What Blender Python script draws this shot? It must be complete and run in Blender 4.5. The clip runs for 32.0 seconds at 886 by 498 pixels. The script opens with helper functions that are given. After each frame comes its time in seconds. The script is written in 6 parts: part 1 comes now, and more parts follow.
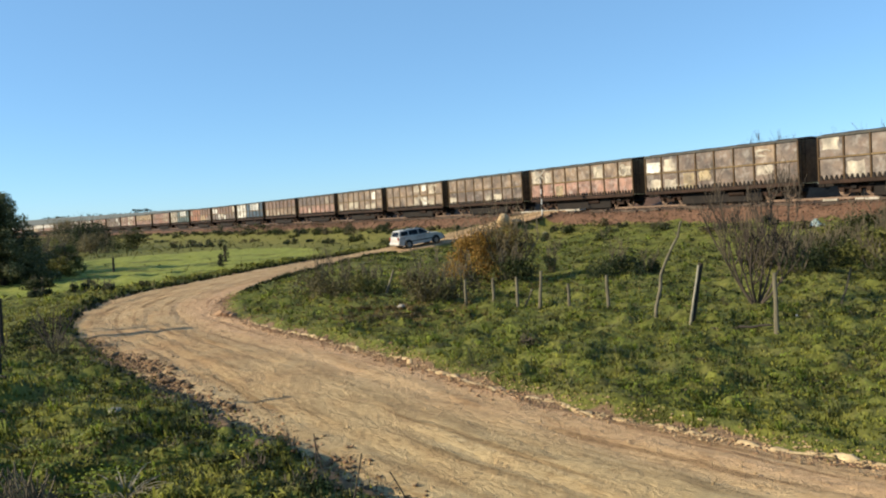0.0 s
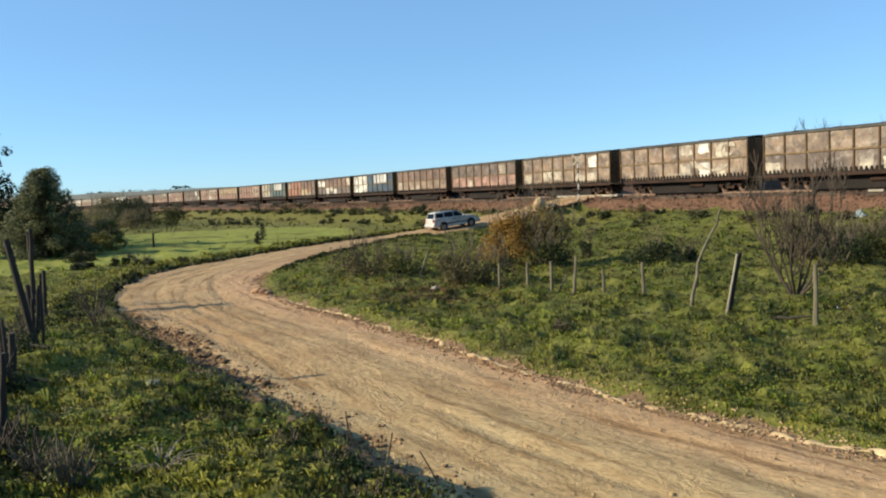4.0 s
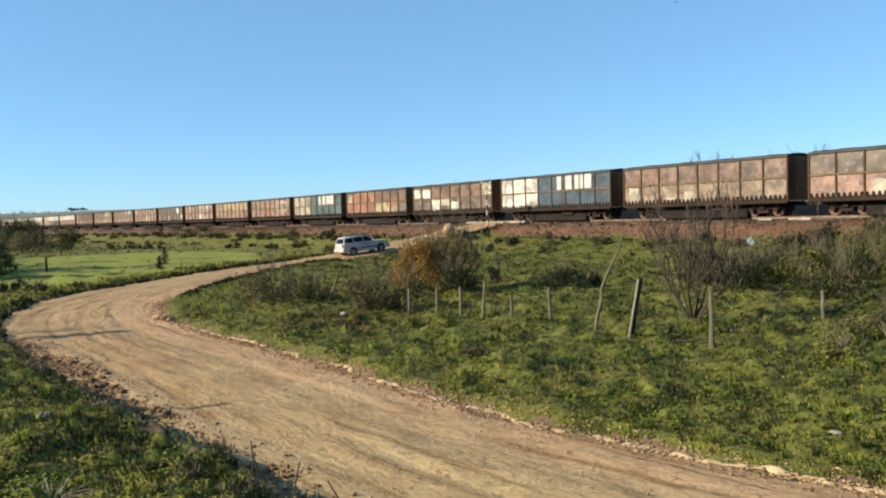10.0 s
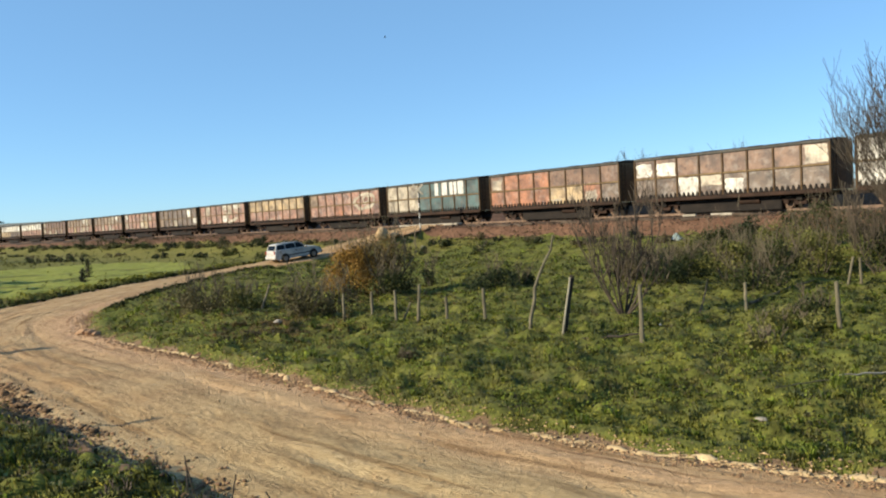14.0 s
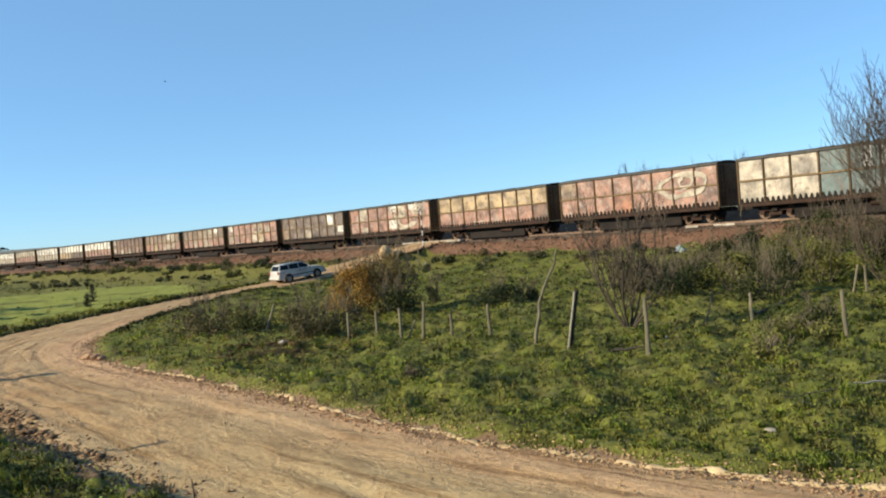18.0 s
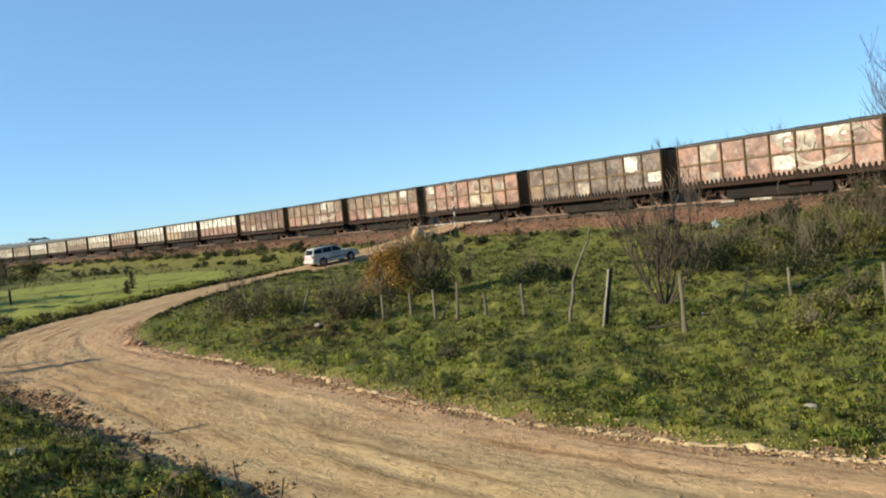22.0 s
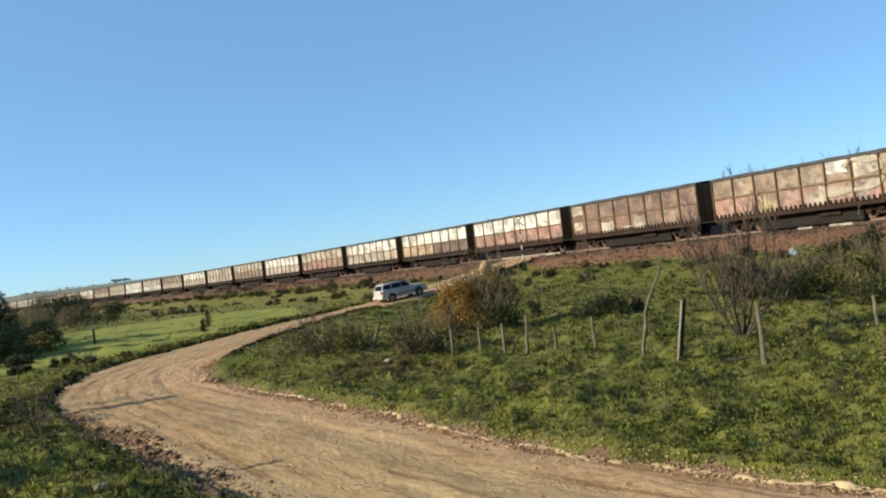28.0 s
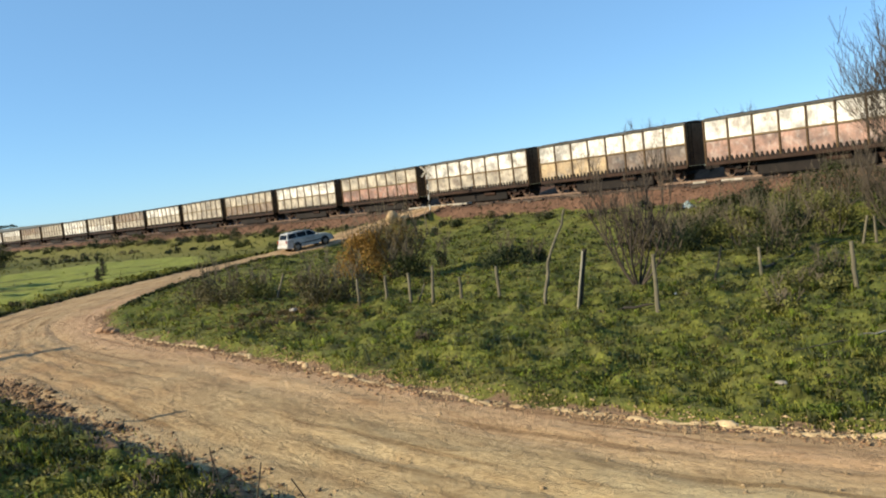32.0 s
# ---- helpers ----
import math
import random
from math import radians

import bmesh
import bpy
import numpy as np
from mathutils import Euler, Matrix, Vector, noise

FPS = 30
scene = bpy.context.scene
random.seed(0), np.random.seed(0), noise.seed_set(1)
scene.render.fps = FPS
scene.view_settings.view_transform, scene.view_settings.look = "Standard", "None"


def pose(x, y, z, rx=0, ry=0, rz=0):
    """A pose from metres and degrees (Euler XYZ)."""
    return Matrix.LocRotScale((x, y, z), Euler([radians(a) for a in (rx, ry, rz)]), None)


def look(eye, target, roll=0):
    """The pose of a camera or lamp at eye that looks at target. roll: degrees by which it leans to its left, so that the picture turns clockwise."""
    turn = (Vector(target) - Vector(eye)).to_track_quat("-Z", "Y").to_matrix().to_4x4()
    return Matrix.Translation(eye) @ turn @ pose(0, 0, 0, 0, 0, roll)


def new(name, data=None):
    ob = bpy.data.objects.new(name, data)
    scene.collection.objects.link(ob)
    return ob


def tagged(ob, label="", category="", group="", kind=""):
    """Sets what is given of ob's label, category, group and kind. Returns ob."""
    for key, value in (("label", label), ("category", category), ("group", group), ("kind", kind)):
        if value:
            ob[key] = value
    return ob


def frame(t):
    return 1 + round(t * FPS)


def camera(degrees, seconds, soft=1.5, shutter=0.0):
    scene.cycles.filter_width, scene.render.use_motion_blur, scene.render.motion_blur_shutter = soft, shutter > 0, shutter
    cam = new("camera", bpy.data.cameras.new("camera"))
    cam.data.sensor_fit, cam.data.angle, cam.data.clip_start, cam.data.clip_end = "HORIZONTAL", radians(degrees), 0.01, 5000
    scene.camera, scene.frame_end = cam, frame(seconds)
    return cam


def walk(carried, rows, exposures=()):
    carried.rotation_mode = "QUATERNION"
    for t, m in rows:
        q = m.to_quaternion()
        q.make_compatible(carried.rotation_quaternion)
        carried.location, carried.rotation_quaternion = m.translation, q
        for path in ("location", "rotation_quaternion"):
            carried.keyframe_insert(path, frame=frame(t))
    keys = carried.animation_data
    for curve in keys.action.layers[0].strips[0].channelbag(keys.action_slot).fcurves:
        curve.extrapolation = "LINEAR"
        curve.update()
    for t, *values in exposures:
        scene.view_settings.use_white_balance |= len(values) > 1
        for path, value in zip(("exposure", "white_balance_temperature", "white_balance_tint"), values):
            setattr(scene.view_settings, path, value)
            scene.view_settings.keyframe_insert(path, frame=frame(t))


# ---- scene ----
# metres; z = 0 is the dirt road; the eye stands on a bank above it
EYE = 3.2
RAIL = 2.45
cam = camera(58.39, 32.0, soft=2.05)
PATH = [
    (0, 0, -2.88, -3.43), (0.5, 0.42, -3.06, -2.57), (1, 0.45, -2.44, -2.42), (1.5, 1.47, -2.64, -2.97),
    (2, 1.38, -2.94, -2.76), (2.5, 1.44, -3.19, -2.45), (3, 2.43, -3.65, -2.28), (3.5, 3.30, -4.01, -2.26),
    (5.5, -3.68, -3.81, -2.91), (6, -5.24, -3.19, -3.28), (6.5, -5.96, -3.21, -3.39), (7, -6.18, -3.07, -3.69),
    (7.5, -4.33, -2.33, -3.19), (8, -7.20, -1.68, -2.49), (8.5, -5.74, -2.10, -2.16), (9, -4.95, -2.21, -1.97),
    (9.5, -4.10, -2.28, -2.15), (10, -4.01, -2.42, -1.73), (10.5, -3.78, -2.19, -1.62), (11, -3.23, -2.27, -1.48),
    (11.5, -3.31, -2.45, -1.78), (12, -4.84, -2.07, -2.96), (12.5, -5.42, -2.04, -2.69), (13, -7.06, -2.00, -2.69),
    (13.5, -8.49, -2.18, -3.55), (14, -8.82, -2.40, -3.16), (14.5, -9.17, -2.53, -3.18), (16.5, -9.45, -1.99, -3.82),
    (17, -9.52, -1.77, -4.11), (17.5, -9.53, -1.51, -4.11), (18, -8.66, -1.17, -4.43), (18.5, -7.74, -1.34, -5.20),
    (19, -8.30, -1.86, -4.85), (19.5, -10.57, -3.24, -5.48), (20, -11.05, -5.30, -5.19), (20.5, -11.21, -5.19, -5.21),
    (21, -11.03, -4.53, -5.12), (21.5, -9.43, -2.67, -5.97), (22, -6.20, -2.34, -5.71), (22.5, -5.19, -2.06, -5.92),
    (23, -5.00, -2.37, -6.64), (23.5, -9.16, -5.37, -6.56), (24, -9.10, -5.73, -6.30), (24.5, -2.65, -0.94, -6.44),
    (26.5, -2.30, 0.67, -5.62), (27, -2.72, 1.08, -6.13), (27.5, -2.15, 0.97, -6.30), (28, -1.61, 0.65, -6.90),
    (28.5, -0.76, 0.39, -6.83), (29, -1.76, 0.79, -6.53), (29.5, -2.08, 1.05, -6.57), (30, -2.09, 0.96, -6.85),
    (30.5, -4.48, 0.43, -5.76), (31, -7.31, -2.40, -6.57), (31.5, -9.05, -3.90, -6.28), (32, -7.88, -3.73, -6.22)]
walk(cam, [(t, pose(0, 0, EYE, 0, 0, yaw) @ pose(0, 0, 0, 90 + pitch) @ pose(0, 0, 0, 0, 0, roll)) for t, yaw, pitch, roll in PATH],
     exposures=[(0, 0.87), (25, 0.87), (28, 0.79), (30, 0.77), (31, 0.82), (32, 0.85)])

# ---- world and sun ----
SUN_EL, SUN_AZ = 27.0, -99.0          # degrees; azimuth from +y towards +x
world = bpy.data.worlds.new("sky")
scene.world = world
world.use_nodes = True
sky = world.node_tree.nodes.new("ShaderNodeTexSky")
sky.sky_type = "NISHITA"
sky.sun_disc = False
sky.sun_elevation, sky.sun_rotation = radians(SUN_EL), radians(SUN_AZ)
sky.air_density, sky.dust_density, sky.ozone_density = 0.8, 0.12, 4.0
back = world.node_tree.nodes["Background"]
tint = world.node_tree.nodes.new("ShaderNodeMix")      # clear cold winter air
tint.data_type, tint.blend_type = "RGBA", "MULTIPLY"
tint.inputs[0].default_value = 1.0
tint.inputs[7].default_value = (0.77, 0.955, 1.045, 1)
world.node_tree.links.new(sky.outputs[0], tint.inputs[6])
even = world.node_tree.nodes.new("ShaderNodeMix")      # thin high haze evens the blue
even.data_type, even.inputs[0].default_value, even.inputs[7].default_value = "RGBA", 0.42, (1.69, 3.3, 5.02, 1)
world.node_tree.links.new(tint.outputs[2], even.inputs[6])
world.node_tree.links.new(even.outputs[2], back.inputs[0])
back.inputs[1].default_value = 0.097
lamp = bpy.data.lights.new("sun", "SUN")
lamp.energy, lamp.angle, lamp.color = 5.0, radians(0.6), (1.0, 0.86, 0.64)
sun = new("sun", lamp)
sun.matrix_world = look((math.sin(radians(SUN_AZ)) * math.cos(radians(SUN_EL)) * 60, math.cos(radians(SUN_AZ)) * math.cos(radians(SUN_EL)) * 60, math.sin(radians(SUN_EL)) * 60), (0, 0, 0))


# ---- materials ----
def shader(name, rough=0.85, metal=0.0):
    m = bpy.data.materials.new(name)
    m.use_nodes = True
    b = m.node_tree.nodes["Principled BSDF"]
    b.inputs["Roughness"].default_value, b.inputs["Metallic"].default_value = rough, metal
    b.inputs["Specular IOR Level"].default_value = 0.25
    return m, m.node_tree.nodes, m.node_tree.links, b


def coords(nodes, links, scale=(1, 1, 1), shift=True):
    """Object coordinates, shifted for each object so that no two pieces look alike."""
    co = nodes.new("ShaderNodeTexCoord")
    mp = nodes.new("ShaderNodeMapping")
    mp.inputs["Scale"].default_value = scale
    links.new(co.outputs["Object"], mp.inputs["Vector"])
    if shift:
        info, mul = nodes.new("ShaderNodeObjectInfo"), nodes.new("ShaderNodeMath")
        mul.operation, mul.inputs[1].default_value = "MULTIPLY", 60.0
        links.new(info.outputs["Random"], mul.inputs[0])
        links.new(mul.outputs[0], mp.inputs["Location"])
    return mp.outputs[0]


def grain(nodes, links, vec, scale, detail=4.0, rough=0.6):
    n = nodes.new("ShaderNodeTexNoise")
    n.inputs["Scale"].default_value, n.inputs["Detail"].default_value, n.inputs["Roughness"].default_value = scale, detail, rough
    links.new(vec, n.inputs["Vector"])
    return n.outputs["Fac"]


def ramp(nodes, links, fac, stops):
    r = nodes.new("ShaderNodeValToRGB")
    while len(r.color_ramp.elements) < len(stops):
        r.color_ramp.elements.new(0.5)
    for e, (p, c) in zip(r.color_ramp.elements, stops):
        e.position, e.color = p, (*c, 1) if len(c) == 3 else c
    links.new(fac, r.inputs[0])
    return r.outputs[0]


def blend(nodes, links, fac, a, b, mode="MIX"):
    m = nodes.new("ShaderNodeMix")
    m.data_type, m.blend_type = "RGBA", mode
    for slot, v in ((0, fac), (6, a), (7, b)):
        if isinstance(v, bpy.types.NodeSocket):
            links.new(v, m.inputs[slot])
        else:
            m.inputs[slot].default_value = v if slot == 0 else (*v, 1)
    return m.outputs[2]


def relief(nodes, links, b, fac, strength, dist):
    n = nodes.new("ShaderNodeBump")
    n.inputs["Strength"].default_value, n.inputs["Distance"].default_value = strength, dist
    links.new(fac, n.inputs["Height"])
    links.new(n.outputs[0], b.inputs["Normal"])


def plain(name, c1, c2, scale, rough=0.85, metal=0.0, bump=0.3, dist=0.01, stretch=(1, 1, 1), island=0.0):
    """Two tones at two scales, with a fine relief."""
    m, nodes, links, b = shader(name, rough, metal)
    v = coords(nodes, links, stretch)
    big, fine = grain(nodes, links, v, scale * 0.15, 3), grain(nodes, links, v, scale, 5)
    col = ramp(nodes, links, big, [(0.3, c1), (0.7, c2)])
    tone = ramp(nodes, links, fine, [(0.25, (0.55, 0.55, 0.55)), (0.75, (1.25, 1.25, 1.25))])
    col = blend(nodes, links, 1.0, col, tone, "MULTIPLY")
    if island:
        geo = nodes.new("ShaderNodeNewGeometry")
        tone = ramp(nodes, links, geo.outputs["Random Per Island"], [(0.0, (1 - island,) * 3), (1.0, (1 + island,) * 3)])
        col = blend(nodes, links, 1.0, col, tone, "MULTIPLY")
    links.new(col, b.inputs["Base Color"])
    if bump:
        relief(nodes, links, b, fine, bump, dist)
    return m


def leafy(name, stops, rough=0.6, patchy=0.28, withered=None, through_light=0.38, tufts=0.0):
    """Foliage: each leaf or blade takes its own tone."""
    m, nodes, links, b = shader(name, rough)
    b.inputs["Specular IOR Level"].default_value = 0.2
    geo = nodes.new("ShaderNodeNewGeometry")
    col = ramp(nodes, links, geo.outputs["Random Per Island"], stops)
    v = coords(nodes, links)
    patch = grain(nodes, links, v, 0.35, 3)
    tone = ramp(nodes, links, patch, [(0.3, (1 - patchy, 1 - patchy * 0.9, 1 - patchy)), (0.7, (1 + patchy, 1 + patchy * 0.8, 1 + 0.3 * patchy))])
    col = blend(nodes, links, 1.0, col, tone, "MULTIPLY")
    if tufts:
        # Dark spots: patchy growth, with the shade between tufts put into the colour.
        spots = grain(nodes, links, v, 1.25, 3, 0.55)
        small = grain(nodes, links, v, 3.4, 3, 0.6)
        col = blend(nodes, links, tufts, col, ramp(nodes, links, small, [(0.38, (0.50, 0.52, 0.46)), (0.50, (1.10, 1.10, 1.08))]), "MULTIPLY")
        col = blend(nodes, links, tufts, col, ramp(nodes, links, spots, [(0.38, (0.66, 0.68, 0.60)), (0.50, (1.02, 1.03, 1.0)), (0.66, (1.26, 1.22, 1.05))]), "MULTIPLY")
    if withered:
        dead = grain(nodes, links, v, 0.8, 4)
        col = blend(nodes, links, ramp(nodes, links, dead, [(0.5, (0, 0, 0)), (0.72, (0.85, 0.85, 0.85))]), col, withered)
    links.new(col, b.inputs["Base Color"])
    thin, mixed, out = nodes.new("ShaderNodeBsdfTranslucent"), nodes.new("ShaderNodeMixShader"), nodes["Material Output"]
    mixed.inputs[0].default_value = through_light
    links.new(col, thin.inputs[0])
    links.new(b.outputs[0], mixed.inputs[1])
    links.new(thin.outputs[0], mixed.inputs[2])
    links.new(mixed.outputs[0], out.inputs[0])
    return m


def wagon_paint():
    """Old paint in the panel's own colour: rust from the edges, grime, and pale scrawls where its alpha asks for them."""
    m, nodes, links, b = shader("wagon_paint", 0.42)
    b.inputs["Specular IOR Level"].default_value = 0.7
    info = nodes.new("ShaderNodeObjectInfo")
    v = coords(nodes, links)
    streak = coords(nodes, links, (3.2, 3.2, 0.35))
    n1, n2 = grain(nodes, links, v, 1.3, 6, 0.7), grain(nodes, links, streak, 2.4, 5, 0.7)
    fine = grain(nodes, links, v, 9, 5, 0.7)
    rust = ramp(nodes, links, fine, [(0.3, (0.081, 0.038, 0.02)), (0.7, (0.18, 0.093, 0.05))])
    base = blend(nodes, links, 1.0, info.outputs["Color"], ramp(nodes, links, fine, [(0.2, (0.70, 0.68, 0.66)), (0.8, (1.22, 1.22, 1.22))]), "MULTIPLY")
    faded = grain(nodes, links, v, 0.95, 3, 0.55)                      # sun-bleached and sooty areas
    base = blend(nodes, links, 1.0, base, ramp(nodes, links, faded, [(0.34, (0.52, 0.50, 0.48)), (0.47, (1.0, 0.98, 0.96)), (0.62, (1.62, 1.60, 1.56))]), "MULTIPLY")
    col = blend(nodes, links, ramp(nodes, links, n1, [(0.52, (0, 0, 0)), (0.80, (0.75, 0.75, 0.75))]), base, rust)
    col = blend(nodes, links, ramp(nodes, links, n2, [(0.49, (0, 0, 0)), (0.66, (0.384, 0.384, 0.384))]), col, (0.093, 0.062, 0.04))
    blot = grain(nodes, links, v, 2.3, 4, 0.6)                          # grimy blots and scuffs
    col = blend(nodes, links, 0.8, col, ramp(nodes, links, blot, [(0.34, (0.42, 0.37, 0.31)), (0.44, (1, 1, 1)), (0.62, (1, 1, 1)), (0.70, (1.18, 1.17, 1.14))]), "MULTIPLY")
    scrawl = grain(nodes, links, v, 2.1, 5, 0.65)
    amount = nodes.new("ShaderNodeMath")
    amount.operation = "MULTIPLY"
    links.new(ramp(nodes, links, scrawl, [(0.50, (0, 0, 0)), (0.66, (0.6, 0.6, 0.6))]), amount.inputs[0])
    links.new(info.outputs["Alpha"], amount.inputs[1])
    col = blend(nodes, links, amount.outputs[0], col, (0.446, 0.422, 0.372))
    links.new(col, b.inputs["Base Color"])
    relief(nodes, links, b, fine, 0.25, 0.01)
    return m


def earth():
    """The ground's soil under the grass; the layer's channels: bare bank, lush field, red ballast earth."""
    m, nodes, links, b = shader("earth", 0.95)
    b.inputs["Specular IOR Level"].default_value = 0.15
    v = coords(nodes, links, shift=False)
    big, mid, fine = grain(nodes, links, v, 0.11, 4), grain(nodes, links, v, 0.9, 5), grain(nodes, links, v, 7, 5, 0.7)
    green = ramp(nodes, links, big, [(0.3, (0.088, 0.101, 0.019)), (0.5, (0.110, 0.116, 0.025)), (0.7, (0.130, 0.123, 0.034))])
    green = blend(nodes, links, ramp(nodes, links, mid, [(0.5, (0, 0, 0)), (0.68, (0.544, 0.544, 0.544))]), green, (0.120, 0.100, 0.046))
    # Soil follows both scales: patchy cover plus tuft shade put into its colour.
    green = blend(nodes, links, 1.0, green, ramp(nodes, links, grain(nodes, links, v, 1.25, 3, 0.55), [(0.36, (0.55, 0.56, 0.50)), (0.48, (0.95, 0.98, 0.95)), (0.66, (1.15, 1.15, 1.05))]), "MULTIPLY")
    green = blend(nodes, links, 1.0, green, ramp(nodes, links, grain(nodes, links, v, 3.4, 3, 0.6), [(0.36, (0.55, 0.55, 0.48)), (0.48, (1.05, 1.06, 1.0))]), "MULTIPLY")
    lay = nodes.new("ShaderNodeVertexColor")
    lay.layer_name = "cover"
    sep = nodes.new("ShaderNodeSeparateColor")
    links.new(lay.outputs[0], sep.inputs[0])

    def rough_edge(sock):
        add = nodes.new("ShaderNodeMath")
        add.operation, add.inputs[1].default_value = "MULTIPLY_ADD", 0.8
        links.new(mid, add.inputs[0])
        links.new(sock, add.inputs[2])
        return ramp(nodes, links, add.outputs[0], [(0.78, (0, 0, 0)), (1.0, (1, 1, 1))])
    field = ramp(nodes, links, mid, [(0.3, (0.120, 0.146, 0.022)), (0.5, (0.180, 0.200, 0.036)), (0.7, (0.240, 0.246, 0.058))])
    col = blend(nodes, links, rough_edge(sep.outputs[1]), green, field)
    bare = ramp(nodes, links, mid, [(0.3, (0.109, 0.067, 0.039)), (0.7, (0.204, 0.136, 0.082))])
    col = blend(nodes, links, rough_edge(sep.outputs[0]), col, bare)
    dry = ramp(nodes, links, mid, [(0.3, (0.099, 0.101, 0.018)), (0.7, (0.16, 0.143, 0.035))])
    # Dry pasture tone; far off it also stands for haze in the colour.
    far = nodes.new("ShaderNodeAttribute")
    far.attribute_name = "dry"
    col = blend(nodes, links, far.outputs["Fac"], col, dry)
    # Distance haze put into the ground colour: greyer from 260 to 700 metres.
    haze_grey = nodes.new("ShaderNodeAttribute")
    haze_grey.attribute_name = "grey"
    col = blend(nodes, links, haze_grey.outputs["Fac"], col, ramp(nodes, links, big, [(0.35, (0.129, 0.136, 0.116)), (0.65, (0.204, 0.211, 0.184))]))
    red = ramp(nodes, links, mid, [(0.3, (0.092, 0.048, 0.029)), (0.7, (0.168, 0.094, 0.057))])
    col = blend(nodes, links, rough_edge(sep.outputs[2]), col, red)
    col = blend(nodes, links, 1.0, col, ramp(nodes, links, fine, [(0.25, (0.5, 0.5, 0.5)), (0.75, (1.35, 1.35, 1.35))]), "MULTIPLY")
    links.new(col, b.inputs["Base Color"])
    relief(nodes, links, b, fine, 0.7, 0.08)
    return m


def dirt_road():
    """Packed sandy dirt; the tread runs along the road in its own length and width coordinates."""
    m, nodes, links, b = shader("dirt_road", 0.95)
    b.inputs["Specular IOR Level"].default_value = 0.2
    uv = nodes.new("ShaderNodeUVMap")

    def streak(along, across, scale, detail=4, rough=0.6):
        mp = nodes.new("ShaderNodeMapping")
        mp.inputs["Scale"].default_value = (along, across, 1)
        links.new(uv.outputs[0], mp.inputs["Vector"])
        return grain(nodes, links, mp.outputs[0], scale, detail, rough)
    v = coords(nodes, links, shift=False)
    tread, dash, lump_noise = streak(0.030, 0.60, 1.4, 4), streak(0.42, 1.5, 1.5, 4, 0.62), streak(1.5, 3.0, 1.6, 4, 0.65)
    mid, fine = grain(nodes, links, v, 0.45, 4), grain(nodes, links, v, 9, 6, 0.75)
    col = ramp(nodes, links, mid, [(0.3, (0.287, 0.183, 0.091)), (0.5, (0.339, 0.233, 0.120)), (0.72, (0.378, 0.276, 0.149))])
    split, away = nodes.new("ShaderNodeSeparateXYZ"), nodes.new("ShaderNodeMapRange")
    links.new(uv.outputs[0], split.inputs[0])
    links.new(split.outputs[0], away.inputs[0])
    away.inputs[1].default_value, away.inputs[2].default_value = 34.0, 54.0
    pale = ramp(nodes, links, mid, [(0.3, (0.357, 0.258, 0.126)), (0.5, (0.409, 0.310, 0.158)), (0.72, (0.452, 0.360, 0.198))])      # sandier towards the near end
    col = blend(nodes, links, away.outputs[0], pale, col)
    inner = nodes.new("ShaderNodeMapRange")                            # redder subsoil along the pasture side
    links.new(split.outputs[1], inner.inputs[0])
    inner.inputs[1].default_value, inner.inputs[2].default_value = -0.5, -1.9
    wob = nodes.new("ShaderNodeMath")
    wob.operation = "MULTIPLY"
    links.new(inner.outputs[0], wob.inputs[0])
    links.new(ramp(nodes, links, tread, [(0.35, (0.25, 0.25, 0.25)), (0.6, (0.85, 0.85, 0.85))]), wob.inputs[1])
    col = blend(nodes, links, wob.outputs[0], col, (0.392, 0.245, 0.138))
    col = blend(nodes, links, 0.75, col, ramp(nodes, links, tread, [(0.34, (0.72, 0.66, 0.60)), (0.48, (1, 1, 1)), (0.66, (1.16, 1.17, 1.18))]), "MULTIPLY")
    # Hollows of the same relief are darkened: small ridge shadows put into the colour.
    col = blend(nodes, links, 0.55, col, ramp(nodes, links, dash, [(0.36, (0.60, 0.53, 0.47)), (0.45, (1, 1, 1)), (0.70, (1.14, 1.14, 1.14))]), "MULTIPLY")
    col = blend(nodes, links, 0.5, col, ramp(nodes, links, lump_noise, [(0.36, (0.60, 0.53, 0.47)), (0.45, (1, 1, 1)), (0.70, (1.12, 1.12, 1.12))]), "MULTIPLY")
    line = streak(0.085, 2.3, 1.3, 2, 0.5)                              # long thin wheel marks
    col = blend(nodes, links, 0.8, col, ramp(nodes, links, line, [(0.33, (0.58, 0.50, 0.42)), (0.40, (1, 1, 1)), (0.58, (1, 1, 1)), (0.68, (1.14, 1.15, 1.16))]), "MULTIPLY")
    specks = grain(nodes, links, v, 2.6, 4, 0.7)
    col = blend(nodes, links, 0.6, col, ramp(nodes, links, specks, [(0.30, (0.62, 0.57, 0.52)), (0.42, (1, 1, 1)), (0.64, (1, 1, 1)), (0.74, (1.22, 1.22, 1.22))]), "MULTIPLY")
    col = blend(nodes, links, 0.7, col, ramp(nodes, links, fine, [(0.3, (0.7, 0.68, 0.65)), (0.7, (1.18, 1.18, 1.18))]), "MULTIPLY")
    links.new(col, b.inputs["Base Color"])
    height = fine
    for layer, amount in ((dash, 1.6), (lump_noise, 1.1)):
        add = nodes.new("ShaderNodeMath")
        add.operation, add.inputs[1].default_value = "MULTIPLY_ADD", amount
        links.new(layer, add.inputs[0])
        links.new(height, add.inputs[2])
        height = add.outputs[0]
    relief(nodes, links, b, height, 0.9, 0.07)
    return m


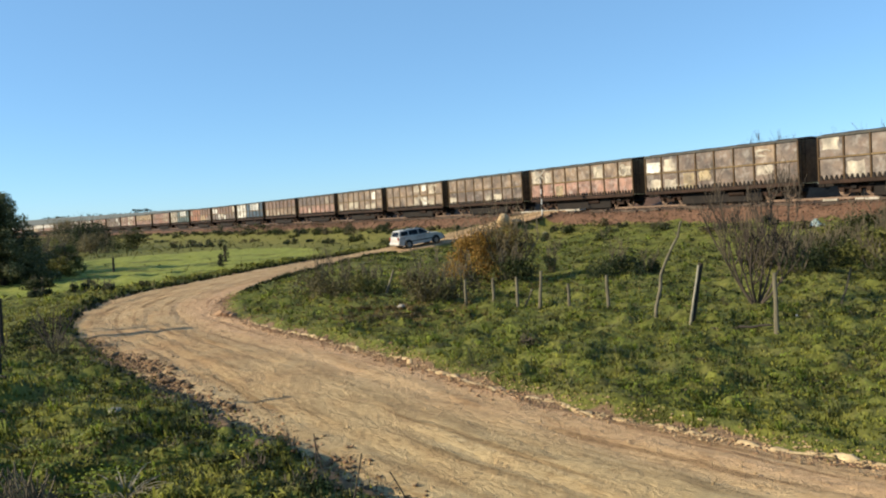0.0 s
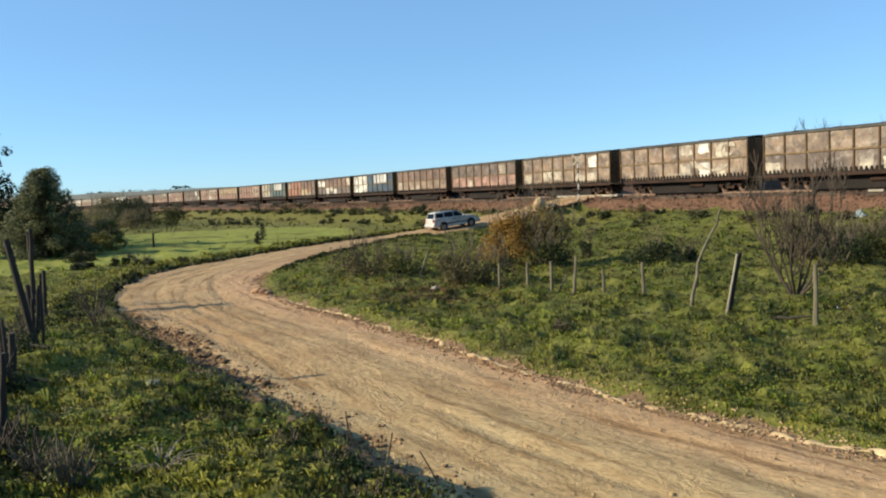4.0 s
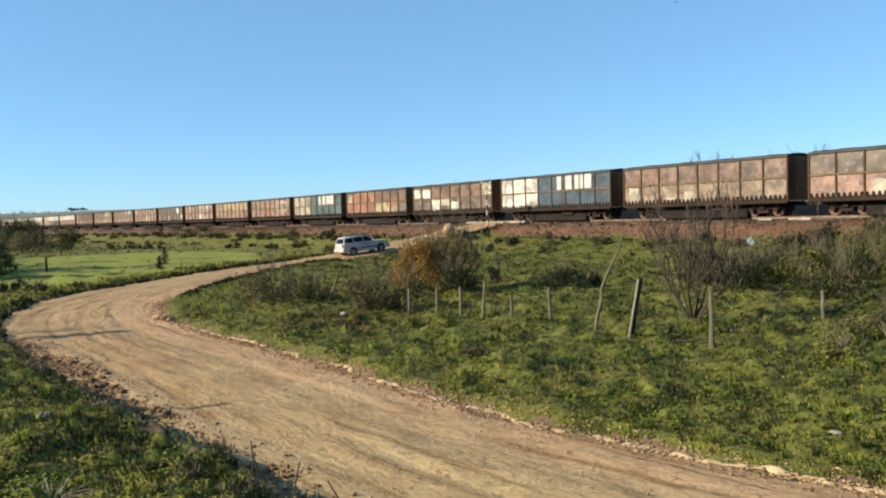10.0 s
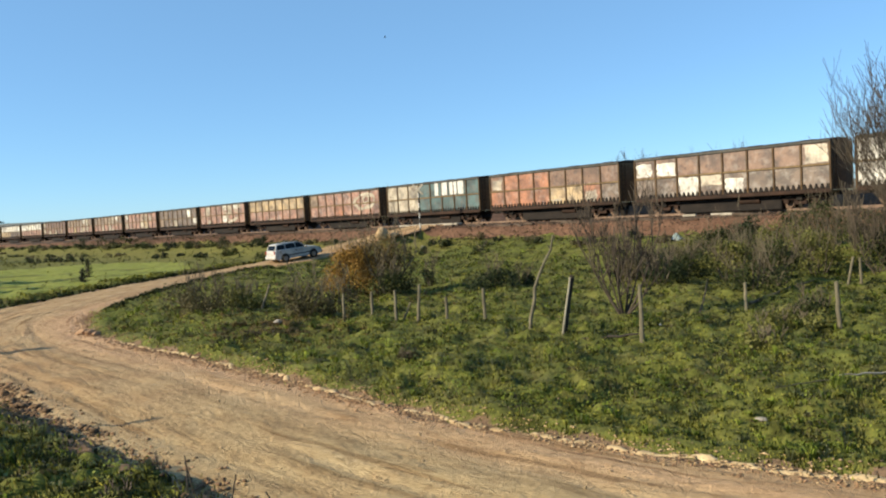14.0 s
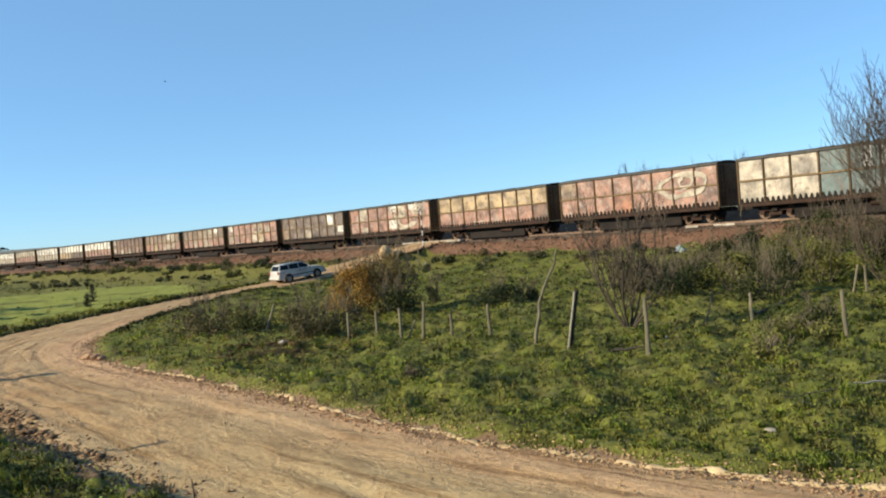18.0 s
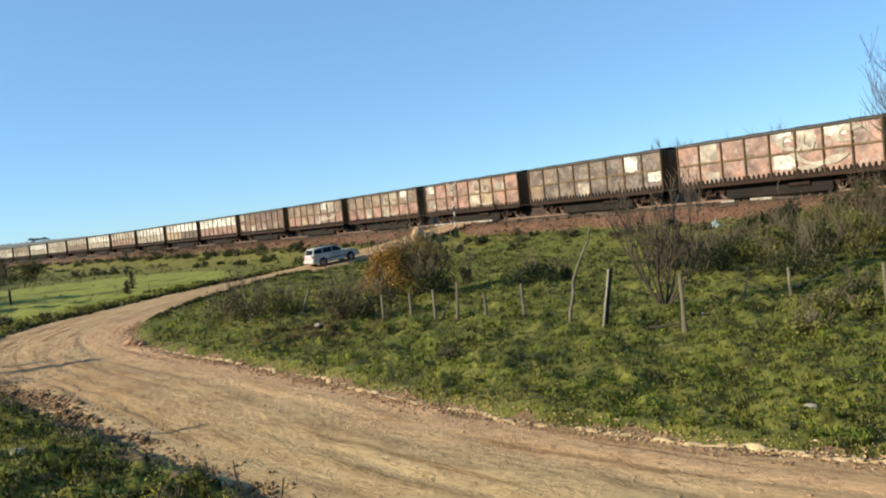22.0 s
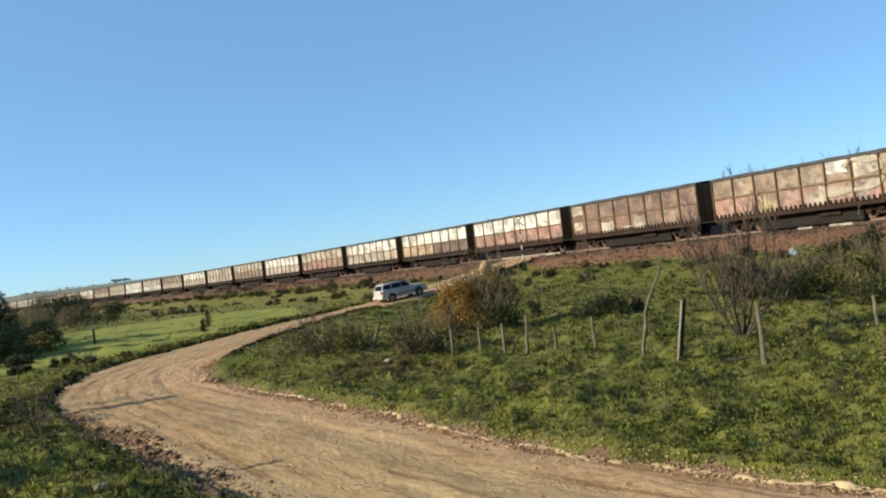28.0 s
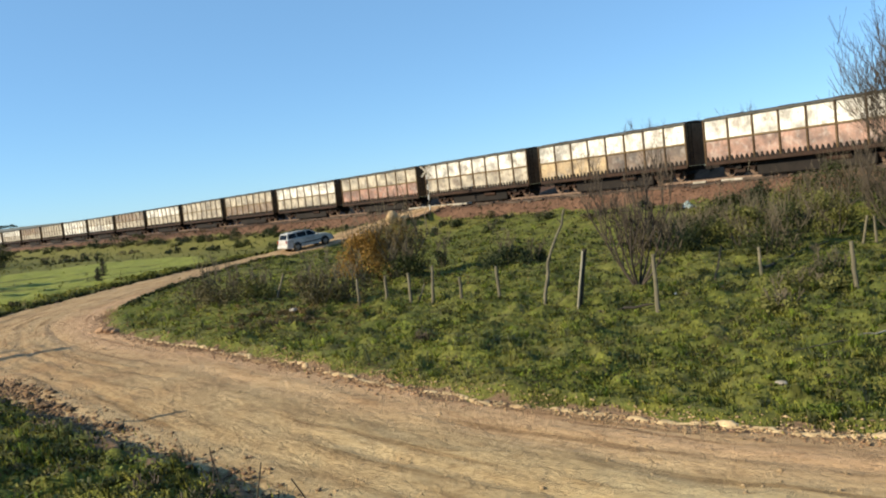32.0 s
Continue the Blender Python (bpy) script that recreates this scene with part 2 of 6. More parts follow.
MAT = {
    "wagon": wagon_paint(), "earth": earth(), "road": dirt_road(),
    "iron": plain("rusty_iron", (0.019, 0.011, 0.007), (0.046, 0.024, 0.015), 6, 0.8, 0.2),
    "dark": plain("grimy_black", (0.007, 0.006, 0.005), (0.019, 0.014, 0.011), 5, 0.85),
    # Darker copy of the rib paint; the shade on the ribs is its colour.
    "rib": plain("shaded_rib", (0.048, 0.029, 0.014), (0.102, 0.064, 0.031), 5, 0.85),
    "toprail": plain("grey_top_rail", (0.037, 0.037, 0.031), (0.082, 0.078, 0.065), 5, 0.7),
    "berm": plain("pale_grader_earth", (0.313, 0.218, 0.109), (0.449, 0.34, 0.19), 9, 0.95, island=0.2),
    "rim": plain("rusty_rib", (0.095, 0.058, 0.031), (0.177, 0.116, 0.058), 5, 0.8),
    "steel": plain("rail_steel", (0.088, 0.054, 0.034), (0.163, 0.109, 0.075), 8, 0.6, 0.3),
    "sleeper": plain("sleeper_wood", (0.048, 0.034, 0.024), (0.102, 0.075, 0.054), 6, 0.9),
    # Ballast colour darkened to hold the deep shade under the train.
    "bed": plain("shade_dark_ballast", (0.027, 0.018, 0.012), (0.059, 0.039, 0.026), 6, 0.95, island=0.3),
    "brush": plain("grey_brown_twigs", (0.042, 0.034, 0.024), (0.085, 0.068, 0.048), 12, 0.9, stretch=(2, 2, 0.5)),
    "twig": plain("dark_twigs", (0.019, 0.016, 0.012), (0.051, 0.041, 0.032), 12, 0.9, stretch=(2, 2, 0.5)),
    # Lighter copy of the rib paint; sunlight on the rail is its colour.
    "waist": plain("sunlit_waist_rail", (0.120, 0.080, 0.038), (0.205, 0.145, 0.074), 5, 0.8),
    "ballast": plain("ballast_stone", (0.074, 0.042, 0.027), (0.152, 0.093, 0.06), 5, 0.95, island=0.35),
    "white": plain("white_letters", (0.40, 0.40, 0.37), (0.56, 0.555, 0.52), 6, 0.7),
    "post": plain("grey_post_wood", (0.080, 0.070, 0.044), (0.185, 0.165, 0.110), 9, 0.9, stretch=(3, 3, 0.4)),
    # Pale wood colour that stands for sun on the leaning post's edge.
    "palewood": plain("sunlit_edge_wood", (0.20, 0.185, 0.13), (0.36, 0.33, 0.25), 9, 0.9, stretch=(3, 3, 0.4)),
    "darkpost": plain("dark_post_wood", (0.022, 0.017, 0.013), (0.057, 0.048, 0.037), 9, 0.9, stretch=(3, 3, 0.4)),
    "bark": plain("bark", (0.060, 0.050, 0.032), (0.125, 0.105, 0.070), 12, 0.9, stretch=(2, 2, 0.5)),
    "darkbark": plain("dark_bark", (0.034, 0.027, 0.02), (0.082, 0.065, 0.048), 12, 0.9, stretch=(2, 2, 0.5)),
    "stone": plain("pale_stone", (0.231, 0.204, 0.156), (0.374, 0.34, 0.279), 6, 0.9),
    "clod": plain("dry_clod", (0.272, 0.184, 0.092), (0.394, 0.286, 0.16), 8, 0.95, island=0.25),
    "redclod": plain("red_clod", (0.17, 0.095, 0.052), (0.29, 0.18, 0.10), 8, 0.95, island=0.4),
    "darkclod": plain("moist_clod", (0.118, 0.072, 0.038), (0.222, 0.146, 0.082), 8, 0.95, island=0.55),
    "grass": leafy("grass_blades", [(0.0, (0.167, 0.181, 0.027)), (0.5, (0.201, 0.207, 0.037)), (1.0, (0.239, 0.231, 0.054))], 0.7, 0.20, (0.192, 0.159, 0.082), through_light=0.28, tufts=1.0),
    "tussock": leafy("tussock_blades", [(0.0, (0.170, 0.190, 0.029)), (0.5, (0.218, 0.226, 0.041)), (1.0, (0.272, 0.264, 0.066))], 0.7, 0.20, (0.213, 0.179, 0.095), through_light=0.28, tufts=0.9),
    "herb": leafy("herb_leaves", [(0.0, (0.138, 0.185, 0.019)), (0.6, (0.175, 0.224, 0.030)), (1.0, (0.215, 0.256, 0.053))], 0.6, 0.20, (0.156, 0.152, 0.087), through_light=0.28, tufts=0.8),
    "weedgrey": leafy("grey_green_weeds", [(0.0, (0.106, 0.119, 0.047)), (0.6, (0.166, 0.178, 0.075)), (1.0, (0.238, 0.242, 0.128))], 0.6, 0.3),
    "leafdark": leafy("dark_leaves", [(0.0, (0.01, 0.017, 0.007)), (0.6, (0.023, 0.035, 0.013)), (1.0, (0.046, 0.061, 0.024))]),
    "leafmid": leafy("green_leaves", [(0.0, (0.018, 0.026, 0.007)), (0.6, (0.035, 0.046, 0.012)), (1.0, (0.068, 0.075, 0.024))]),
    "leafgrey": leafy("grey_dry_leaves", [(0.0, (0.045, 0.040, 0.017)), (0.6, (0.082, 0.072, 0.032)), (1.0, (0.13, 0.112, 0.058))]),
    "leafdun": leafy("dun_dry_leaves", [(0.0, (0.080, 0.070, 0.036)), (0.6, (0.130, 0.112, 0.060)), (1.0, (0.19, 0.165, 0.095))]),
    "leafbrown": leafy("brown_withered_weeds", [(0.0, (0.125, 0.086, 0.038)), (0.6, (0.195, 0.138, 0.064)), (1.0, (0.270, 0.205, 0.105))], 0.8),
    "leafrust": leafy("rusty_brown_leaves", [(0.0, (0.068, 0.050, 0.018)), (0.6, (0.130, 0.092, 0.032)), (1.0, (0.195, 0.146, 0.058))]),
    "leafgold": leafy("golden_leaves", [(0.0, (0.140, 0.076, 0.018)), (0.6, (0.255, 0.146, 0.032)), (1.0, (0.335, 0.218, 0.058))]),
    "leaftree": leafy("tree_leaves", [(0.0, (0.052, 0.061, 0.028)), (0.6, (0.107, 0.119, 0.058)), (1.0, (0.183, 0.190, 0.109))]),
    "leafolive": leafy("olive_leaves", [(0.0, (0.075, 0.079, 0.019)), (0.6, (0.124, 0.129, 0.034)), (1.0, (0.195, 0.19, 0.066))]),
    "scrawl": plain("scrawl_paint", (0.286, 0.252, 0.19), (0.408, 0.367, 0.292), 3, 0.7),
    "straw": leafy("dry_straw", [(0.0, (0.136, 0.116, 0.075)), (1.0, (0.299, 0.272, 0.211))]),
    "carpaint": plain("silver_car_paint", (0.367, 0.36, 0.34), (0.428, 0.422, 0.394), 2, 0.42, 0.0, bump=0.02),
    "rubber": plain("tyre_rubber", (0.01, 0.01, 0.01), (0.024, 0.022, 0.02), 8, 0.85),
    "alloy": plain("wheel_alloy", (0.238, 0.238, 0.245), (0.34, 0.34, 0.34), 8, 0.35, 0.8),
    "tail": plain("tail_lamp_red", (0.238, 0.014, 0.01), (0.306, 0.02, 0.014), 3, 0.25),
    "trim": plain("black_trim", (0.014, 0.014, 0.015), (0.027, 0.027, 0.029), 4, 0.6),
    "tarp": plain("pale_tarpaulin", (0.128, 0.214, 0.194), (0.306, 0.347, 0.326), 4, 0.6),
    "birdfeather": plain("dark_feathers", (0.014, 0.014, 0.014), (0.034, 0.031, 0.027), 9, 0.8),
}
gm, gn, gl, gb = shader("car_glass", 0.06)
gb.inputs["Base Color"].default_value = (0.012, 0.014, 0.016, 1)
gb.inputs["Specular IOR Level"].default_value = 0.3
MAT["glass"] = gm


# ---- shared builders ----
def mesh_ob(name, verts, faces, mat, smooth=False):
    me = bpy.data.meshes.new(name)
    me.from_pydata([tuple(v) for v in verts], [], faces)
    me.update()
    if smooth:
        me.polygons.foreach_set("use_smooth", [True] * len(me.polygons))
    me.materials.append(MAT[mat] if isinstance(mat, str) else mat)
    return new(name, me)


def quick_ob(name, verts, loops, size, mat, normals=None):
    """A large mesh of faces that all have the same number of corners, from arrays."""
    me = bpy.data.meshes.new(name)
    n = len(loops) // size
    me.vertices.add(len(verts))
    me.vertices.foreach_set("co", np.asarray(verts, np.float32).ravel())
    me.loops.add(len(loops))
    me.loops.foreach_set("vertex_index", np.asarray(loops, np.int32))
    me.polygons.add(n)
    me.polygons.foreach_set("loop_start", np.arange(0, n * size, size, dtype=np.int32))
    me.polygons.foreach_set("loop_total", np.full(n, size, np.int32))
    if normals is not None:                                            # short leaves take the light as a sward does
        me.polygons.foreach_set("use_smooth", np.ones(n, bool))
        me.attributes.new("custom_normal", "FLOAT_VECTOR", "POINT").data.foreach_set("vector", np.asarray(normals, np.float32).ravel())
    me.update(calc_edges=True)
    me.materials.append(MAT[mat])
    return new(name, me)


def part(name, bm, mat, parent, label=""):
    me = bpy.data.meshes.new(name)
    bm.to_mesh(me)
    bm.free()
    me.materials.append(MAT[mat] if isinstance(mat, str) else mat)
    ob = new(name, me)
    ob.parent = parent
    return tagged(ob, label)


def child(name, me, parent, m=None, label="", color=None):
    """A part that shares its mesh with its like."""
    ob = new(name, me)
    ob.parent = parent
    if m is not None:
        ob.matrix_basis = m
    if color:
        ob.color = color
    return tagged(ob, label)


def data(bm, name, mat):
    me = bpy.data.meshes.new(name)
    bm.to_mesh(me)
    bm.free()
    me.materials.append(MAT[mat])
    return me


def box(bm, x0, x1, y0, y1, z0, z1, bevel=0.0):
    r = bmesh.ops.create_cube(bm, size=1.0, matrix=Matrix.LocRotScale(((x0 + x1) / 2, (y0 + y1) / 2, (z0 + z1) / 2), None, (x1 - x0, y1 - y0, z1 - z0)))
    if bevel:
        edges = list({e for v in r["verts"] for e in v.link_edges})
        bmesh.ops.bevel(bm, geom=edges, offset=bevel, segments=1, affect="EDGES")
    return bm


def rod(bm, p, q, r0, r1, n=8):
    p, q = Vector(p), Vector(q)
    turn = (q - p).to_track_quat("Z", "Y").to_matrix().to_4x4()
    bmesh.ops.create_cone(bm, cap_ends=True, segments=n, radius1=r0, radius2=r1, depth=(q - p).length, matrix=Matrix.Translation((p + q) / 2) @ turn)
    return bm


def ease(a, b, v):
    u = np.clip((v - a) / (b - a), 0, 1)
    return u * u * (3 - 2 * u)


# ---- lie of the land ----
RAIL_S = np.arange(-120.0, 900.0, 2.0)
turn_s = np.clip(RAIL_S, -60, 300)
head_s = np.radians(29.6 + 0.021 * turn_s + 0.00005 * turn_s ** 2)
RAIL_X = np.cumsum(-np.sin(head_s)) * 2.0
RAIL_Y = np.cumsum(np.cos(head_s)) * 2.0
RAIL_X += 31.23 - np.interp(0, RAIL_S, RAIL_X) + 1.4 * math.cos(radians(29.6))
RAIL_Y += 40.16 - np.interp(0, RAIL_S, RAIL_Y) + 1.4 * math.sin(radians(29.6))


def rail(s, side=0.0):
    """A point of the track's centre line at s metres along it, and its heading in degrees; side > 0 is the eye's side."""
    h = np.interp(s, RAIL_S, head_s)
    return np.interp(s, RAIL_S, RAIL_X) - side * np.cos(h), np.interp(s, RAIL_S, RAIL_Y) - side * np.sin(h), np.degrees(h)


def from_rail(x, y):
    """Distance from the track's centre line, positive on the eye's side."""
    x, y = np.asarray(x, float), np.asarray(y, float)
    s = np.clip(-(x - 31.23) * 0.52 + (y - 40.16) * 0.85, -115, 890)
    for _ in range(4):
        px, py, h = rail(s)
        s = np.clip(s - (x - px) * np.sin(np.radians(h)) + (y - py) * np.cos(np.radians(h)), -118, 896)
    px, py, h = rail(s)
    return -((x - px) * np.cos(np.radians(h)) + (y - py) * np.sin(np.radians(h)))


# centre line of the dirt road: x, y, z, half width
ROAD = np.array([
    (34.0, -16.0, 0.3, 3.0), (20.0, -7.0, 0.1, 2.9), (11.5, -0.6, 0.0, 2.8), (6.0, 4.1, 0.0, 2.6), (2.6, 7.4, 0.0, 2.4), (-0.25, 11.1, 0.0, 2.15), (-2.5, 14.6, 0.0, 2.25), (-4.9, 18.4, 0.0, 2.3),
    (-7.7, 22.6, 0.0, 2.3), (-10.1, 27.0, 0.0, 2.4), (-11.7, 32.0, 0.0, 2.6), (-12.0, 37.5, 0.0, 2.9), (-11.3, 43.0, 0.0, 2.5), (-10.2, 49.0, 0.0, 2.2), (-8.3, 56.0, 0.0, 2.1),
    (-5.4, 62.0, 0.05, 2.1), (-1.6, 66.2, 0.45, 2.2), (2.4, 69.4, 1.1, 2.0), (6.4, 72.0, 1.85, 2.0), (10.0, 74.5, 2.36, 2.2), (14.0, 77.0, 2.42, 2.4), (19.0, 80.5, 1.9, 3.0), (30.0, 88.0, 1.0, 2.8), (60.0, 108.0, 0.5, 2.5)])


def spline(rows, step):
    out = []
    for i in range(len(rows) - 1):
        p0, p1, p2, p3 = rows[max(i - 1, 0)], rows[i], rows[i + 1], rows[min(i + 2, len(rows) - 1)]
        n = max(2, int(np.hypot(*(p2 - p1)[:2]) / step))
        for k in range(n):
            u = k / n
            out.append(0.5 * (2 * p1 + (p2 - p0) * u + (2 * p0 - 5 * p1 + 4 * p2 - p3) * u * u + (3 * p1 - p0 - 3 * p2 + p3) * u ** 3))
    return np.array(out + [rows[-1]])


ROAD_C = spline(ROAD, 0.3)
ROAD_T = np.gradient(ROAD_C[:, :2], axis=0)
ROAD_T /= np.hypot(*ROAD_T.T)[:, None]
ROAD_L = np.concatenate([[0], np.cumsum(np.hypot(*np.diff(ROAD_C[:, :2], axis=0).T))])


def from_road(x, y):
    """Signed distance from the road's edge (inside negative), its height there, and the side (+1: outer and eye's side)."""
    x, y = np.atleast_1d(x).astype(float), np.atleast_1d(y).astype(float)
    d, z, side = np.full(x.shape, 99.0), np.zeros(x.shape), np.ones(x.shape)
    near = np.nonzero((np.abs(x) < 80) & (np.abs(y) < 120))[0]
    c = ROAD_C[::2]
    t = ROAD_T[::2]
    for a in range(0, len(near), 4000):
        i = near[a:a + 4000]
        dx, dy = x[i][:, None] - c[None, :, 0], y[i][:, None] - c[None, :, 1]
        r = np.hypot(dx, dy) - c[None, :, 3]
        k = r.argmin(1)
        j = np.arange(len(i))
        d[i], z[i] = r[j, k], c[k, 2]
        side[i] = np.sign(t[k, 0] * dy[j, k] - t[k, 1] * dx[j, k])
    return d, z, side


def waves(x, y, size, seed):
    """Soft rolling unevenness, about -1 to 1."""
    r = np.random.RandomState(seed)
    out = 0
    for k in range(5):
        a, b, c = r.uniform(0, 6.28, 3)
        f = (1.0 + 0.6 * k) * 6.28 / size
        out = out + np.sin((x * np.cos(a) + y * np.sin(a)) * f + b + 1.3 * np.sin((y * np.cos(a) - x * np.sin(a)) * f * 0.7 + c)) / (1 + 0.5 * k)
    return out / 2.2


def land(x, y, parts=False, bumps=1.0):
    """Height of the ground."""
    x, y = np.atleast_1d(x).astype(float), np.atleast_1d(y).astype(float)
    r = np.hypot(x, y)
    dt = from_rail(x, y)
    dr, zr, side = from_road(x, y)
    z = 0.10 * waves(x, y, 9, 3) + 0.05 * waves(x, y, 2.6, 4) + 0.03
    z = z + 1.1 * (1 - ease(5.5, 15, dt))                                              # rise towards the line
    z = z + 0.95 * (1 - ease(3.0, 5.6, dt))                                            # the embankment
    tuss = (1 - ease(30, 70, r)) * (0.07 * waves(x, y, 2.4, 14) + 0.075 * waves(x, y, 1.1, 15)) * ease(0.2, 1.5, dr)
    knob = np.clip(0.65 * waves(x, y, 2.1, 24) + 0.55 * waves(x, y, 0.85, 25) + 0.1, 0, 1.2)
    tuss = bumps * tuss + bumps * (0.14 * knob ** 1.5 - 0.04) * (1 - ease(45, 75, r)) * ease(3, 9, r) * ease(0.3, 1.2, dr) * ease(7, 10, dt)
    z = z + tuss
    z = z + ease(250, 1500, r) * (21 + 3.5 * waves(x, y, 900, 9) + 1.5 * waves(x, y, 300, 12)) + 0
    bank = (side > 0) & (dr > 0) & (y < 34) & (x < 30)
    lift = np.where(bank, ((0.48 - 0.46 * ease(14, 20, y)) * ease(0.05, 1.0, dr + 0.12 * waves(x, y, 1.3, 19)) + 1.5 * ease(0.4, 9.5, dr)) * (1 - ease(9, 34, np.maximum(y, 0) + 0.5 * np.abs(x))), 0.0)
    z = z + lift + np.where((dr > 0) & (dr < 40), 0.10 * np.exp(-((dr - 0.45) / 0.3) ** 2), 0)
    z = z + np.where(bank & (y > 17), 0.04, 0.10) * ease(0.0, 0.4, dr) * (1 - ease(3, 12, dr)) * (y < 60)
    z = z + np.where(bank, 0.13 * ease(0.35, 0.75, dr + 0.10 * waves(x, y, 0.9, 18)) * (1 - ease(1.2, 4.0, dr)) * (1 - ease(17, 24, y)), 0.0)
    z = z + 1.25 * ease(3.4, 7.5, -dt) * ease(0.5, 6, dr)                             # low bank added behind the line to close the daylight under the wagons
    keep = np.where(bank, ease(0.0, 0.3, dr), ease(0.0, 0.9, dr))
    z = np.where(dr < 40, zr * (1 - keep) + z * keep - 0.17 * (1 - ease(-0.6, 0.1, dr)), z)
    return (z, dr, dt, side) if parts else z


def land1(x, y, bumps=1.0):
    return float(land(x, y, False, bumps)[0])


def build_ground():
    az = np.radians(np.concatenate([np.arange(-180, -46, 4.0), np.arange(-46, 46, 0.3), np.arange(46, 180, 4.0)]))
    rad = np.concatenate([[0.015, 0.04, 0.12, 0.35, 0.75], np.geomspace(1.2, 110, 340), np.geomspace(112, 2600, 60)])
    a, r = np.meshgrid(az, rad)
    x, y = (np.sin(a) * r).ravel(), (np.cos(a) * r).ravel()
    z, dr, dt, side = land(x, y, True)
    n, m = len(az), len(rad)
    i, j = np.meshgrid(np.arange(m - 1), np.arange(n), indexing="ij")
    jn = (j + 1) % n
    quads = np.stack([i * n + j, i * n + jn, (i + 1) * n + jn, (i + 1) * n + j], -1).reshape(-1, 4)[:, ::-1]
    half = n // 2
    middle = [(k, k + 1, n - 2 - k, n - 1 - k) for k in range(half - 1)]
    quads = np.concatenate([quads, np.array(middle)[:, ::-1]])
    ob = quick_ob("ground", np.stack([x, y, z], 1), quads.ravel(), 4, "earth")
    ob.data.polygons.foreach_set("use_smooth", [True] * len(ob.data.polygons))
    near_side = (side > 0) & (y < 18)
    bare = 1 - ease(np.where(near_side, 0.65, 0.08), np.where(near_side, 1.05, 0.42), dr + 0.2 * waves(x, y, 1.7, 17))
    field = ease(-70, -60, -np.hypot((x + 27) * 1.15, (y - 64) * 0.72) * 3.4) * (dr > 1.5) * ease(9, 14, dt)
    for k, c in enumerate((50.5, 56.5, 63.5, 72.5)):                                          # dark contour strips
        field = field * (1 - 0.9 * np.exp(-((y - c - 0.12 * (x + 25) - 1.2 * np.sin(x * 0.21 + k)) / (0.55 + 0.15 * k)) ** 2))
    field = np.maximum(field, ease(260, 400, np.hypot(x, y)) * (waves(x, y, 260, 21) > 0.35) * 0.5)
    red = (1 - ease(4.4, 5.8, dt + 0.6 * waves(x, y, 5, 31))) * ease(-40, -20, dt)
    col = np.stack([bare, field, red, np.ones_like(red)], 1).astype(np.float32)
    lay = ob.data.color_attributes.new("cover", "FLOAT_COLOR", "POINT")
    lay.data.foreach_set("color", col.ravel())
    # Dry grass by the line, and colour muted for haze beyond 120 metres.
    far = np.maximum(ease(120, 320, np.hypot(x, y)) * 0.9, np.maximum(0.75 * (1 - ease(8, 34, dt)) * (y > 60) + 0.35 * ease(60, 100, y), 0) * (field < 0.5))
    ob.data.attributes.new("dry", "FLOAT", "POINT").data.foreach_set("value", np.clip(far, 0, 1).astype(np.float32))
    # Weight of the painted haze, by distance from the eye.
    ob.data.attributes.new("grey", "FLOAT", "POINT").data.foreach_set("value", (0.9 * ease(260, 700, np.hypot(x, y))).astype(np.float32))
    return tagged(ob, "rolling pasture ground with rough green grass and bare soil", "ground", kind="structure")


RUTS = ((-1.75, 0.035, 0.09, 0.4), (-1.1, 0.03, 0.12, 1.9), (-0.45, 0.028, 0.08, 3.1), (0.25, 0.035, 0.13, 4.4), (0.85, 0.03, 0.08, 5.2), (1.45, 0.04, 0.12, 0.9), (1.95, 0.03, 0.10, 2.6))   # place across, depth, width, phase


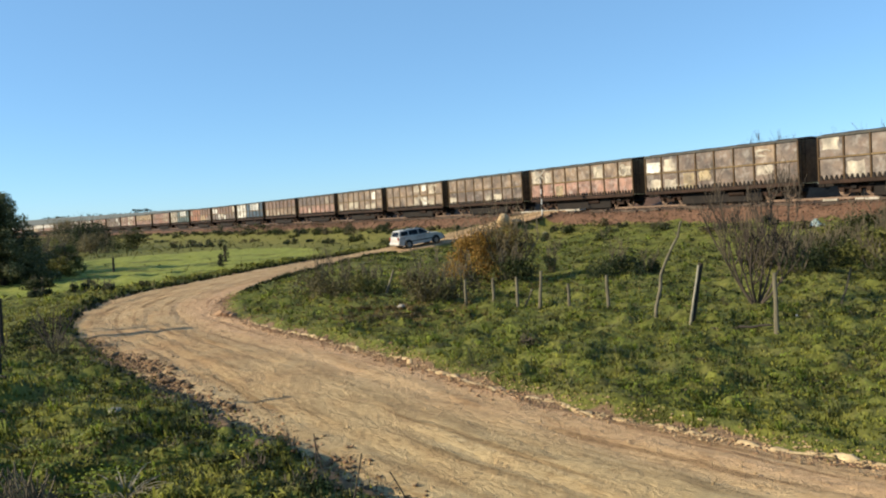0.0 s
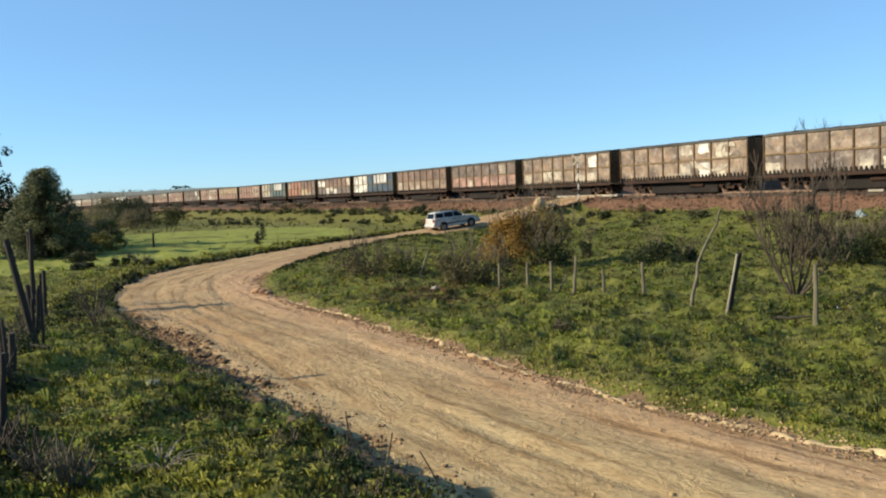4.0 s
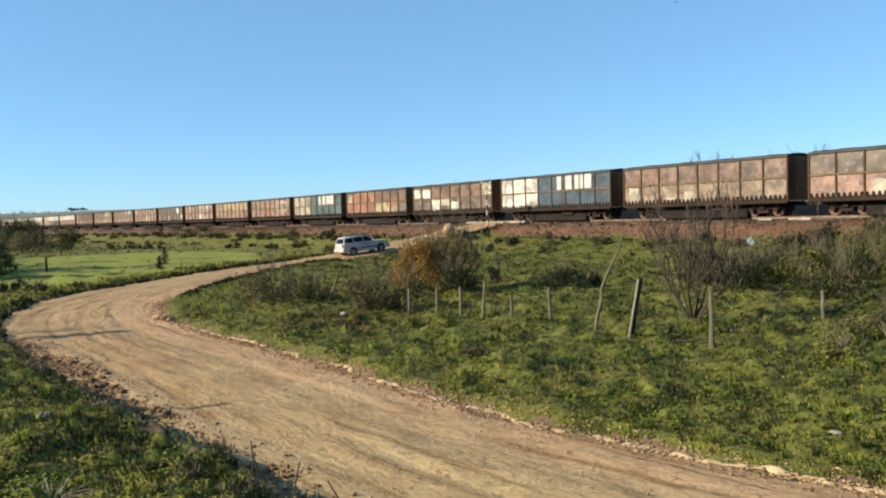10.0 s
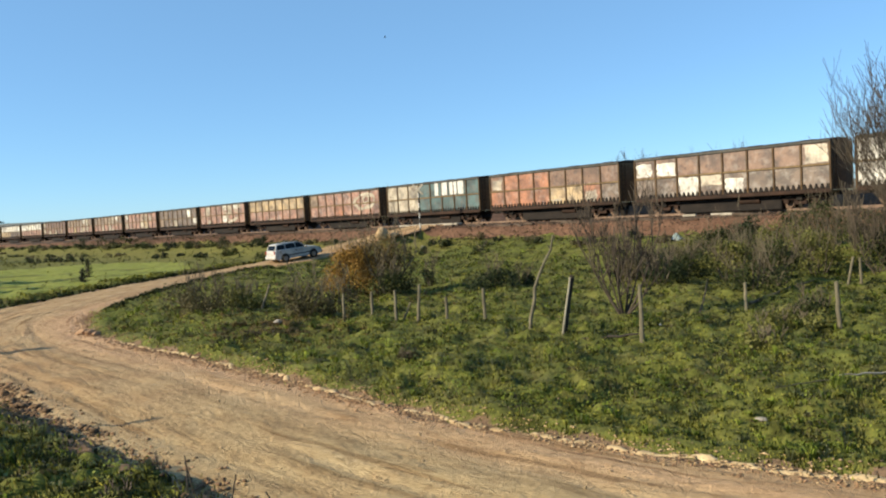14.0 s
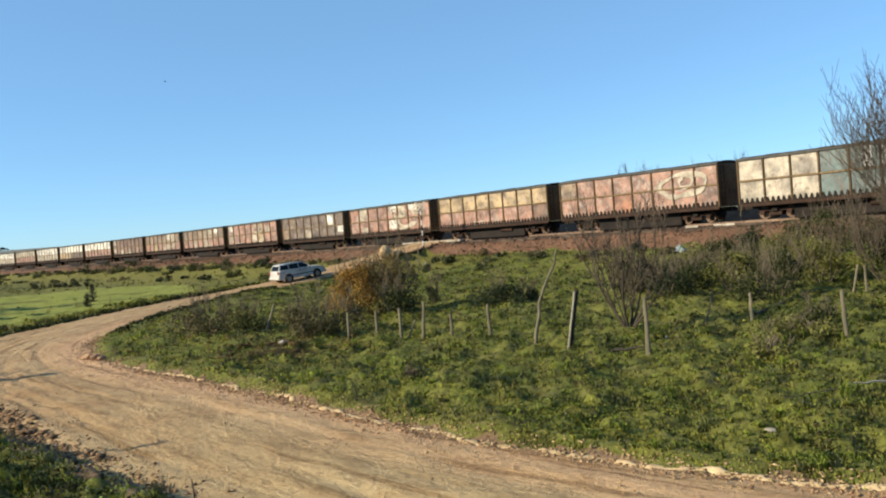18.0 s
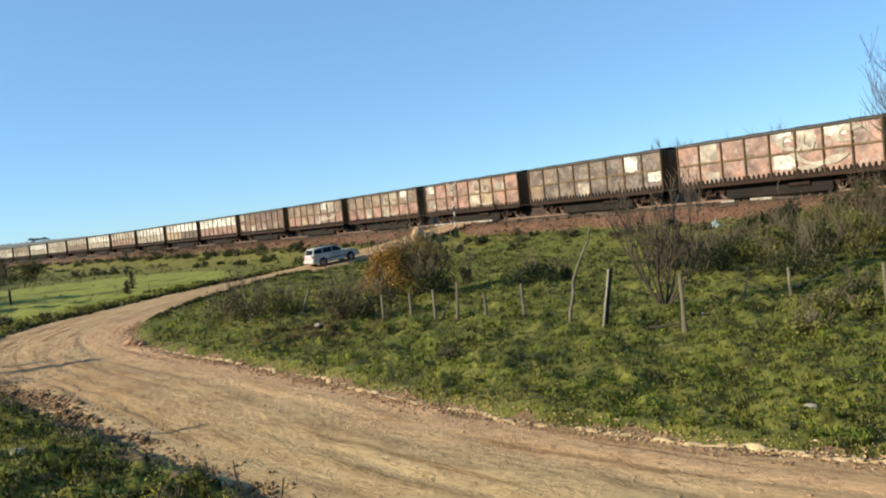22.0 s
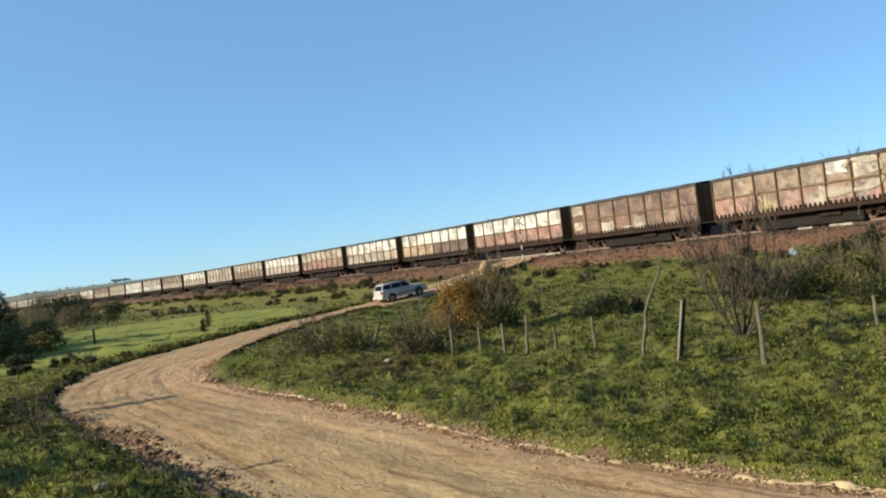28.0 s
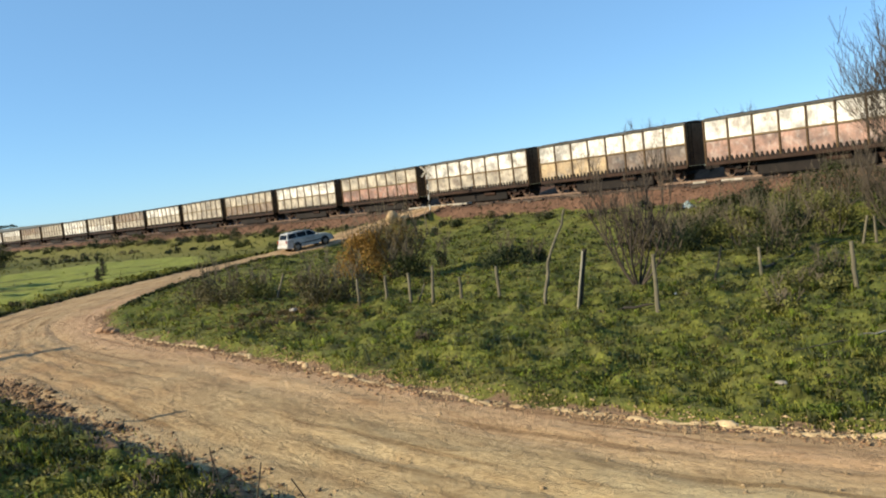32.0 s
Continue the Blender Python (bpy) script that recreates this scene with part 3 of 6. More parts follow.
def build_road():
    """A ribbon with a worn crown, two wheel ruts and ragged edges."""
    across = np.linspace(-1.0, 1.0, 61)
    n, m = len(ROAD_C), len(across)
    nx, ny = -ROAD_T[:, 1], ROAD_T[:, 0]
    rag = 0.16 * np.sin(ROAD_L * 1.1) + 0.12 * np.sin(ROAD_L * 2.7 + 1) + 0.08 * np.sin(ROAD_L * 6.1)
    verts, uvs = [], []
    for u in across:
        w = ROAD_C[:, 3] + (rag if u > 0 else np.roll(rag, 17)) * abs(u) + 0.25 * abs(u)
        x, y = ROAD_C[:, 0] + nx * w * u, ROAD_C[:, 1] + ny * w * u
        z = ROAD_C[:, 2] + 0.05 * (1 - u * u) - 0.035 * np.exp(-((abs(u) - 0.42) / 0.13) ** 2) + 0.012 * waves(x, y, 1.1, 7) + 0.02 * waves(x, y, 3, 8)
        v = w * u
        for c, dep, wid, ph in RUTS:
            z = z - 1.15 * dep * np.exp(-((v - c - 0.22 * np.sin(ROAD_L * 0.19 + ph) - 0.08 * np.sin(ROAD_L * 0.61 + 2 * ph)) / wid) ** 2) * (0.55 + 0.45 * np.sin(ROAD_L * 0.33 + 3 * ph))
        z = z + 0.010 * np.sin(ROAD_L * 3.9 + 2.2 * v + 1.5 * np.sin(ROAD_L * 0.5)) * ease(20, 34, ROAD_L) * (1 - ease(62, 72, ROAD_L)) * (0.4 + 0.6 * np.sin(v * 1.7 + ROAD_L * 0.4) ** 2)
        if abs(u) > 0.97:
            z = z - 0.12
        verts.append(np.stack([x, y, z], 1))
        uvs.append(np.stack([ROAD_L, w * u], 1))
    verts, uvs = np.stack(verts, 1).reshape(-1, 3), np.stack(uvs, 1).reshape(-1, 2)
    i, j = np.meshgrid(np.arange(n - 1), np.arange(m - 1), indexing="ij")
    loops = np.stack([i * m + j, (i + 1) * m + j, (i + 1) * m + j + 1, i * m + j + 1], -1).reshape(-1, 4)[:, ::-1].ravel()
    ob = quick_ob("road", verts, loops, 4, "road")
    ob.data.polygons.foreach_set("use_smooth", [True] * len(ob.data.polygons))
    ob.data.uv_layers.new(name="uv").data.foreach_set("uv", uvs[loops].astype(np.float32).ravel())
    return tagged(ob, "rutted sandy dirt road curving towards a level crossing", "dirt road", kind="structure")


build_ground()
build_road()


# ---- railway line ----
def build_line():
    s = np.arange(-60, 620, 4.0)
    prof = [(-3.2, -0.72), (-2.1, -0.26), (-1.35, -0.20), (1.35, -0.20), (2.1, -0.26), (3.2, -0.72)]
    verts, faces = [], []
    for k, v in enumerate(s):
        for side, dz in prof:
            x, y, _ = rail(v, side)
            verts.append((x, y, RAIL + dz + 0.05 * noise.noise((v, side, 0))))
    m = len(prof)
    faces = [(k * m + j, (k + 1) * m + j, (k + 1) * m + j + 1, k * m + j + 1) for k in range(len(s) - 1) for j in range(m - 1)]
    bed = mesh_ob("ballast_bed", verts, faces, "bed")
    tagged(bed, "rusty brown ballast bed under the track", "ballast", kind="structure")
    line = new("railway_track")
    tagged(line, "metre gauge railway track on wooden sleepers", "railway track")
    for side in (-0.53, 0.53):
        verts, faces = [], []
        for v in s:
            for du, dz in ((-0.06, -0.15), (-0.035, 0.0), (0.035, 0.0), (0.06, -0.15)):
                x, y, _ = rail(v, side + du)
                verts.append((x, y, RAIL + dz))
        faces = [(k * 4 + j, (k + 1) * 4 + j, (k + 1) * 4 + j + 1, k * 4 + j + 1) for k in range(len(s) - 1) for j in range(3)]
        r = mesh_ob("rail", verts, faces, "steel")
        r.parent = line
    tie = data(box(bmesh.new(), -1.0, 1.0, -0.11, 0.11, -0.27, -0.14), "sleeper", "sleeper")
    for v in np.arange(-10, 150, 0.65):
        x, y, h = rail(v)
        child("sleeper", tie, line, pose(x, y, RAIL + random.uniform(-0.01, 0.01), 0, 0, h + random.uniform(-1, 1)))
    # loose stones down the embankment's near shoulder
    rng = np.random.RandomState(5)
    cnt = 9000
    v, side = rng.uniform(-12, 130, cnt), rng.uniform(1.2, 5.6, cnt)
    x, y, _ = rail(v, side)
    z = np.maximum(land(x, y), RAIL - 0.2 - 0.42 * np.maximum(side - 1.6, 0))
    r = rng.uniform(0.03, 0.085, cnt) * rng.choice([1, 1, 1.7], cnt)
    base = np.array([(1, 0, 0), (0, 1, 0), (-1, 0, 0), (0, -1, 0), (0, 0, 1), (0, 0, -0.6)], float)
    v3 = base[None] * r[:, None, None] * rng.uniform(0.6, 1.3, (cnt, 6, 1)) + np.stack([x, y, z], 1)[:, None]
    tri = np.array([(0, 1, 4), (1, 2, 4), (2, 3, 4), (3, 0, 4), (1, 0, 5), (2, 1, 5), (3, 2, 5), (0, 3, 5)])
    loops = (tri[None] + 6 * np.arange(cnt)[:, None, None]).ravel()
    st = quick_ob("loose_stones", v3.reshape(-1, 3), loops, 3, "ballast")
    tagged(st, "loose reddish stones on the railway embankment", "stones", kind="stuff")


build_line()


# ---- the train ----
PITCH, BODY, WIDE = 15.52, 14.05, 2.8
LOW, TALL = 1.05, 4.05


def wagon_meshes():
    k = {}
    step = BODY / 8
    bm = box(bmesh.new(), -BODY / 2, BODY / 2, -WIDE / 2 + 0.06, WIDE / 2 - 0.06, LOW, TALL - 0.1)
    for i in range(9):
        box(bm, -BODY / 2 + i * step - 0.05, -BODY / 2 + i * step + 0.05, WIDE / 2 - 0.08, WIDE / 2, LOW, TALL - 0.1)
    k["body"] = data(bm, "body", "rim")
    bm = bmesh.new()
    n = 9
    top = [[bm.verts.new((x, (j / (n - 1) - 0.5) * (WIDE + 0.04), TALL - 0.06 + 0.16 * (1 - (2 * j / (n - 1) - 1) ** 2))) for j in range(n)] for x in (-BODY / 2 - 0.02, BODY / 2 + 0.02)]
    for j in range(n - 1):
        bm.faces.new((top[0][j], top[1][j], top[1][j + 1], top[0][j + 1]))
    for row in top:
        bm.faces.new(row)
    k["roof"] = data(bm, "roof", "iron")
    h = (TALL - 0.14 - LOW) / 2
    k["panel"] = data(box(bmesh.new(), -step / 2 + 0.06, step / 2 - 0.06, -0.03, 0.03, -h / 2 + 0.05, h / 2 - 0.05, 0.02), "panel", "wagon")
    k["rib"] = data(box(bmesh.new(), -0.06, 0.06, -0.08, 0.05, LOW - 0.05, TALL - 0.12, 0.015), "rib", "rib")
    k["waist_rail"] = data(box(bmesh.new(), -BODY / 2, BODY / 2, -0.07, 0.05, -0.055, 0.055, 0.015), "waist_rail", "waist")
    k["top_rail"] = data(box(bmesh.new(), -BODY / 2 - 0.03, BODY / 2 + 0.03, -0.09, 0.06, -0.08, 0.08, 0.02), "top_rail", "toprail")
    k["side_sill"] = data(box(bmesh.new(), -BODY / 2, BODY / 2, -0.10, 0.06, -0.15, 0.10, 0.02), "side_sill", "iron")
    bm = bmesh.new()
    vs = [bm.verts.new(p) for p in ((-0.12, -0.07, 0), (0.12, -0.07, 0), (0.03, -0.05, 0.32), (-0.03, -0.05, 0.32), (-0.12, 0.0, 0), (0.12, 0.0, 0), (0.03, 0.0, 0.32), (-0.03, 0.0, 0.32))]
    for f in ((0, 1, 2, 3), (5, 4, 7, 6), (1, 5, 6, 2), (4, 0, 3, 7), (3, 2, 6, 7)):
        bm.faces.new([vs[q] for q in f])
    k["gusset"] = data(bm, "gusset", "dark")
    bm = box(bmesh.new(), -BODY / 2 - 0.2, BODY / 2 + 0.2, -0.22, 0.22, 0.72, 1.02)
    # Near-black filler boxes, added so the gap under the wagon stays dark.
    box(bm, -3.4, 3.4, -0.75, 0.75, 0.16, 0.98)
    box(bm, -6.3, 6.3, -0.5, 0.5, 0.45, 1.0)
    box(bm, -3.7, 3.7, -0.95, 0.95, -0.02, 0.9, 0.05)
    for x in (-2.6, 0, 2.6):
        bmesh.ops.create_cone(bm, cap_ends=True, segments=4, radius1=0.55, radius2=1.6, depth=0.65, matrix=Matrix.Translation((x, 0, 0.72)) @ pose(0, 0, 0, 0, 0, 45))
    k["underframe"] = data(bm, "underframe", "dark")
    bm = bmesh.new()
    for dx in (-0.9, 0.9):
        box(bm, dx - 0.17, dx + 0.17, -0.10, 0.10, 0.32, 0.62, 0.03)
    box(bm, -1.2, 1.2, -0.07, 0.07, 0.52, 0.70, 0.03)
    box(bm, -0.42, 0.42, -0.10, 0.10, 0.24, 0.50, 0.03)
    for dx in (-0.2, 0.0, 0.2):
        rod(bm, (dx, 0, 0.30), (dx, 0, 0.62), 0.07, 0.07, 8)
    k["side_frame"] = data(bm, "side_frame", "iron")
    bm = bmesh.new()
    bmesh.ops.create_cone(bm, cap_ends=True, segments=20, radius1=0.42, radius2=0.40, depth=0.12, matrix=pose(0, 0, 0.42, 90))
    bmesh.ops.create_cone(bm, cap_ends=True, segments=12, radius1=0.12, radius2=0.10, depth=0.22, matrix=pose(0, 0, 0.42, 90))
    k["wheel"] = data(bm, "wheel", "steel")
    k["bolster"] = data(box(bmesh.new(), -0.2, 0.2, -1.1, 1.1, 0.5, 0.78, 0.03), "bolster", "dark")
    bm = box(bmesh.new(), 0, 0.62, -0.09, 0.09, 0.70, 0.92, 0.02)
    box(bm, 0.5, 0.74, -0.17, 0.17, 0.66, 0.96, 0.04)
    k["coupler"] = data(bm, "coupler", "dark")
    bm = bmesh.new()
    for y in (-0.2, 0.2):
        rod(bm, (0, y, LOW), (0, y, TALL - 0.1), 0.018, 0.018, 5)
    for i in range(8):
        rod(bm, (0, -0.2, LOW + 0.2 + 0.35 * i), (0, 0.2, LOW + 0.2 + 0.35 * i), 0.014, 0.014, 5)
    k["ladder"] = data(bm, "ladder", "iron")
    bm = box(bmesh.new(), -0.5, 0.5, -0.38, 0.38, 0, 0.10, 0.03)
    k["hatch"] = data(bm, "hatch", "iron")
    bm = bmesh.new()
    rod(bm, (-0.7, 0, 0.55), (0.7, 0, 0.55), 0.2, 0.2, 12)
    k["air_tank"] = data(bm, "air_tank", "iron")
    return k


def patch(w, x, z, wide, tall, x0, x1, z0, z1, c, rng):
    """A ragged patch of lighter paint on one panel."""
    bm = bmesh.new()
    edge = []
    for a, b in (((x0, z0), (x1, z0)), ((x1, z0), (x1, z1)), ((x1, z1), (x0, z1)), ((x0, z1), (x0, z0))):
        for q in range(5):
            f = q / 5
            edge.append(bm.verts.new(((min(max(a[0] + (b[0] - a[0]) * f + rng.uniform(-0.05, 0.05), 0), 1) - 0.5) * wide, 0, (min(max(a[1] + (b[1] - a[1]) * f + rng.uniform(-0.05, 0.05), 0), 1) - 0.5) * tall)))
    bm.faces.new(edge)
    ob = part("paint_patch", bm, "wagon", w, "ragged patch of pale paint")
    ob.matrix_basis = pose(x, -WIDE / 2 - 0.006, z)
    ob.color = (c[0], c[1], c[2], 0.2)


def wagon(k, look_of, n):
    """One high-sided goods wagon. look_of: colour of each panel column above and below the waist rail."""
    w = new("goods_wagon")
    step, h = BODY / 8, (TALL - 0.14 - LOW) / 2
    near = -WIDE / 2
    child("body", k["body"], w, color=(0.2, 0.12, 0.08, 0))
    child("roof", k["roof"], w)
    for i in range(8):
        for row in (0, 1):
            c = look_of["up" if row else "low"]
            row_of = c
            c = c[i]
            if n not in (7, 10) and c in (WHITE, SOFT, YELLOW) and row_of.count(c) < 7:
                rng = random.Random(100 * n + 10 * i + row)              # only a ragged patch of pale paint is left
                x0, x1 = rng.uniform(0, 0.28), rng.uniform(0.75, 1.0)
                z0, z1 = (rng.uniform(0.3, 0.5), 0.98) if rng.random() < 0.35 else (0.04, rng.uniform(0.55, 0.98))
                patch(w, -BODY / 2 + (i + 0.5) * step, LOW + 0.07 + (row + 0.5) * h, step - 0.14, h - 0.14, x0, x1, z0, z1, c, rng)
                rest = [q for q in row_of if q not in (WHITE, SOFT, YELLOW)]
                c = max(rest, key=rest.count) if rest else GREYBROWN
            j = random.uniform(0.92, 1.07) * (1.0 if n >= 12 else 0.96)
            child("panel", k["panel"], w, pose(-BODY / 2 + (i + 0.5) * step, near + 0.03, LOW + 0.07 + (row + 0.5) * h), color=(min(c[0] * j, 0.9), min(c[1] * j, 0.9), min(c[2] * j, 0.9), c[3]))
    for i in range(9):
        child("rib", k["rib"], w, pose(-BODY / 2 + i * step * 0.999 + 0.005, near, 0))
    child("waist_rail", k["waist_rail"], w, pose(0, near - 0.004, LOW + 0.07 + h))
    child("top_rail", k["top_rail"], w, pose(0, near - 0.004, TALL - 0.12))
    child("side_sill", k["side_sill"], w, pose(0, near - 0.002, LOW - 0.02))
    for i in range(40):
        child("gusset", k["gusset"], w, pose(-BODY / 2 + (i + 0.5) * BODY / 40, near - 0.03, LOW + 0.07))
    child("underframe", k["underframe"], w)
    for end in (-1, 1):
        b = child("bogie", k["bolster"], w, pose(end * 4.9, 0, 0))
        for side in (-1, 1):
            child("side_frame", k["side_frame"], b, pose(0, side * 0.86, 0))
            for dx in (-0.9, 0.9):
                child("wheel", k["wheel"], b, pose(dx, side * 0.56, 0))
        child("coupler", k["coupler"], w, pose(end * BODY / 2, 0, 0, 0, 0, 0 if end > 0 else 180))
    child("ladder", k["ladder"], w, pose(BODY / 2 + 0.06, near + 0.45, 0))
    child("air_tank", k["air_tank"], w, pose(1.6, near + 0.5, 0.05))
    for i in range(4):
        child("hatch", k["hatch"], w, pose(-5.2 + 3.45 * i, 0, TALL + 0.01))
    return w


# paints: linear colour and how much pale scrawl there is
BROWN = (0.116, 0.066, 0.040, 0.3)
GREYBROWN = (0.087, 0.061, 0.042, 0.45)
PINK = (0.205, 0.112, 0.078, 0.55)
ORANGE = (0.233, 0.099, 0.049, 0.3)
CREAM = (0.275, 0.205, 0.112, 0.4)
TAN = (0.147, 0.102, 0.061, 0.5)
WHITE = (0.47, 0.465, 0.42, 0.1)
SOFT = (0.285, 0.255, 0.195, 0.3)
BLUE = (0.022, 0.047, 0.070, 0.0)
YELLOW = (0.226, 0.178, 0.091, 0.3)
TEAL = (0.040, 0.076, 0.076, 0.1)


def paint(up, low=None, **spots):
    up = list(up) if isinstance(up, list) else [up] * 8
    low = (list(low) if isinstance(low, list) else [low] * 8) if low else list(up)
    for place, c in spots.items():
        (up if place[0] == "u" else low)[int(place[1])] = c
    return {"up": up, "low": low}


LETTERED = paint([WHITE] * 3 + [BLUE] * 5)
LETTERED_2 = paint([SOFT] * 3 + [TEAL] * 5)
LOOKS = {
    -2: paint(GREYBROWN), -1: paint(GREYBROWN, u0=SOFT, l1=SOFT), 0: paint(GREYBROWN, [SOFT, SOFT, YELLOW, YELLOW, GREYBROWN, GREYBROWN, SOFT, GREYBROWN], u0=WHITE, u1=SOFT, u6=TAN),
    1: paint(TAN, PINK, u0=SOFT, u1=SOFT, u7=SOFT, l2=YELLOW, u5=SOFT), 2: paint(TAN, GREYBROWN, l0=SOFT, l4=SOFT, l5=SOFT), 3: paint(TAN, TAN, u4=SOFT, u5=WHITE, u6=SOFT, l4=SOFT, l5=WHITE, l6=SOFT),
    4: paint(TAN, [SOFT, TAN, SOFT, SOFT, TAN, SOFT, SOFT, TAN], u6=WHITE), 5: paint(GREYBROWN, PINK, l2=SOFT, u6=SOFT), 6: paint(BROWN, TAN, l3=SOFT, l0=SOFT), 7: LETTERED,
    8: paint(BROWN, GREYBROWN, l2=WHITE, l3=SOFT, l4=WHITE, u0=WHITE, u1=WHITE, u7=SOFT), 9: paint(ORANGE, ORANGE, u0=SOFT, u4=BROWN, u5=BROWN, u6=BROWN, u7=BROWN, l4=CREAM, l5=CREAM, l6=SOFT, l7=GREYBROWN), 10: LETTERED_2,
    11: paint(PINK, PINK, u0=TAN, l3=ORANGE), 12: paint(CREAM, PINK, l7=BROWN), 13: paint(PINK, PINK, u1=SOFT, u4=WHITE, u5=SOFT, u6=WHITE, l4=WHITE, l1=SOFT),
    14: paint(GREYBROWN, GREYBROWN, u6=WHITE, l7=WHITE, u1=TAN, l3=SOFT, l0=TAN), 15: paint(PINK, PINK, u0=WHITE, u5=TAN, u6=SOFT, l4=SOFT, l5=CREAM, l0=SOFT), 16: paint(TAN, PINK, u5=SOFT, u6=WHITE, l4=SOFT, l2=SOFT),
    17: paint(TAN, PINK, u5=WHITE, u6=SOFT, u7=TAN, l2=YELLOW, l4=SOFT), 18: paint(BROWN, BROWN, u0=SOFT, l0=SOFT, l2=SOFT, l4=SOFT, l6=TAN), 19: paint(WHITE, PINK), 20: paint(WHITE, [CREAM] * 4 + [GREYBROWN] * 4),
    # From about 23 on, distance haze is put into the paint as paler colours.
    21: paint(WHITE, SOFT), 22: paint(SOFT, PINK), 23: paint(WHITE, SOFT), 24: paint(SOFT, TAN), 25: paint(SOFT, SOFT), 26: paint(WHITE, SOFT), 27: paint(TAN, SOFT), 28: paint(SOFT, WHITE), 29: paint(WHITE), 30: paint(SOFT, SOFT),
}


def along(t):
    """How far the train has rolled after t seconds."""
    return np.interp(t, [0, 9, 19, 28, 32], [0, 87.2, 184.9, 273.1, 311.8])


def letters(w, x0, size, mat="white"):
    """Plain blocks that stand for a company's big white mark."""
    for x, wide, tall in ((0.0, 0.34, 0.72), (0.62, 0.52, 0.72), (1.36, 0.62, 0.72), (2.08, 0.5, 0.80)):
        ob = part("painted_block", box(bmesh.new(), 0, wide * size, 0, 0.012, 0, tall * size, 0.004), mat, w, "plain white painted block")
        ob.matrix_basis = pose(x0 + x * size, -WIDE / 2 - 0.062, LOW + 0.07 + 1.43 + 0.12)


def scrawl(w, x, z, rx, rz, seed, mat="scrawl", thick=0.3, a0=0.0, a1=6.283):
    """A looping painted mark: an arc or ring of uneven width."""
    rng = random.Random(seed)
    bm = bmesh.new()
    ring = []
    n = 26
    p1, p2, p3 = rng.uniform(0, 6), rng.uniform(0, 6), rng.uniform(0, 6)
    for i in range(n + 1):
        a = a0 + (a1 - a0) * i / n
        wob = 1 + 0.10 * math.sin(2 * a + p1) + 0.05 * math.sin(5 * a + p2)
        th = thick * (0.65 + 0.35 * math.sin(3 * a + p3)) * min(1.0, 0.25 + 4 * min(i, n - i) / n if a1 - a0 < 6 else 1.0)
        c = Vector((math.cos(a), 0, math.sin(a)))
        ring.append((bm.verts.new(Vector((c.x * max(rx * wob - th / 2, 0.03), 0, c.z * max(rz * wob - th / 2, 0.02)))), bm.verts.new(Vector((c.x * (rx * wob + th / 2), 0, c.z * (rz * wob + th / 2))))))
    for (q0, b0), (q1, b1) in zip(ring, ring[1:]):
        bm.faces.new((q0, b0, b1, q1))
    ob = part("painted_scrawl", bm, mat, w, "pale painted scrawl")
    ob.matrix_basis = pose(x, -WIDE / 2 - 0.055 - 0.003 * (seed % 3), z)


def name_of(c):
    return {BROWN: "rusty brown", GREYBROWN: "grey-brown", PINK: "faded pinkish red", ORANGE: "rusty orange", CREAM: "faded cream", TAN: "dull tan", WHITE: "chalky white", SOFT: "dirty pale grey", BLUE: "blue-grey", TEAL: "faded teal", YELLOW: "dull yellow"}[c]


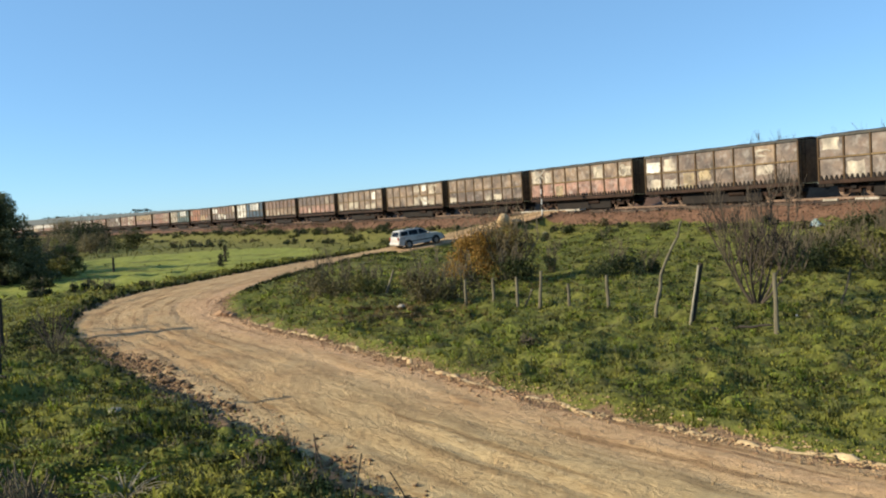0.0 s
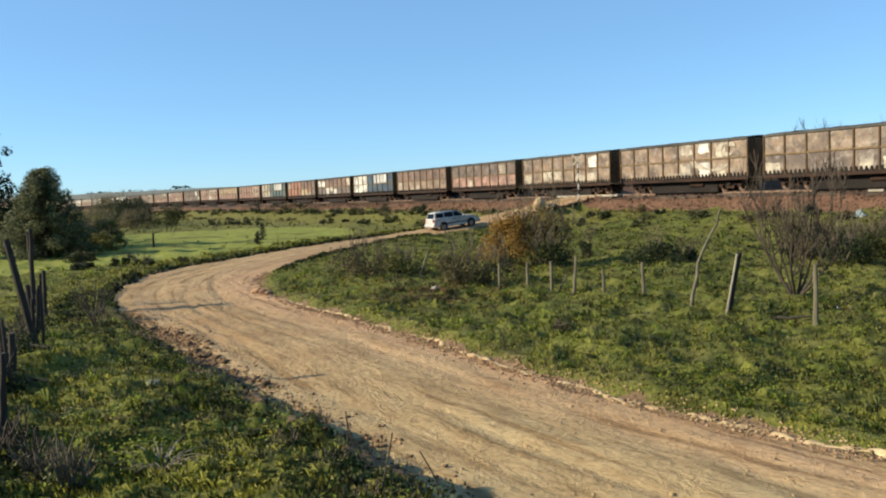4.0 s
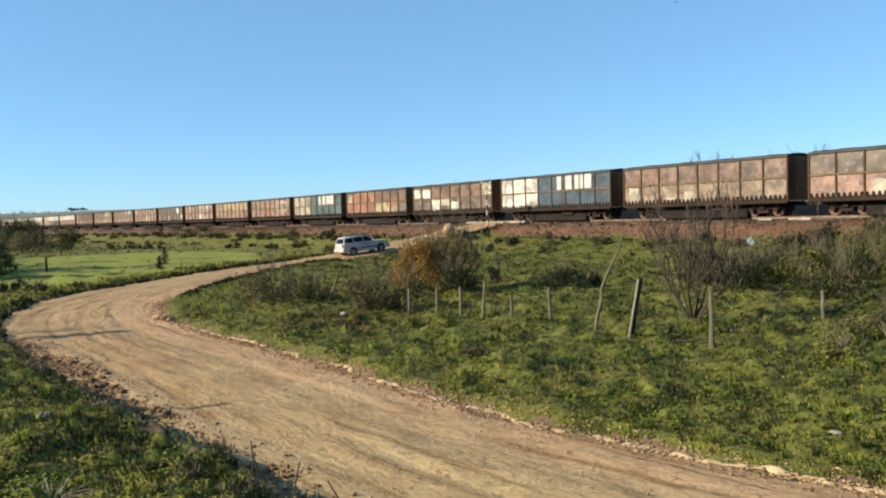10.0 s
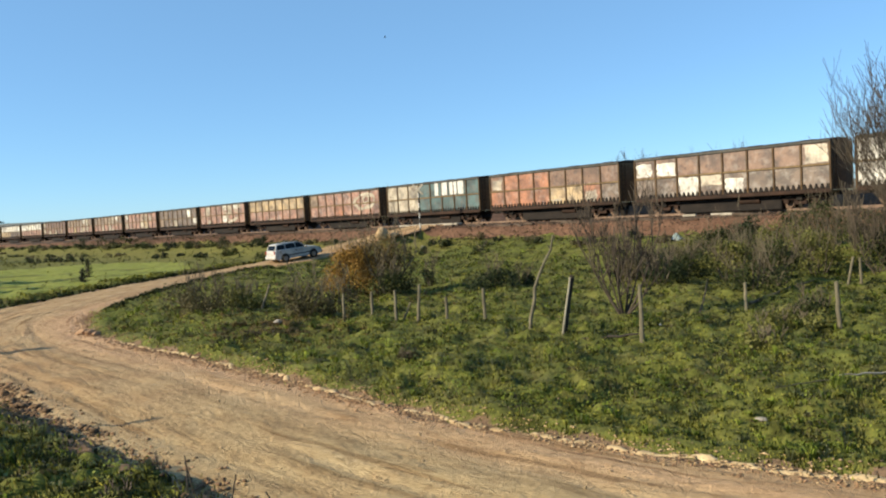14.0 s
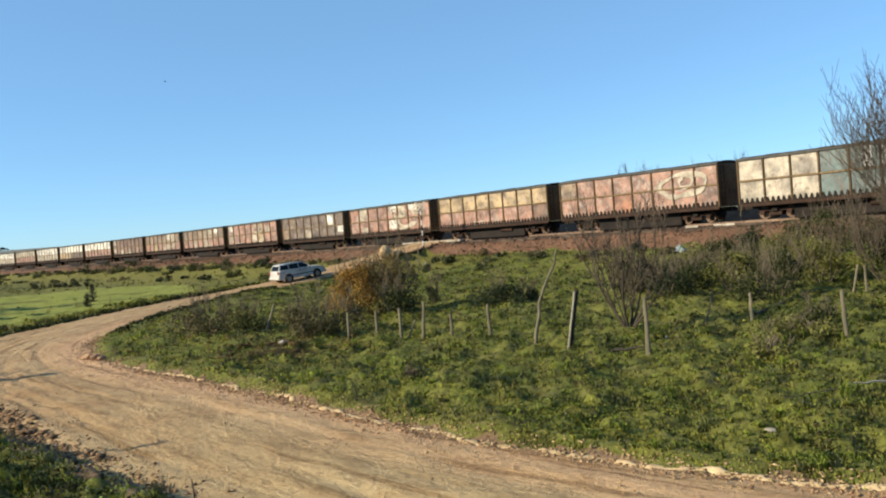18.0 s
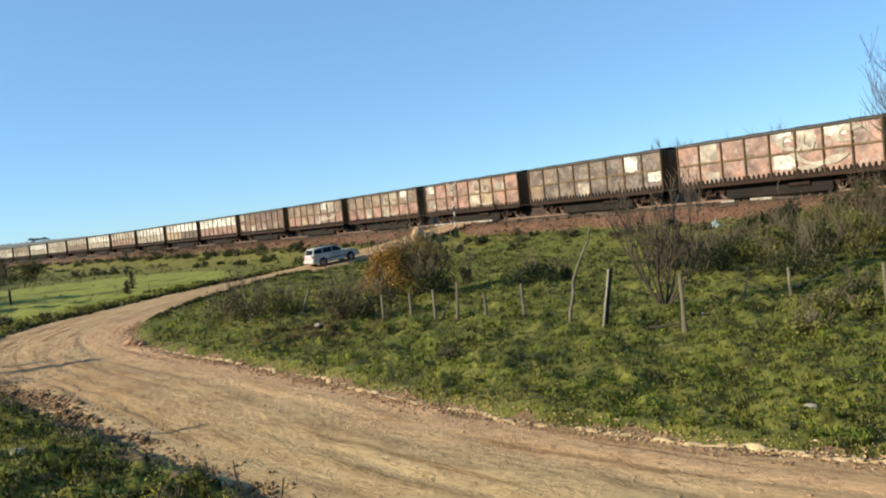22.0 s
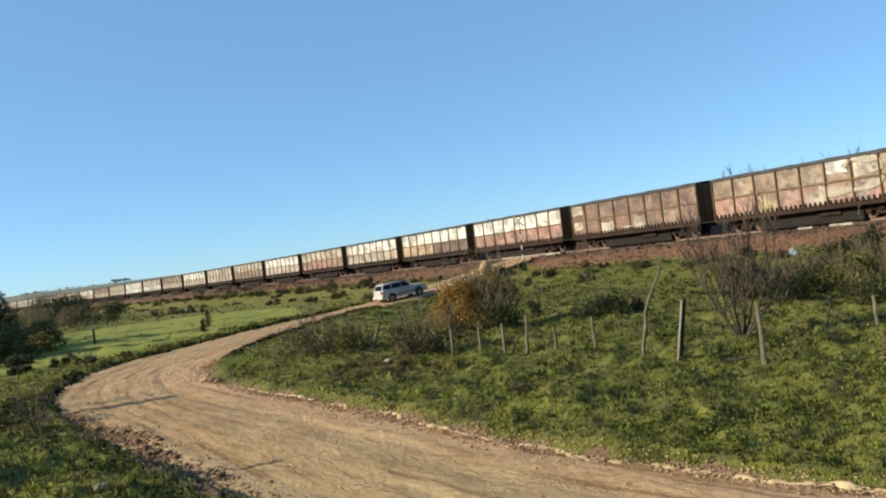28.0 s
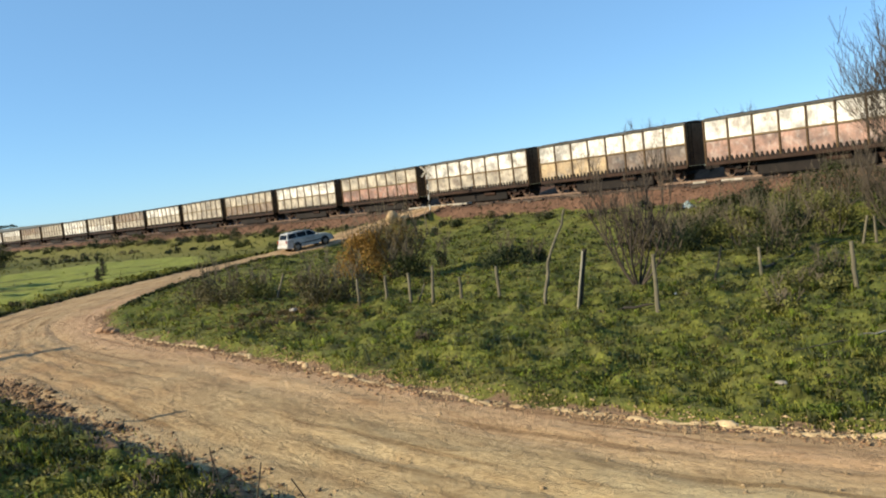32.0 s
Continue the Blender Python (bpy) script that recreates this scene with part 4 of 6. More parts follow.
def build_train():
    k = wagon_meshes()
    out = []
    for n in range(-2, 46):
        look_of = LOOKS.get(n) or LOOKS[18 + (n * 7) % 13]
        w = wagon(k, look_of, n)
        up, low = look_of["up"], look_of["low"]
        a, b = name_of(up[5]), name_of(low[4])
        text = f"{a} high-sided goods wagon with rusty ribs" if a == b else f"goods wagon, {a} above and {b} below"
        if up[0] != up[5] and a == b:
            text = f"{a} goods wagon, {name_of(up[0])} at one end"
        tagged(w, text, "railway wagon", "wagons of the goods train")
        out.append((n, w))
        if n in (7, 10):
            letters(w, 0.75, 1.62)
        if n == 11:                                                    # an eye-like oval
            scrawl(w, 4.3, 2.75, 1.75, 0.78, 1, thick=0.5)
            scrawl(w, 4.6, 2.95, 0.55, 0.38, 2, thick=0.3)
            scrawl(w, 3.9, 2.25, 0.9, 0.3, 3, thick=0.5, a0=3.3, a1=6.1)
        if n in (17, 27):                                              # broad arcs
            scrawl(w, 3.3, 2.45, 1.85, 0.62, 4, thick=0.78, a0=3.0, a1=6.4)
            scrawl(w, 4.0, 3.35, 0.95, 0.36, 5, thick=0.5, a0=0.2, a1=3.4)
            scrawl(w, 5.0, 3.25, 0.4, 0.35, 6, thick=0.4)
        if n in (3, 13, 28):
            scrawl(w, 3.5, 2.5, 1.9, 0.72, 7 + n, thick=0.55, a0=2.5, a1=5.7)
            scrawl(w, 5.2, 3.25, 0.8, 0.4, 8 + n, thick=0.5, a0=0.4, a1=5.2)
        if n in (0, 5, 23):
            scrawl(w, 4.4, 3.3, 0.62, 0.22, 9, thick=0.22, a0=0.3, a1=4.9)
        if n in (1, 29):
            scrawl(w, 5.9, 3.1, 0.42, 0.42, 10, thick=0.25)
            scrawl(w, 3.2, 2.7, 0.8, 0.7, 11, thick=0.25, a0=1.2, a1=3.0)
        if n in (13, 15, 16, 30):
            scrawl(w, 1.3, 3.15, 0.5, 0.42, 12 + n, thick=0.4, a0=0.5, a1=5.5)
            scrawl(w, 2.6, 3.1, 0.4, 0.45, 13 + n, thick=0.4, a0=2.0, a1=6.2)
            scrawl(w, 2.4, 1.75, 1.1, 0.22, 14 + n, thick=0.3, a0=3.2, a1=6.2)
        if n % 3 == 0 and n != 7:
            scrawl(w, -3.4 + (n % 5), 1.62, 0.7, 0.14, 16 + n, thick=0.18, a0=3.3, a1=6.1)
    return out


TRAIN = build_train()


def motions():
    for n, w in TRAIN:
        rows = []
        for t in range(0, 33):
            s = 14.66 + PITCH * n - along(t) + BODY / 2
            x, y, h = rail(s)
            rows.append((t, pose(x, y, RAIL, 0, 0, h - 90)))
        walk(w, rows)
    rows = []                                                          # a bird crosses the sky from the east
    for t in range(0, 33):
        a, e = radians(9.32 - 3.8 * (t - 13)), radians(13.0 - 0.28 * (t - 13))
        d = 85.0
        rows.append((t, pose(math.sin(a) * math.cos(e) * d, math.cos(a) * math.cos(e) * d, EYE + math.sin(e) * d, 0, 0, 90 - math.degrees(a))))
    walk(BIRD, rows)
    for side, wing in zip((-1, 1), WINGS):
        walk(wing, [(t / 4, pose(0, 0, 0.02, 0, side * (-8 + 26 * math.sin(t * 2.1)), 0)) for t in range(0, 129)])


# ---- plants ----
def tube_ring(verts, faces, pts, radii, n=5):
    """A bent tapering limb through the points."""
    first = len(verts)
    for i, (p, r) in enumerate(zip(pts, radii)):
        d = (pts[min(i + 1, len(pts) - 1)] - pts[max(i - 1, 0)]).normalized()
        u = d.orthogonal().normalized()
        v = d.cross(u)
        for k in range(n):
            a = 6.2832 * k / n
            verts.append(p + (u * math.cos(a) + v * math.sin(a)) * r)
    for i in range(len(pts) - 1):
        for k in range(n):
            a, b = first + i * n + k, first + i * n + (k + 1) % n
            faces.append((a, b, b + n, a + n))
    faces.append(tuple(first + (len(pts) - 1) * n + k for k in range(n)))


def grow(rng, verts, faces, p, d, length, r, level, bend=0.25, kids=4, up=0.25, n=5, tips=None):
    pts, radii, q, way = [p.copy()], [r], p.copy(), d.normalized()
    seg = 4
    for i in range(seg):
        way = (way + Vector((rng.uniform(-1, 1), rng.uniform(-1, 1), rng.uniform(-0.6, 1) * 0.8)) * bend + Vector((0, 0, up * 0.25))).normalized()
        q = q + way * length / seg
        pts.append(q.copy())
        radii.append(max(r * (1 - 0.7 * (i + 1) / seg), 0.007))
    tube_ring(verts, faces, pts, radii, n if level > 0 else 3)
    if tips is not None:
        tips.append(pts[-1])
    if level > 0:
        for c in range(kids):
            f = rng.uniform(0.3, 1.0)
            i = min(int(f * seg), seg - 1)
            at = pts[i].lerp(pts[i + 1], f * seg - i)
            side = Vector((rng.uniform(-1, 1), rng.uniform(-1, 1), rng.uniform(-0.1, 0.8))).normalized()
            nd = (way * 0.75 + side * 0.8 + Vector((0, 0, up))).normalized()
            grow(rng, verts, faces, at, nd, length * rng.uniform(0.45, 0.7), max(r * 0.5, 0.009), level - 1, bend, kids, up, n, tips)


def leaf_cloud(seed, blobs, count, size, aspect=0.55, shell=0.55):
    """Small leaves spread over lumpy clumps. blobs: rows of x, y, z, radius."""
    rng = np.random.RandomState(seed)
    blobs = np.asarray(blobs, float)
    pick = rng.choice(len(blobs), count, p=blobs[:, 3] ** 2 / (blobs[:, 3] ** 2).sum())
    d = rng.normal(size=(count, 3))
    d /= np.linalg.norm(d, axis=1)[:, None]
    rad = blobs[pick, 3] * (shell + (1 - shell) * rng.uniform(0, 1.25, count))
    c = blobs[pick, :3] + d * rad[:, None] * np.array([1, 1, 0.85])
    nrm = d + rng.normal(size=(count, 3)) * 0.7 + np.array([0, 0, 0.25])
    nrm /= np.linalg.norm(nrm, axis=1)[:, None]
    u = np.cross(nrm, rng.normal(size=(count, 3)))
    u /= np.linalg.norm(u, axis=1)[:, None]
    v = np.cross(nrm, u)
    s = size * rng.uniform(0.5, 1.4, count)[:, None]
    quad = np.stack([c - u * s, c - v * s * aspect, c + u * s, c + v * s * aspect], 1)
    return quad.reshape(-1, 3), np.arange(count * 4)


def shrub(name, label, x, y, height, width, leaf, seed, leaves=1500, size=0.06, stems=7, bark="bark", twigs=2, lift=0.35, category="bush", group=""):
    """A bush: a fan of woody stems and, if wanted, a crown of leaf clumps."""
    rng = random.Random(seed)
    root = new(name)
    root.location = (x, y, land1(x, y) - 0.04)
    verts, faces, tips = [], [], []
    for i in range(stems):
        a = 6.283 * (i + rng.uniform(-0.3, 0.3)) / stems
        lean = rng.uniform(0.15, 1.0) * width / max(height, 0.1) * 0.55
        d = Vector((math.cos(a) * lean, math.sin(a) * lean, 1))
        grow(rng, verts, faces, Vector((math.cos(a) * 0.08 * width, math.sin(a) * 0.08 * width, 0)), d, height * rng.uniform(0.62, 0.9), 0.014 + 0.012 * height, twigs, 0.16, 3, 0.3, 4, tips)
        mesh_ob("stem", verts, faces, bark).parent = root
        verts, faces = [], []
    if leaf and leaves:
        blobs = []
        for i in range(max(7, int(leaves / 110))):
            a, f = rng.uniform(0, 6.283), math.sqrt(rng.random())
            small = height < 1.6
            h = rng.uniform(0.05, 0.6) if small else rng.uniform(lift, 0.88)
            k = f * width * 0.42 * (1.15 - 0.55 * h)
            blobs.append((math.cos(a) * k, math.sin(a) * k, height * h, rng.uniform(*((0.15, 0.27) if small else (0.10, 0.2))) * (width + height) * 0.5))
        v, l = leaf_cloud(seed, blobs, leaves, size)
        cr = quick_ob("crown", v, l, 4, leaf)
        cr.parent = root
    return tagged(root, label, category, group)


def bare_tree(name, label, x, y, height, spread, seed, stems=5, bark="bark", levels=3, kids=4, thick=0.05, category="tree", up=0.35, lean_x=0.0):
    rng = random.Random(seed)
    root = new(name)
    root.location = (x, y, land1(x, y) - 0.06)
    for i in range(stems):
        verts, faces = [], []
        a = 6.283 * (i + rng.uniform(-0.3, 0.3)) / stems
        lean = rng.uniform(0.4, 1.0) * spread / height
        d = Vector((math.cos(a) * lean + lean_x, math.sin(a) * lean, 1))
        grow(rng, verts, faces, Vector((math.cos(a) * 0.1, math.sin(a) * 0.1, 0)), d, height * rng.uniform(0.55, 0.75), thick * rng.uniform(0.75, 1.1), levels, 0.13, kids, up, 6)
        limb = mesh_ob("limb", verts, faces, bark)
        limb.parent = root
    return tagged(root, label, category)


def arching_tree():
    """A wide leafless tree whose limbs fan out low to one side and turn up at their ends."""
    rng = random.Random(61)
    root = new("bare_tree")
    root.location = (26.1, 26.6, land1(26.1, 26.6) - 0.06)
    for i in range(38):
        verts, faces = [], []
        f = i / 37
        rise = radians(15 + 52 * f + rng.uniform(-6, 6))
        a = radians(146 + rng.uniform(-38, 38)) if i % 6 else radians(rng.uniform(-60, 60))
        d = Vector((math.cos(a) * math.cos(rise), math.sin(a) * math.cos(rise), math.sin(rise)))
        grow(rng, verts, faces, Vector((rng.uniform(-0.7, 0.5), rng.uniform(-0.6, 0.6), 0)), d, rng.uniform(4.4, 5.9), rng.uniform(0.022, 0.046), 3, 0.12, 5, 0.26 + 0.1 * f, 4)
        mesh_ob("limb", verts, faces, "brush" if i % 2 else "twig").parent = root
    return tagged(root, "large leafless tree with many arching grey limbs", "tree")


def full_tree(name, label, x, y, height, width, leaf, seed, leaves, size, cone=0.6, foot=0.12, lean=0.0, ragged=0.55, limbs=34):
    """A leafy tree: trunk with limbs, and clumps of leaves with gaps between."""
    rng = random.Random(seed)
    root = new(name)
    root.location = (x, y, land1(x, y) - 0.08)
    verts, faces = [], []
    tube_ring(verts, faces, [Vector((rng.uniform(-0.06, 0.06) * i + lean * i / 8, rng.uniform(-0.06, 0.06) * i, height * 0.9 * i / 8)) for i in range(9)], [height * 0.022 * (1 - i / 9.5) + 0.02 for i in range(9)], 8)
    trunk = mesh_ob("trunk", verts, faces, "darkbark")
    trunk.parent = root
    verts, faces, blobs = [], [], []
    for i in range(limbs):
        h = foot + (0.98 - foot) * (i + rng.random()) / limbs
        reach = width * 0.5 * ((1 - h) ** cone * 1.1 + 0.06) * rng.uniform(ragged, 1.05)
        a = i * 2.4 + rng.uniform(-0.5, 0.5)
        tip = Vector((math.cos(a) * reach + lean * h, math.sin(a) * reach, height * h + reach * 0.1))
        tube_ring(verts, faces, [Vector((lean * h, 0, height * h * 0.93)), tip * 0.5 + Vector((lean * h, 0, height * h * 0.95)) * 0.5, tip], [0.05, 0.03, 0.012], 4)
        for f in (1.0, 0.62, 0.3):
            blobs.append((tip.x * f + lean * h * (1 - f), tip.y * f, tip.z, rng.uniform(0.055, 0.10) * width * (1.25 - 0.6 * h) + 0.08))
    lb = mesh_ob("branchwork", verts, faces, "darkbark")
    lb.parent = root
    v, l = leaf_cloud(seed, blobs, leaves, size)
    cr = quick_ob("crown", v, l, 4, leaf)
    cr.parent = root
    return tagged(root, label, "tree")


# the bare shrub behind the fence, and the bushes round it
bare_tree("bare_shrub", "leafless grey many-stemmed shrub behind the fence", 8.5, 21.6, 2.9, 2.7, 11, stems=9, levels=3, kids=4, thick=0.042, category="bush", up=0.45, bark="darkbark")
shrub("grey_bush", "low grey-green bush on the road's inside bend", -4.3, 29.9, 1.4, 3.0, "leafgrey", 21, 2800, 0.05, 12)
shrub("grey_bush", "low olive green bush beside a leaning post", -2.9, 31.2, 1.25, 1.9, "leafolive", 22, 1900, 0.05, 8)
shrub("grey_bush", "dry brownish bush in the pasture grass", -0.6, 26.4, 1.45, 2.1, "leafgrey", 23, 2400, 0.045, 10)
shrub("grey_bush", "dry brownish bush behind the fence posts", 0.5, 27.2, 1.2, 1.6, "leafgrey", 24, 700, 0.045, 8)
shrub("golden_bush", "tall bush with golden autumn leaves", 1.25, 33.2, 2.3, 2.6, "leafgold", 25, 5600, 0.045, 9, lift=0.2)
shrub("dry_bush", "tall brown twiggy bush beside the golden one", 2.6, 33.4, 2.8, 3.3, "leafrust", 26, 5200, 0.045, 12, twigs=2, lift=0.25)
for i, (x, y, h, w) in enumerate(((-1.9, 22.8, 0.22, 1.7), (-1.0, 23.2, 0.2, 1.3), (1.66, 16.7, 0.28, 0.5), (-2.6, 23.6, 0.2, 1.0))):
    shrub("dead_brush", "low heap of dead brown brushwood in the grass", x, y, h, w, "leafgrey", 660 + i, 420, 0.03, 10, "darkbark", 1, category="brushwood", group="dead brush")
shrub("dark_bush", "dense dark green bush at the foot of dry twigs", 2.6, 31.8, 1.25, 2.0, "leafmid", 27, 1300, 0.05, 6)
shrub("dark_bush", "dense dark green bush in the sloping pasture", 7.2, 32.9, 1.15, 2.1, "leafdark", 28, 2300, 0.05, 6)
shrub("dark_bush", "small dark green bush in the sloping pasture", 8.6, 33.4, 0.9, 1.3, "leafdark", 29, 1200, 0.05, 5)
shrub("dark_bush", "small upright green bush in the pasture", 5.0, 36.5, 1.5, 0.8, "leafdark", 30, 600, 0.05, 5)
for i, (x, y, h, w, leaf, n) in enumerate((
        (14.9, 31.0, 1.4, 2.6, "leafmid", 2600), (12.8, 28.6, 1.3, 2.0, "leafdark", 1600), (18.4, 38.6, 0.9, 2.6, "leafmid", 1800), (17.2, 34.2, 1.5, 2.6, "leafmid", 2200),
        (21.5, 34.5, 2.0, 3.4, "leafolive", 3000), (19.6, 28.9, 1.7, 3.0, "leafolive", 2600), (22.3, 39.2, 1.9, 2.8, "leafdark", 2000), (14.4, 24.8, 1.5, 2.4, "leafmid", 1500), (16.2, 26.6, 1.7, 2.2, "leafmid", 1600),
        (24.6, 33.0, 2.0, 3.6, "leafmid", 2600), (26.0, 37.6, 2.1, 3.4, "leafmid", 2200), (11.3, 17.9, 0.6, 2.3, "leafolive", 1700), (12.6, 18.9, 0.7, 1.5, "leafmid", 1300), (17.8, 21.0, 1.0, 2.0, "leafmid", 1700), (9.0, 15.2, 0.5, 1.1, "leafolive", 900))):
    shrub("thicket_bush", ("grey twiggy thicket bush below the railway bank" if leaf == "leafgrey" else "green leafy thicket bush below the railway bank") if h > 1 else "low scrubby bush in the rough grass", x, y, h, w, leaf, 40 + i, n, 0.05, 8, group="thicket")
arching_tree()
for i, (x, y, h, w) in enumerate(((17.0, 27.4, 1.9, 2.0), (22.2, 32.6, 2.4, 3.0))):
    bare_tree("twiggy_bush", "brown leafless twiggy bush in the thicket", x, y, h, w, 640 + i, stems=7, levels=2, kids=4, thick=0.02, category="bush", up=0.3, bark="brush")
for i, (x, y, h, w) in enumerate(((20.6, 31.0, 1.7, 3.2), (23.4, 35.8, 1.9, 3.4), (18.2, 31.6, 1.5, 2.8), (21.8, 27.4, 1.9, 3.0), (15.6, 28.6, 1.7, 2.6), (25.5, 31.0, 2.2, 3.6), (13.2, 31.8, 1.3, 2.4), (16.2, 38.0, 1.2, 2.8), (20.6, 42.0, 0.6, 2.0), (19.0, 36.4, 1.8, 2.6))):
    shrub("thicket_bush", "tangled grey-green thicket bush below the railway bank", x, y, h, w, ("leafolive", "leafmid", "leafgrey", "leafmid")[i % 4], 180 + i, 2300, 0.055, 9, group="thicket")
bare_tree("bare_tree", "leafless grey bush with arching branches", 20.9, 27.2, 3.0, 3.6, 62, stems=10, levels=3, kids=4, thick=0.022, bark="brush")
# tops that stand above the train from behind the line
for i, (x, y, h, sp, st) in enumerate(((16.9, 84.3, 4.4, 0.9, 2), (17.7, 85.2, 4.3, 0.7, 2), (25.5, 66.2, 4.2, 1.2, 3), (26.9, 63.5, 4.3, 1.3, 4), (28.0, 60.9, 4.2, 1.0, 3), (29.0, 59.3, 4.2, 1.2, 3), (29.5, 57.9, 4.1, 1.4, 4), (31.5, 55.7, 4.1, 2.0, 4))):
    bare_tree("far_bare_tree", "leafless grey tree behind the railway line", x, y, h - 0.5, sp, 70 + i, stems=st, levels=3, kids=4, thick=0.05, bark="twig")
# trees left of the bend
full_tree("conical_tree", "dense conical evergreen tree beside the old fence", -28.3, 50.8, 5.9, 4.9, "leaftree", 81, 36000, 0.075, 0.62, 0.0, ragged=0.86, limbs=70)
full_tree("dark_tree", "tall dark evergreen tree behind the conical one", -38.0, 58.5, 10.5, 8.0, "leafdark", 82, 12000, 0.12, 0.45)
full_tree("dark_tree", "broad dark evergreen tree beside the field", -35.6, 52.0, 6.5, 6.0, "leafdark", 83, 9000, 0.11, 0.35)
for i, (x, y, h, w, leaf) in enumerate(((-31.8, 66.0, 2.0, 3.6, "leafdun"), (-35.0, 72.0, 2.2, 4.2, "leafolive"), (-27.3, 55.6, 1.7, 3.2, "leafolive"), (-28.6, 59.8, 2.3, 2.8, "leafolive"), (-29.8, 58.0, 1.9, 3.2, "leafolive"), (-46.0, 105.0, 3.0, 5.5, "leafdun"), (-50.0, 112.0, 4.4, 6.5, "leafdark"), (-46.0, 118.0, 3.4, 6.0, "leafmid"), (-20.0, 39.0, 0.5, 1.2, "leafdark"), (-23.6, 46.0, 0.7, 1.8, "leafmid"),
                                        (-33.9, 68.2, 2.1, 5.0, "leafdun"), (-31.2, 61.5, 1.9, 3.4, "leafdun"), (-38.5, 78.0, 2.6, 5.0, "leafolive"), (-47.0, 96.0, 3.0, 6.0, "leafdun"), (-53.5, 118.0, 3.0, 5.0, "leafmid"), (-80.0, 168.0, 5.6, 10.0, "leafdun"), (-70.0, 160.0, 3.6, 8.0, "leafmid"), (-56.0, 128.0, 4.5, 7.0, "leafdark"), (-62.0, 132.0, 4.0, 7.0, "leafdark"))):
    shrub("scrub_bush", "dark scrubby bush at the edge of the green field", x, y, h, w, leaf, 90 + i, 3600, 0.045 * (1 + h * 0.35), 7, lift=0.06, group="scrub beyond the bend")
# slim dark plants and stakes along the field
for i, (x, y, h, w) in enumerate(((-17.3, 63.0, 1.5, 0.75), (-15.2, 54.0, 0.95, 0.6))):
    full_tree("slim_conifer", "slim dark conifer sapling by the road", x, y, h, w, "leafdark", 110 + i, 500, 0.04, 0.5, 0.05)
FIELD_WEEDS = ((-18.5, 39.5, 0.6, 0.5), (-18.4, 40.6, 0.6, 0.6), (-17.2, 39.2, 0.62, 0.5), (-16.6, 38.9, 0.6, 0.5), (-16.1, 38.3, 0.6, 0.6), (-19.2, 43.0, 0.5, 0.6), (-15.6, 41.0, 0.5, 0.6))
VERGE_BUSHES = ((-12.0, 100.9, 1.4, 2.4), (-7.0, 96.0, 1.1, 2.0), (-29.8, 132.0, 1.8, 3.6), (-24.0, 118.0, 1.5, 3.2), (-20.0, 112.0, 1.2, 2.6), (-16.0, 106.0, 1.2, 2.4), (-35.0, 138.0, 2.0, 4.0), (-13.0, 90.0, 0.9, 1.6), (-9.5, 88.0, 1.3, 1.8), (-18.0, 95.0, 1.0, 2.2), (-41.0, 146.0, 2.0, 4.2))
PASTURE_BUSHES = ((9.6, 62.0, 0.8, 1.8), (12.5, 58.5, 0.7, 1.6), (8.0, 60.5, 0.7, 1.4), (14.8, 54.5, 0.7, 1.6), (11.2, 55.0, 0.8, 1.2), (6.0, 55.0, 1.6, 1.0), (4.2, 58.0, 0.9, 1.5), (17.5, 49.5, 0.9, 1.8), (3.2, 63.0, 0.8, 1.6))
for i, (x, y, h, w) in enumerate(FIELD_WEEDS + VERGE_BUSHES + PASTURE_BUSHES):
    shrub("low_bush", "small dark green bush in open grass", x, y, h, w, "leafdark" if i % 3 else "leafmid", 120 + i, 520, 0.05 if y < 60 else 0.09, 5, twigs=1, lift=0.05, group="small bushes")


for i in range(64):
    s_at = 40 + 2.8 * i + random.uniform(-1.5, 1.5)
    x, y, _ = rail(s_at, random.uniform(5.8, 9.0) if i % 4 else random.uniform(9, 16))
    if from_road(x, y)[0][0] > 1.5:
        h = random.uniform(0.4, 0.85)
        shrub("toe_bush", "dark scrubby bush at the foot of the embankment", float(x), float(y), h, h * random.uniform(3.0, 5.5), ("leafdark", "leafmid", "leafgrey")[i % 3], 600 + i, 480, 0.10, 4, twigs=1, group="bushes along the line")
for i in range(14):
    s_at = 6 + 3.3 * i + random.uniform(-1, 1)
    x, y, _ = rail(s_at, random.uniform(6.3, 9.5))
    if from_road(x, y)[0][0] > 1.5:
        h = random.uniform(0.5, 0.95)
        shrub("toe_bush", "dark scrubby bush at the foot of the embankment", float(x), float(y), h, h * random.uniform(1.6, 2.6), ("leafdark", "leafgrey")[i % 2], 660 + i, 420, 0.07, 4, twigs=1, group="bushes along the line")


# ---- grass and weeds ----
def scatter(seed, count, r0, r1, a0, a1, power=1.0):
    rng = np.random.RandomState(seed)
    u = rng.uniform(0, 1, count)
    r = np.exp(np.log(r0) + (np.log(r1) - np.log(r0)) * u ** power)
    a = np.radians(rng.uniform(a0, a1, count))
    return np.sin(a) * r, np.cos(a) * r, r


def slope(x, y, e=0.12):
    """The sward's normal over the lumpy ground."""
    gx, gy = (land(x + e, y) - land(x - e, y)) / (2 * e), (land(x, y + e) - land(x, y - e)) / (2 * e)
    return np.stack([-np.clip(gx, -0.55, 0.55), -np.clip(gy, -0.55, 0.55), np.ones_like(gx)], 1)


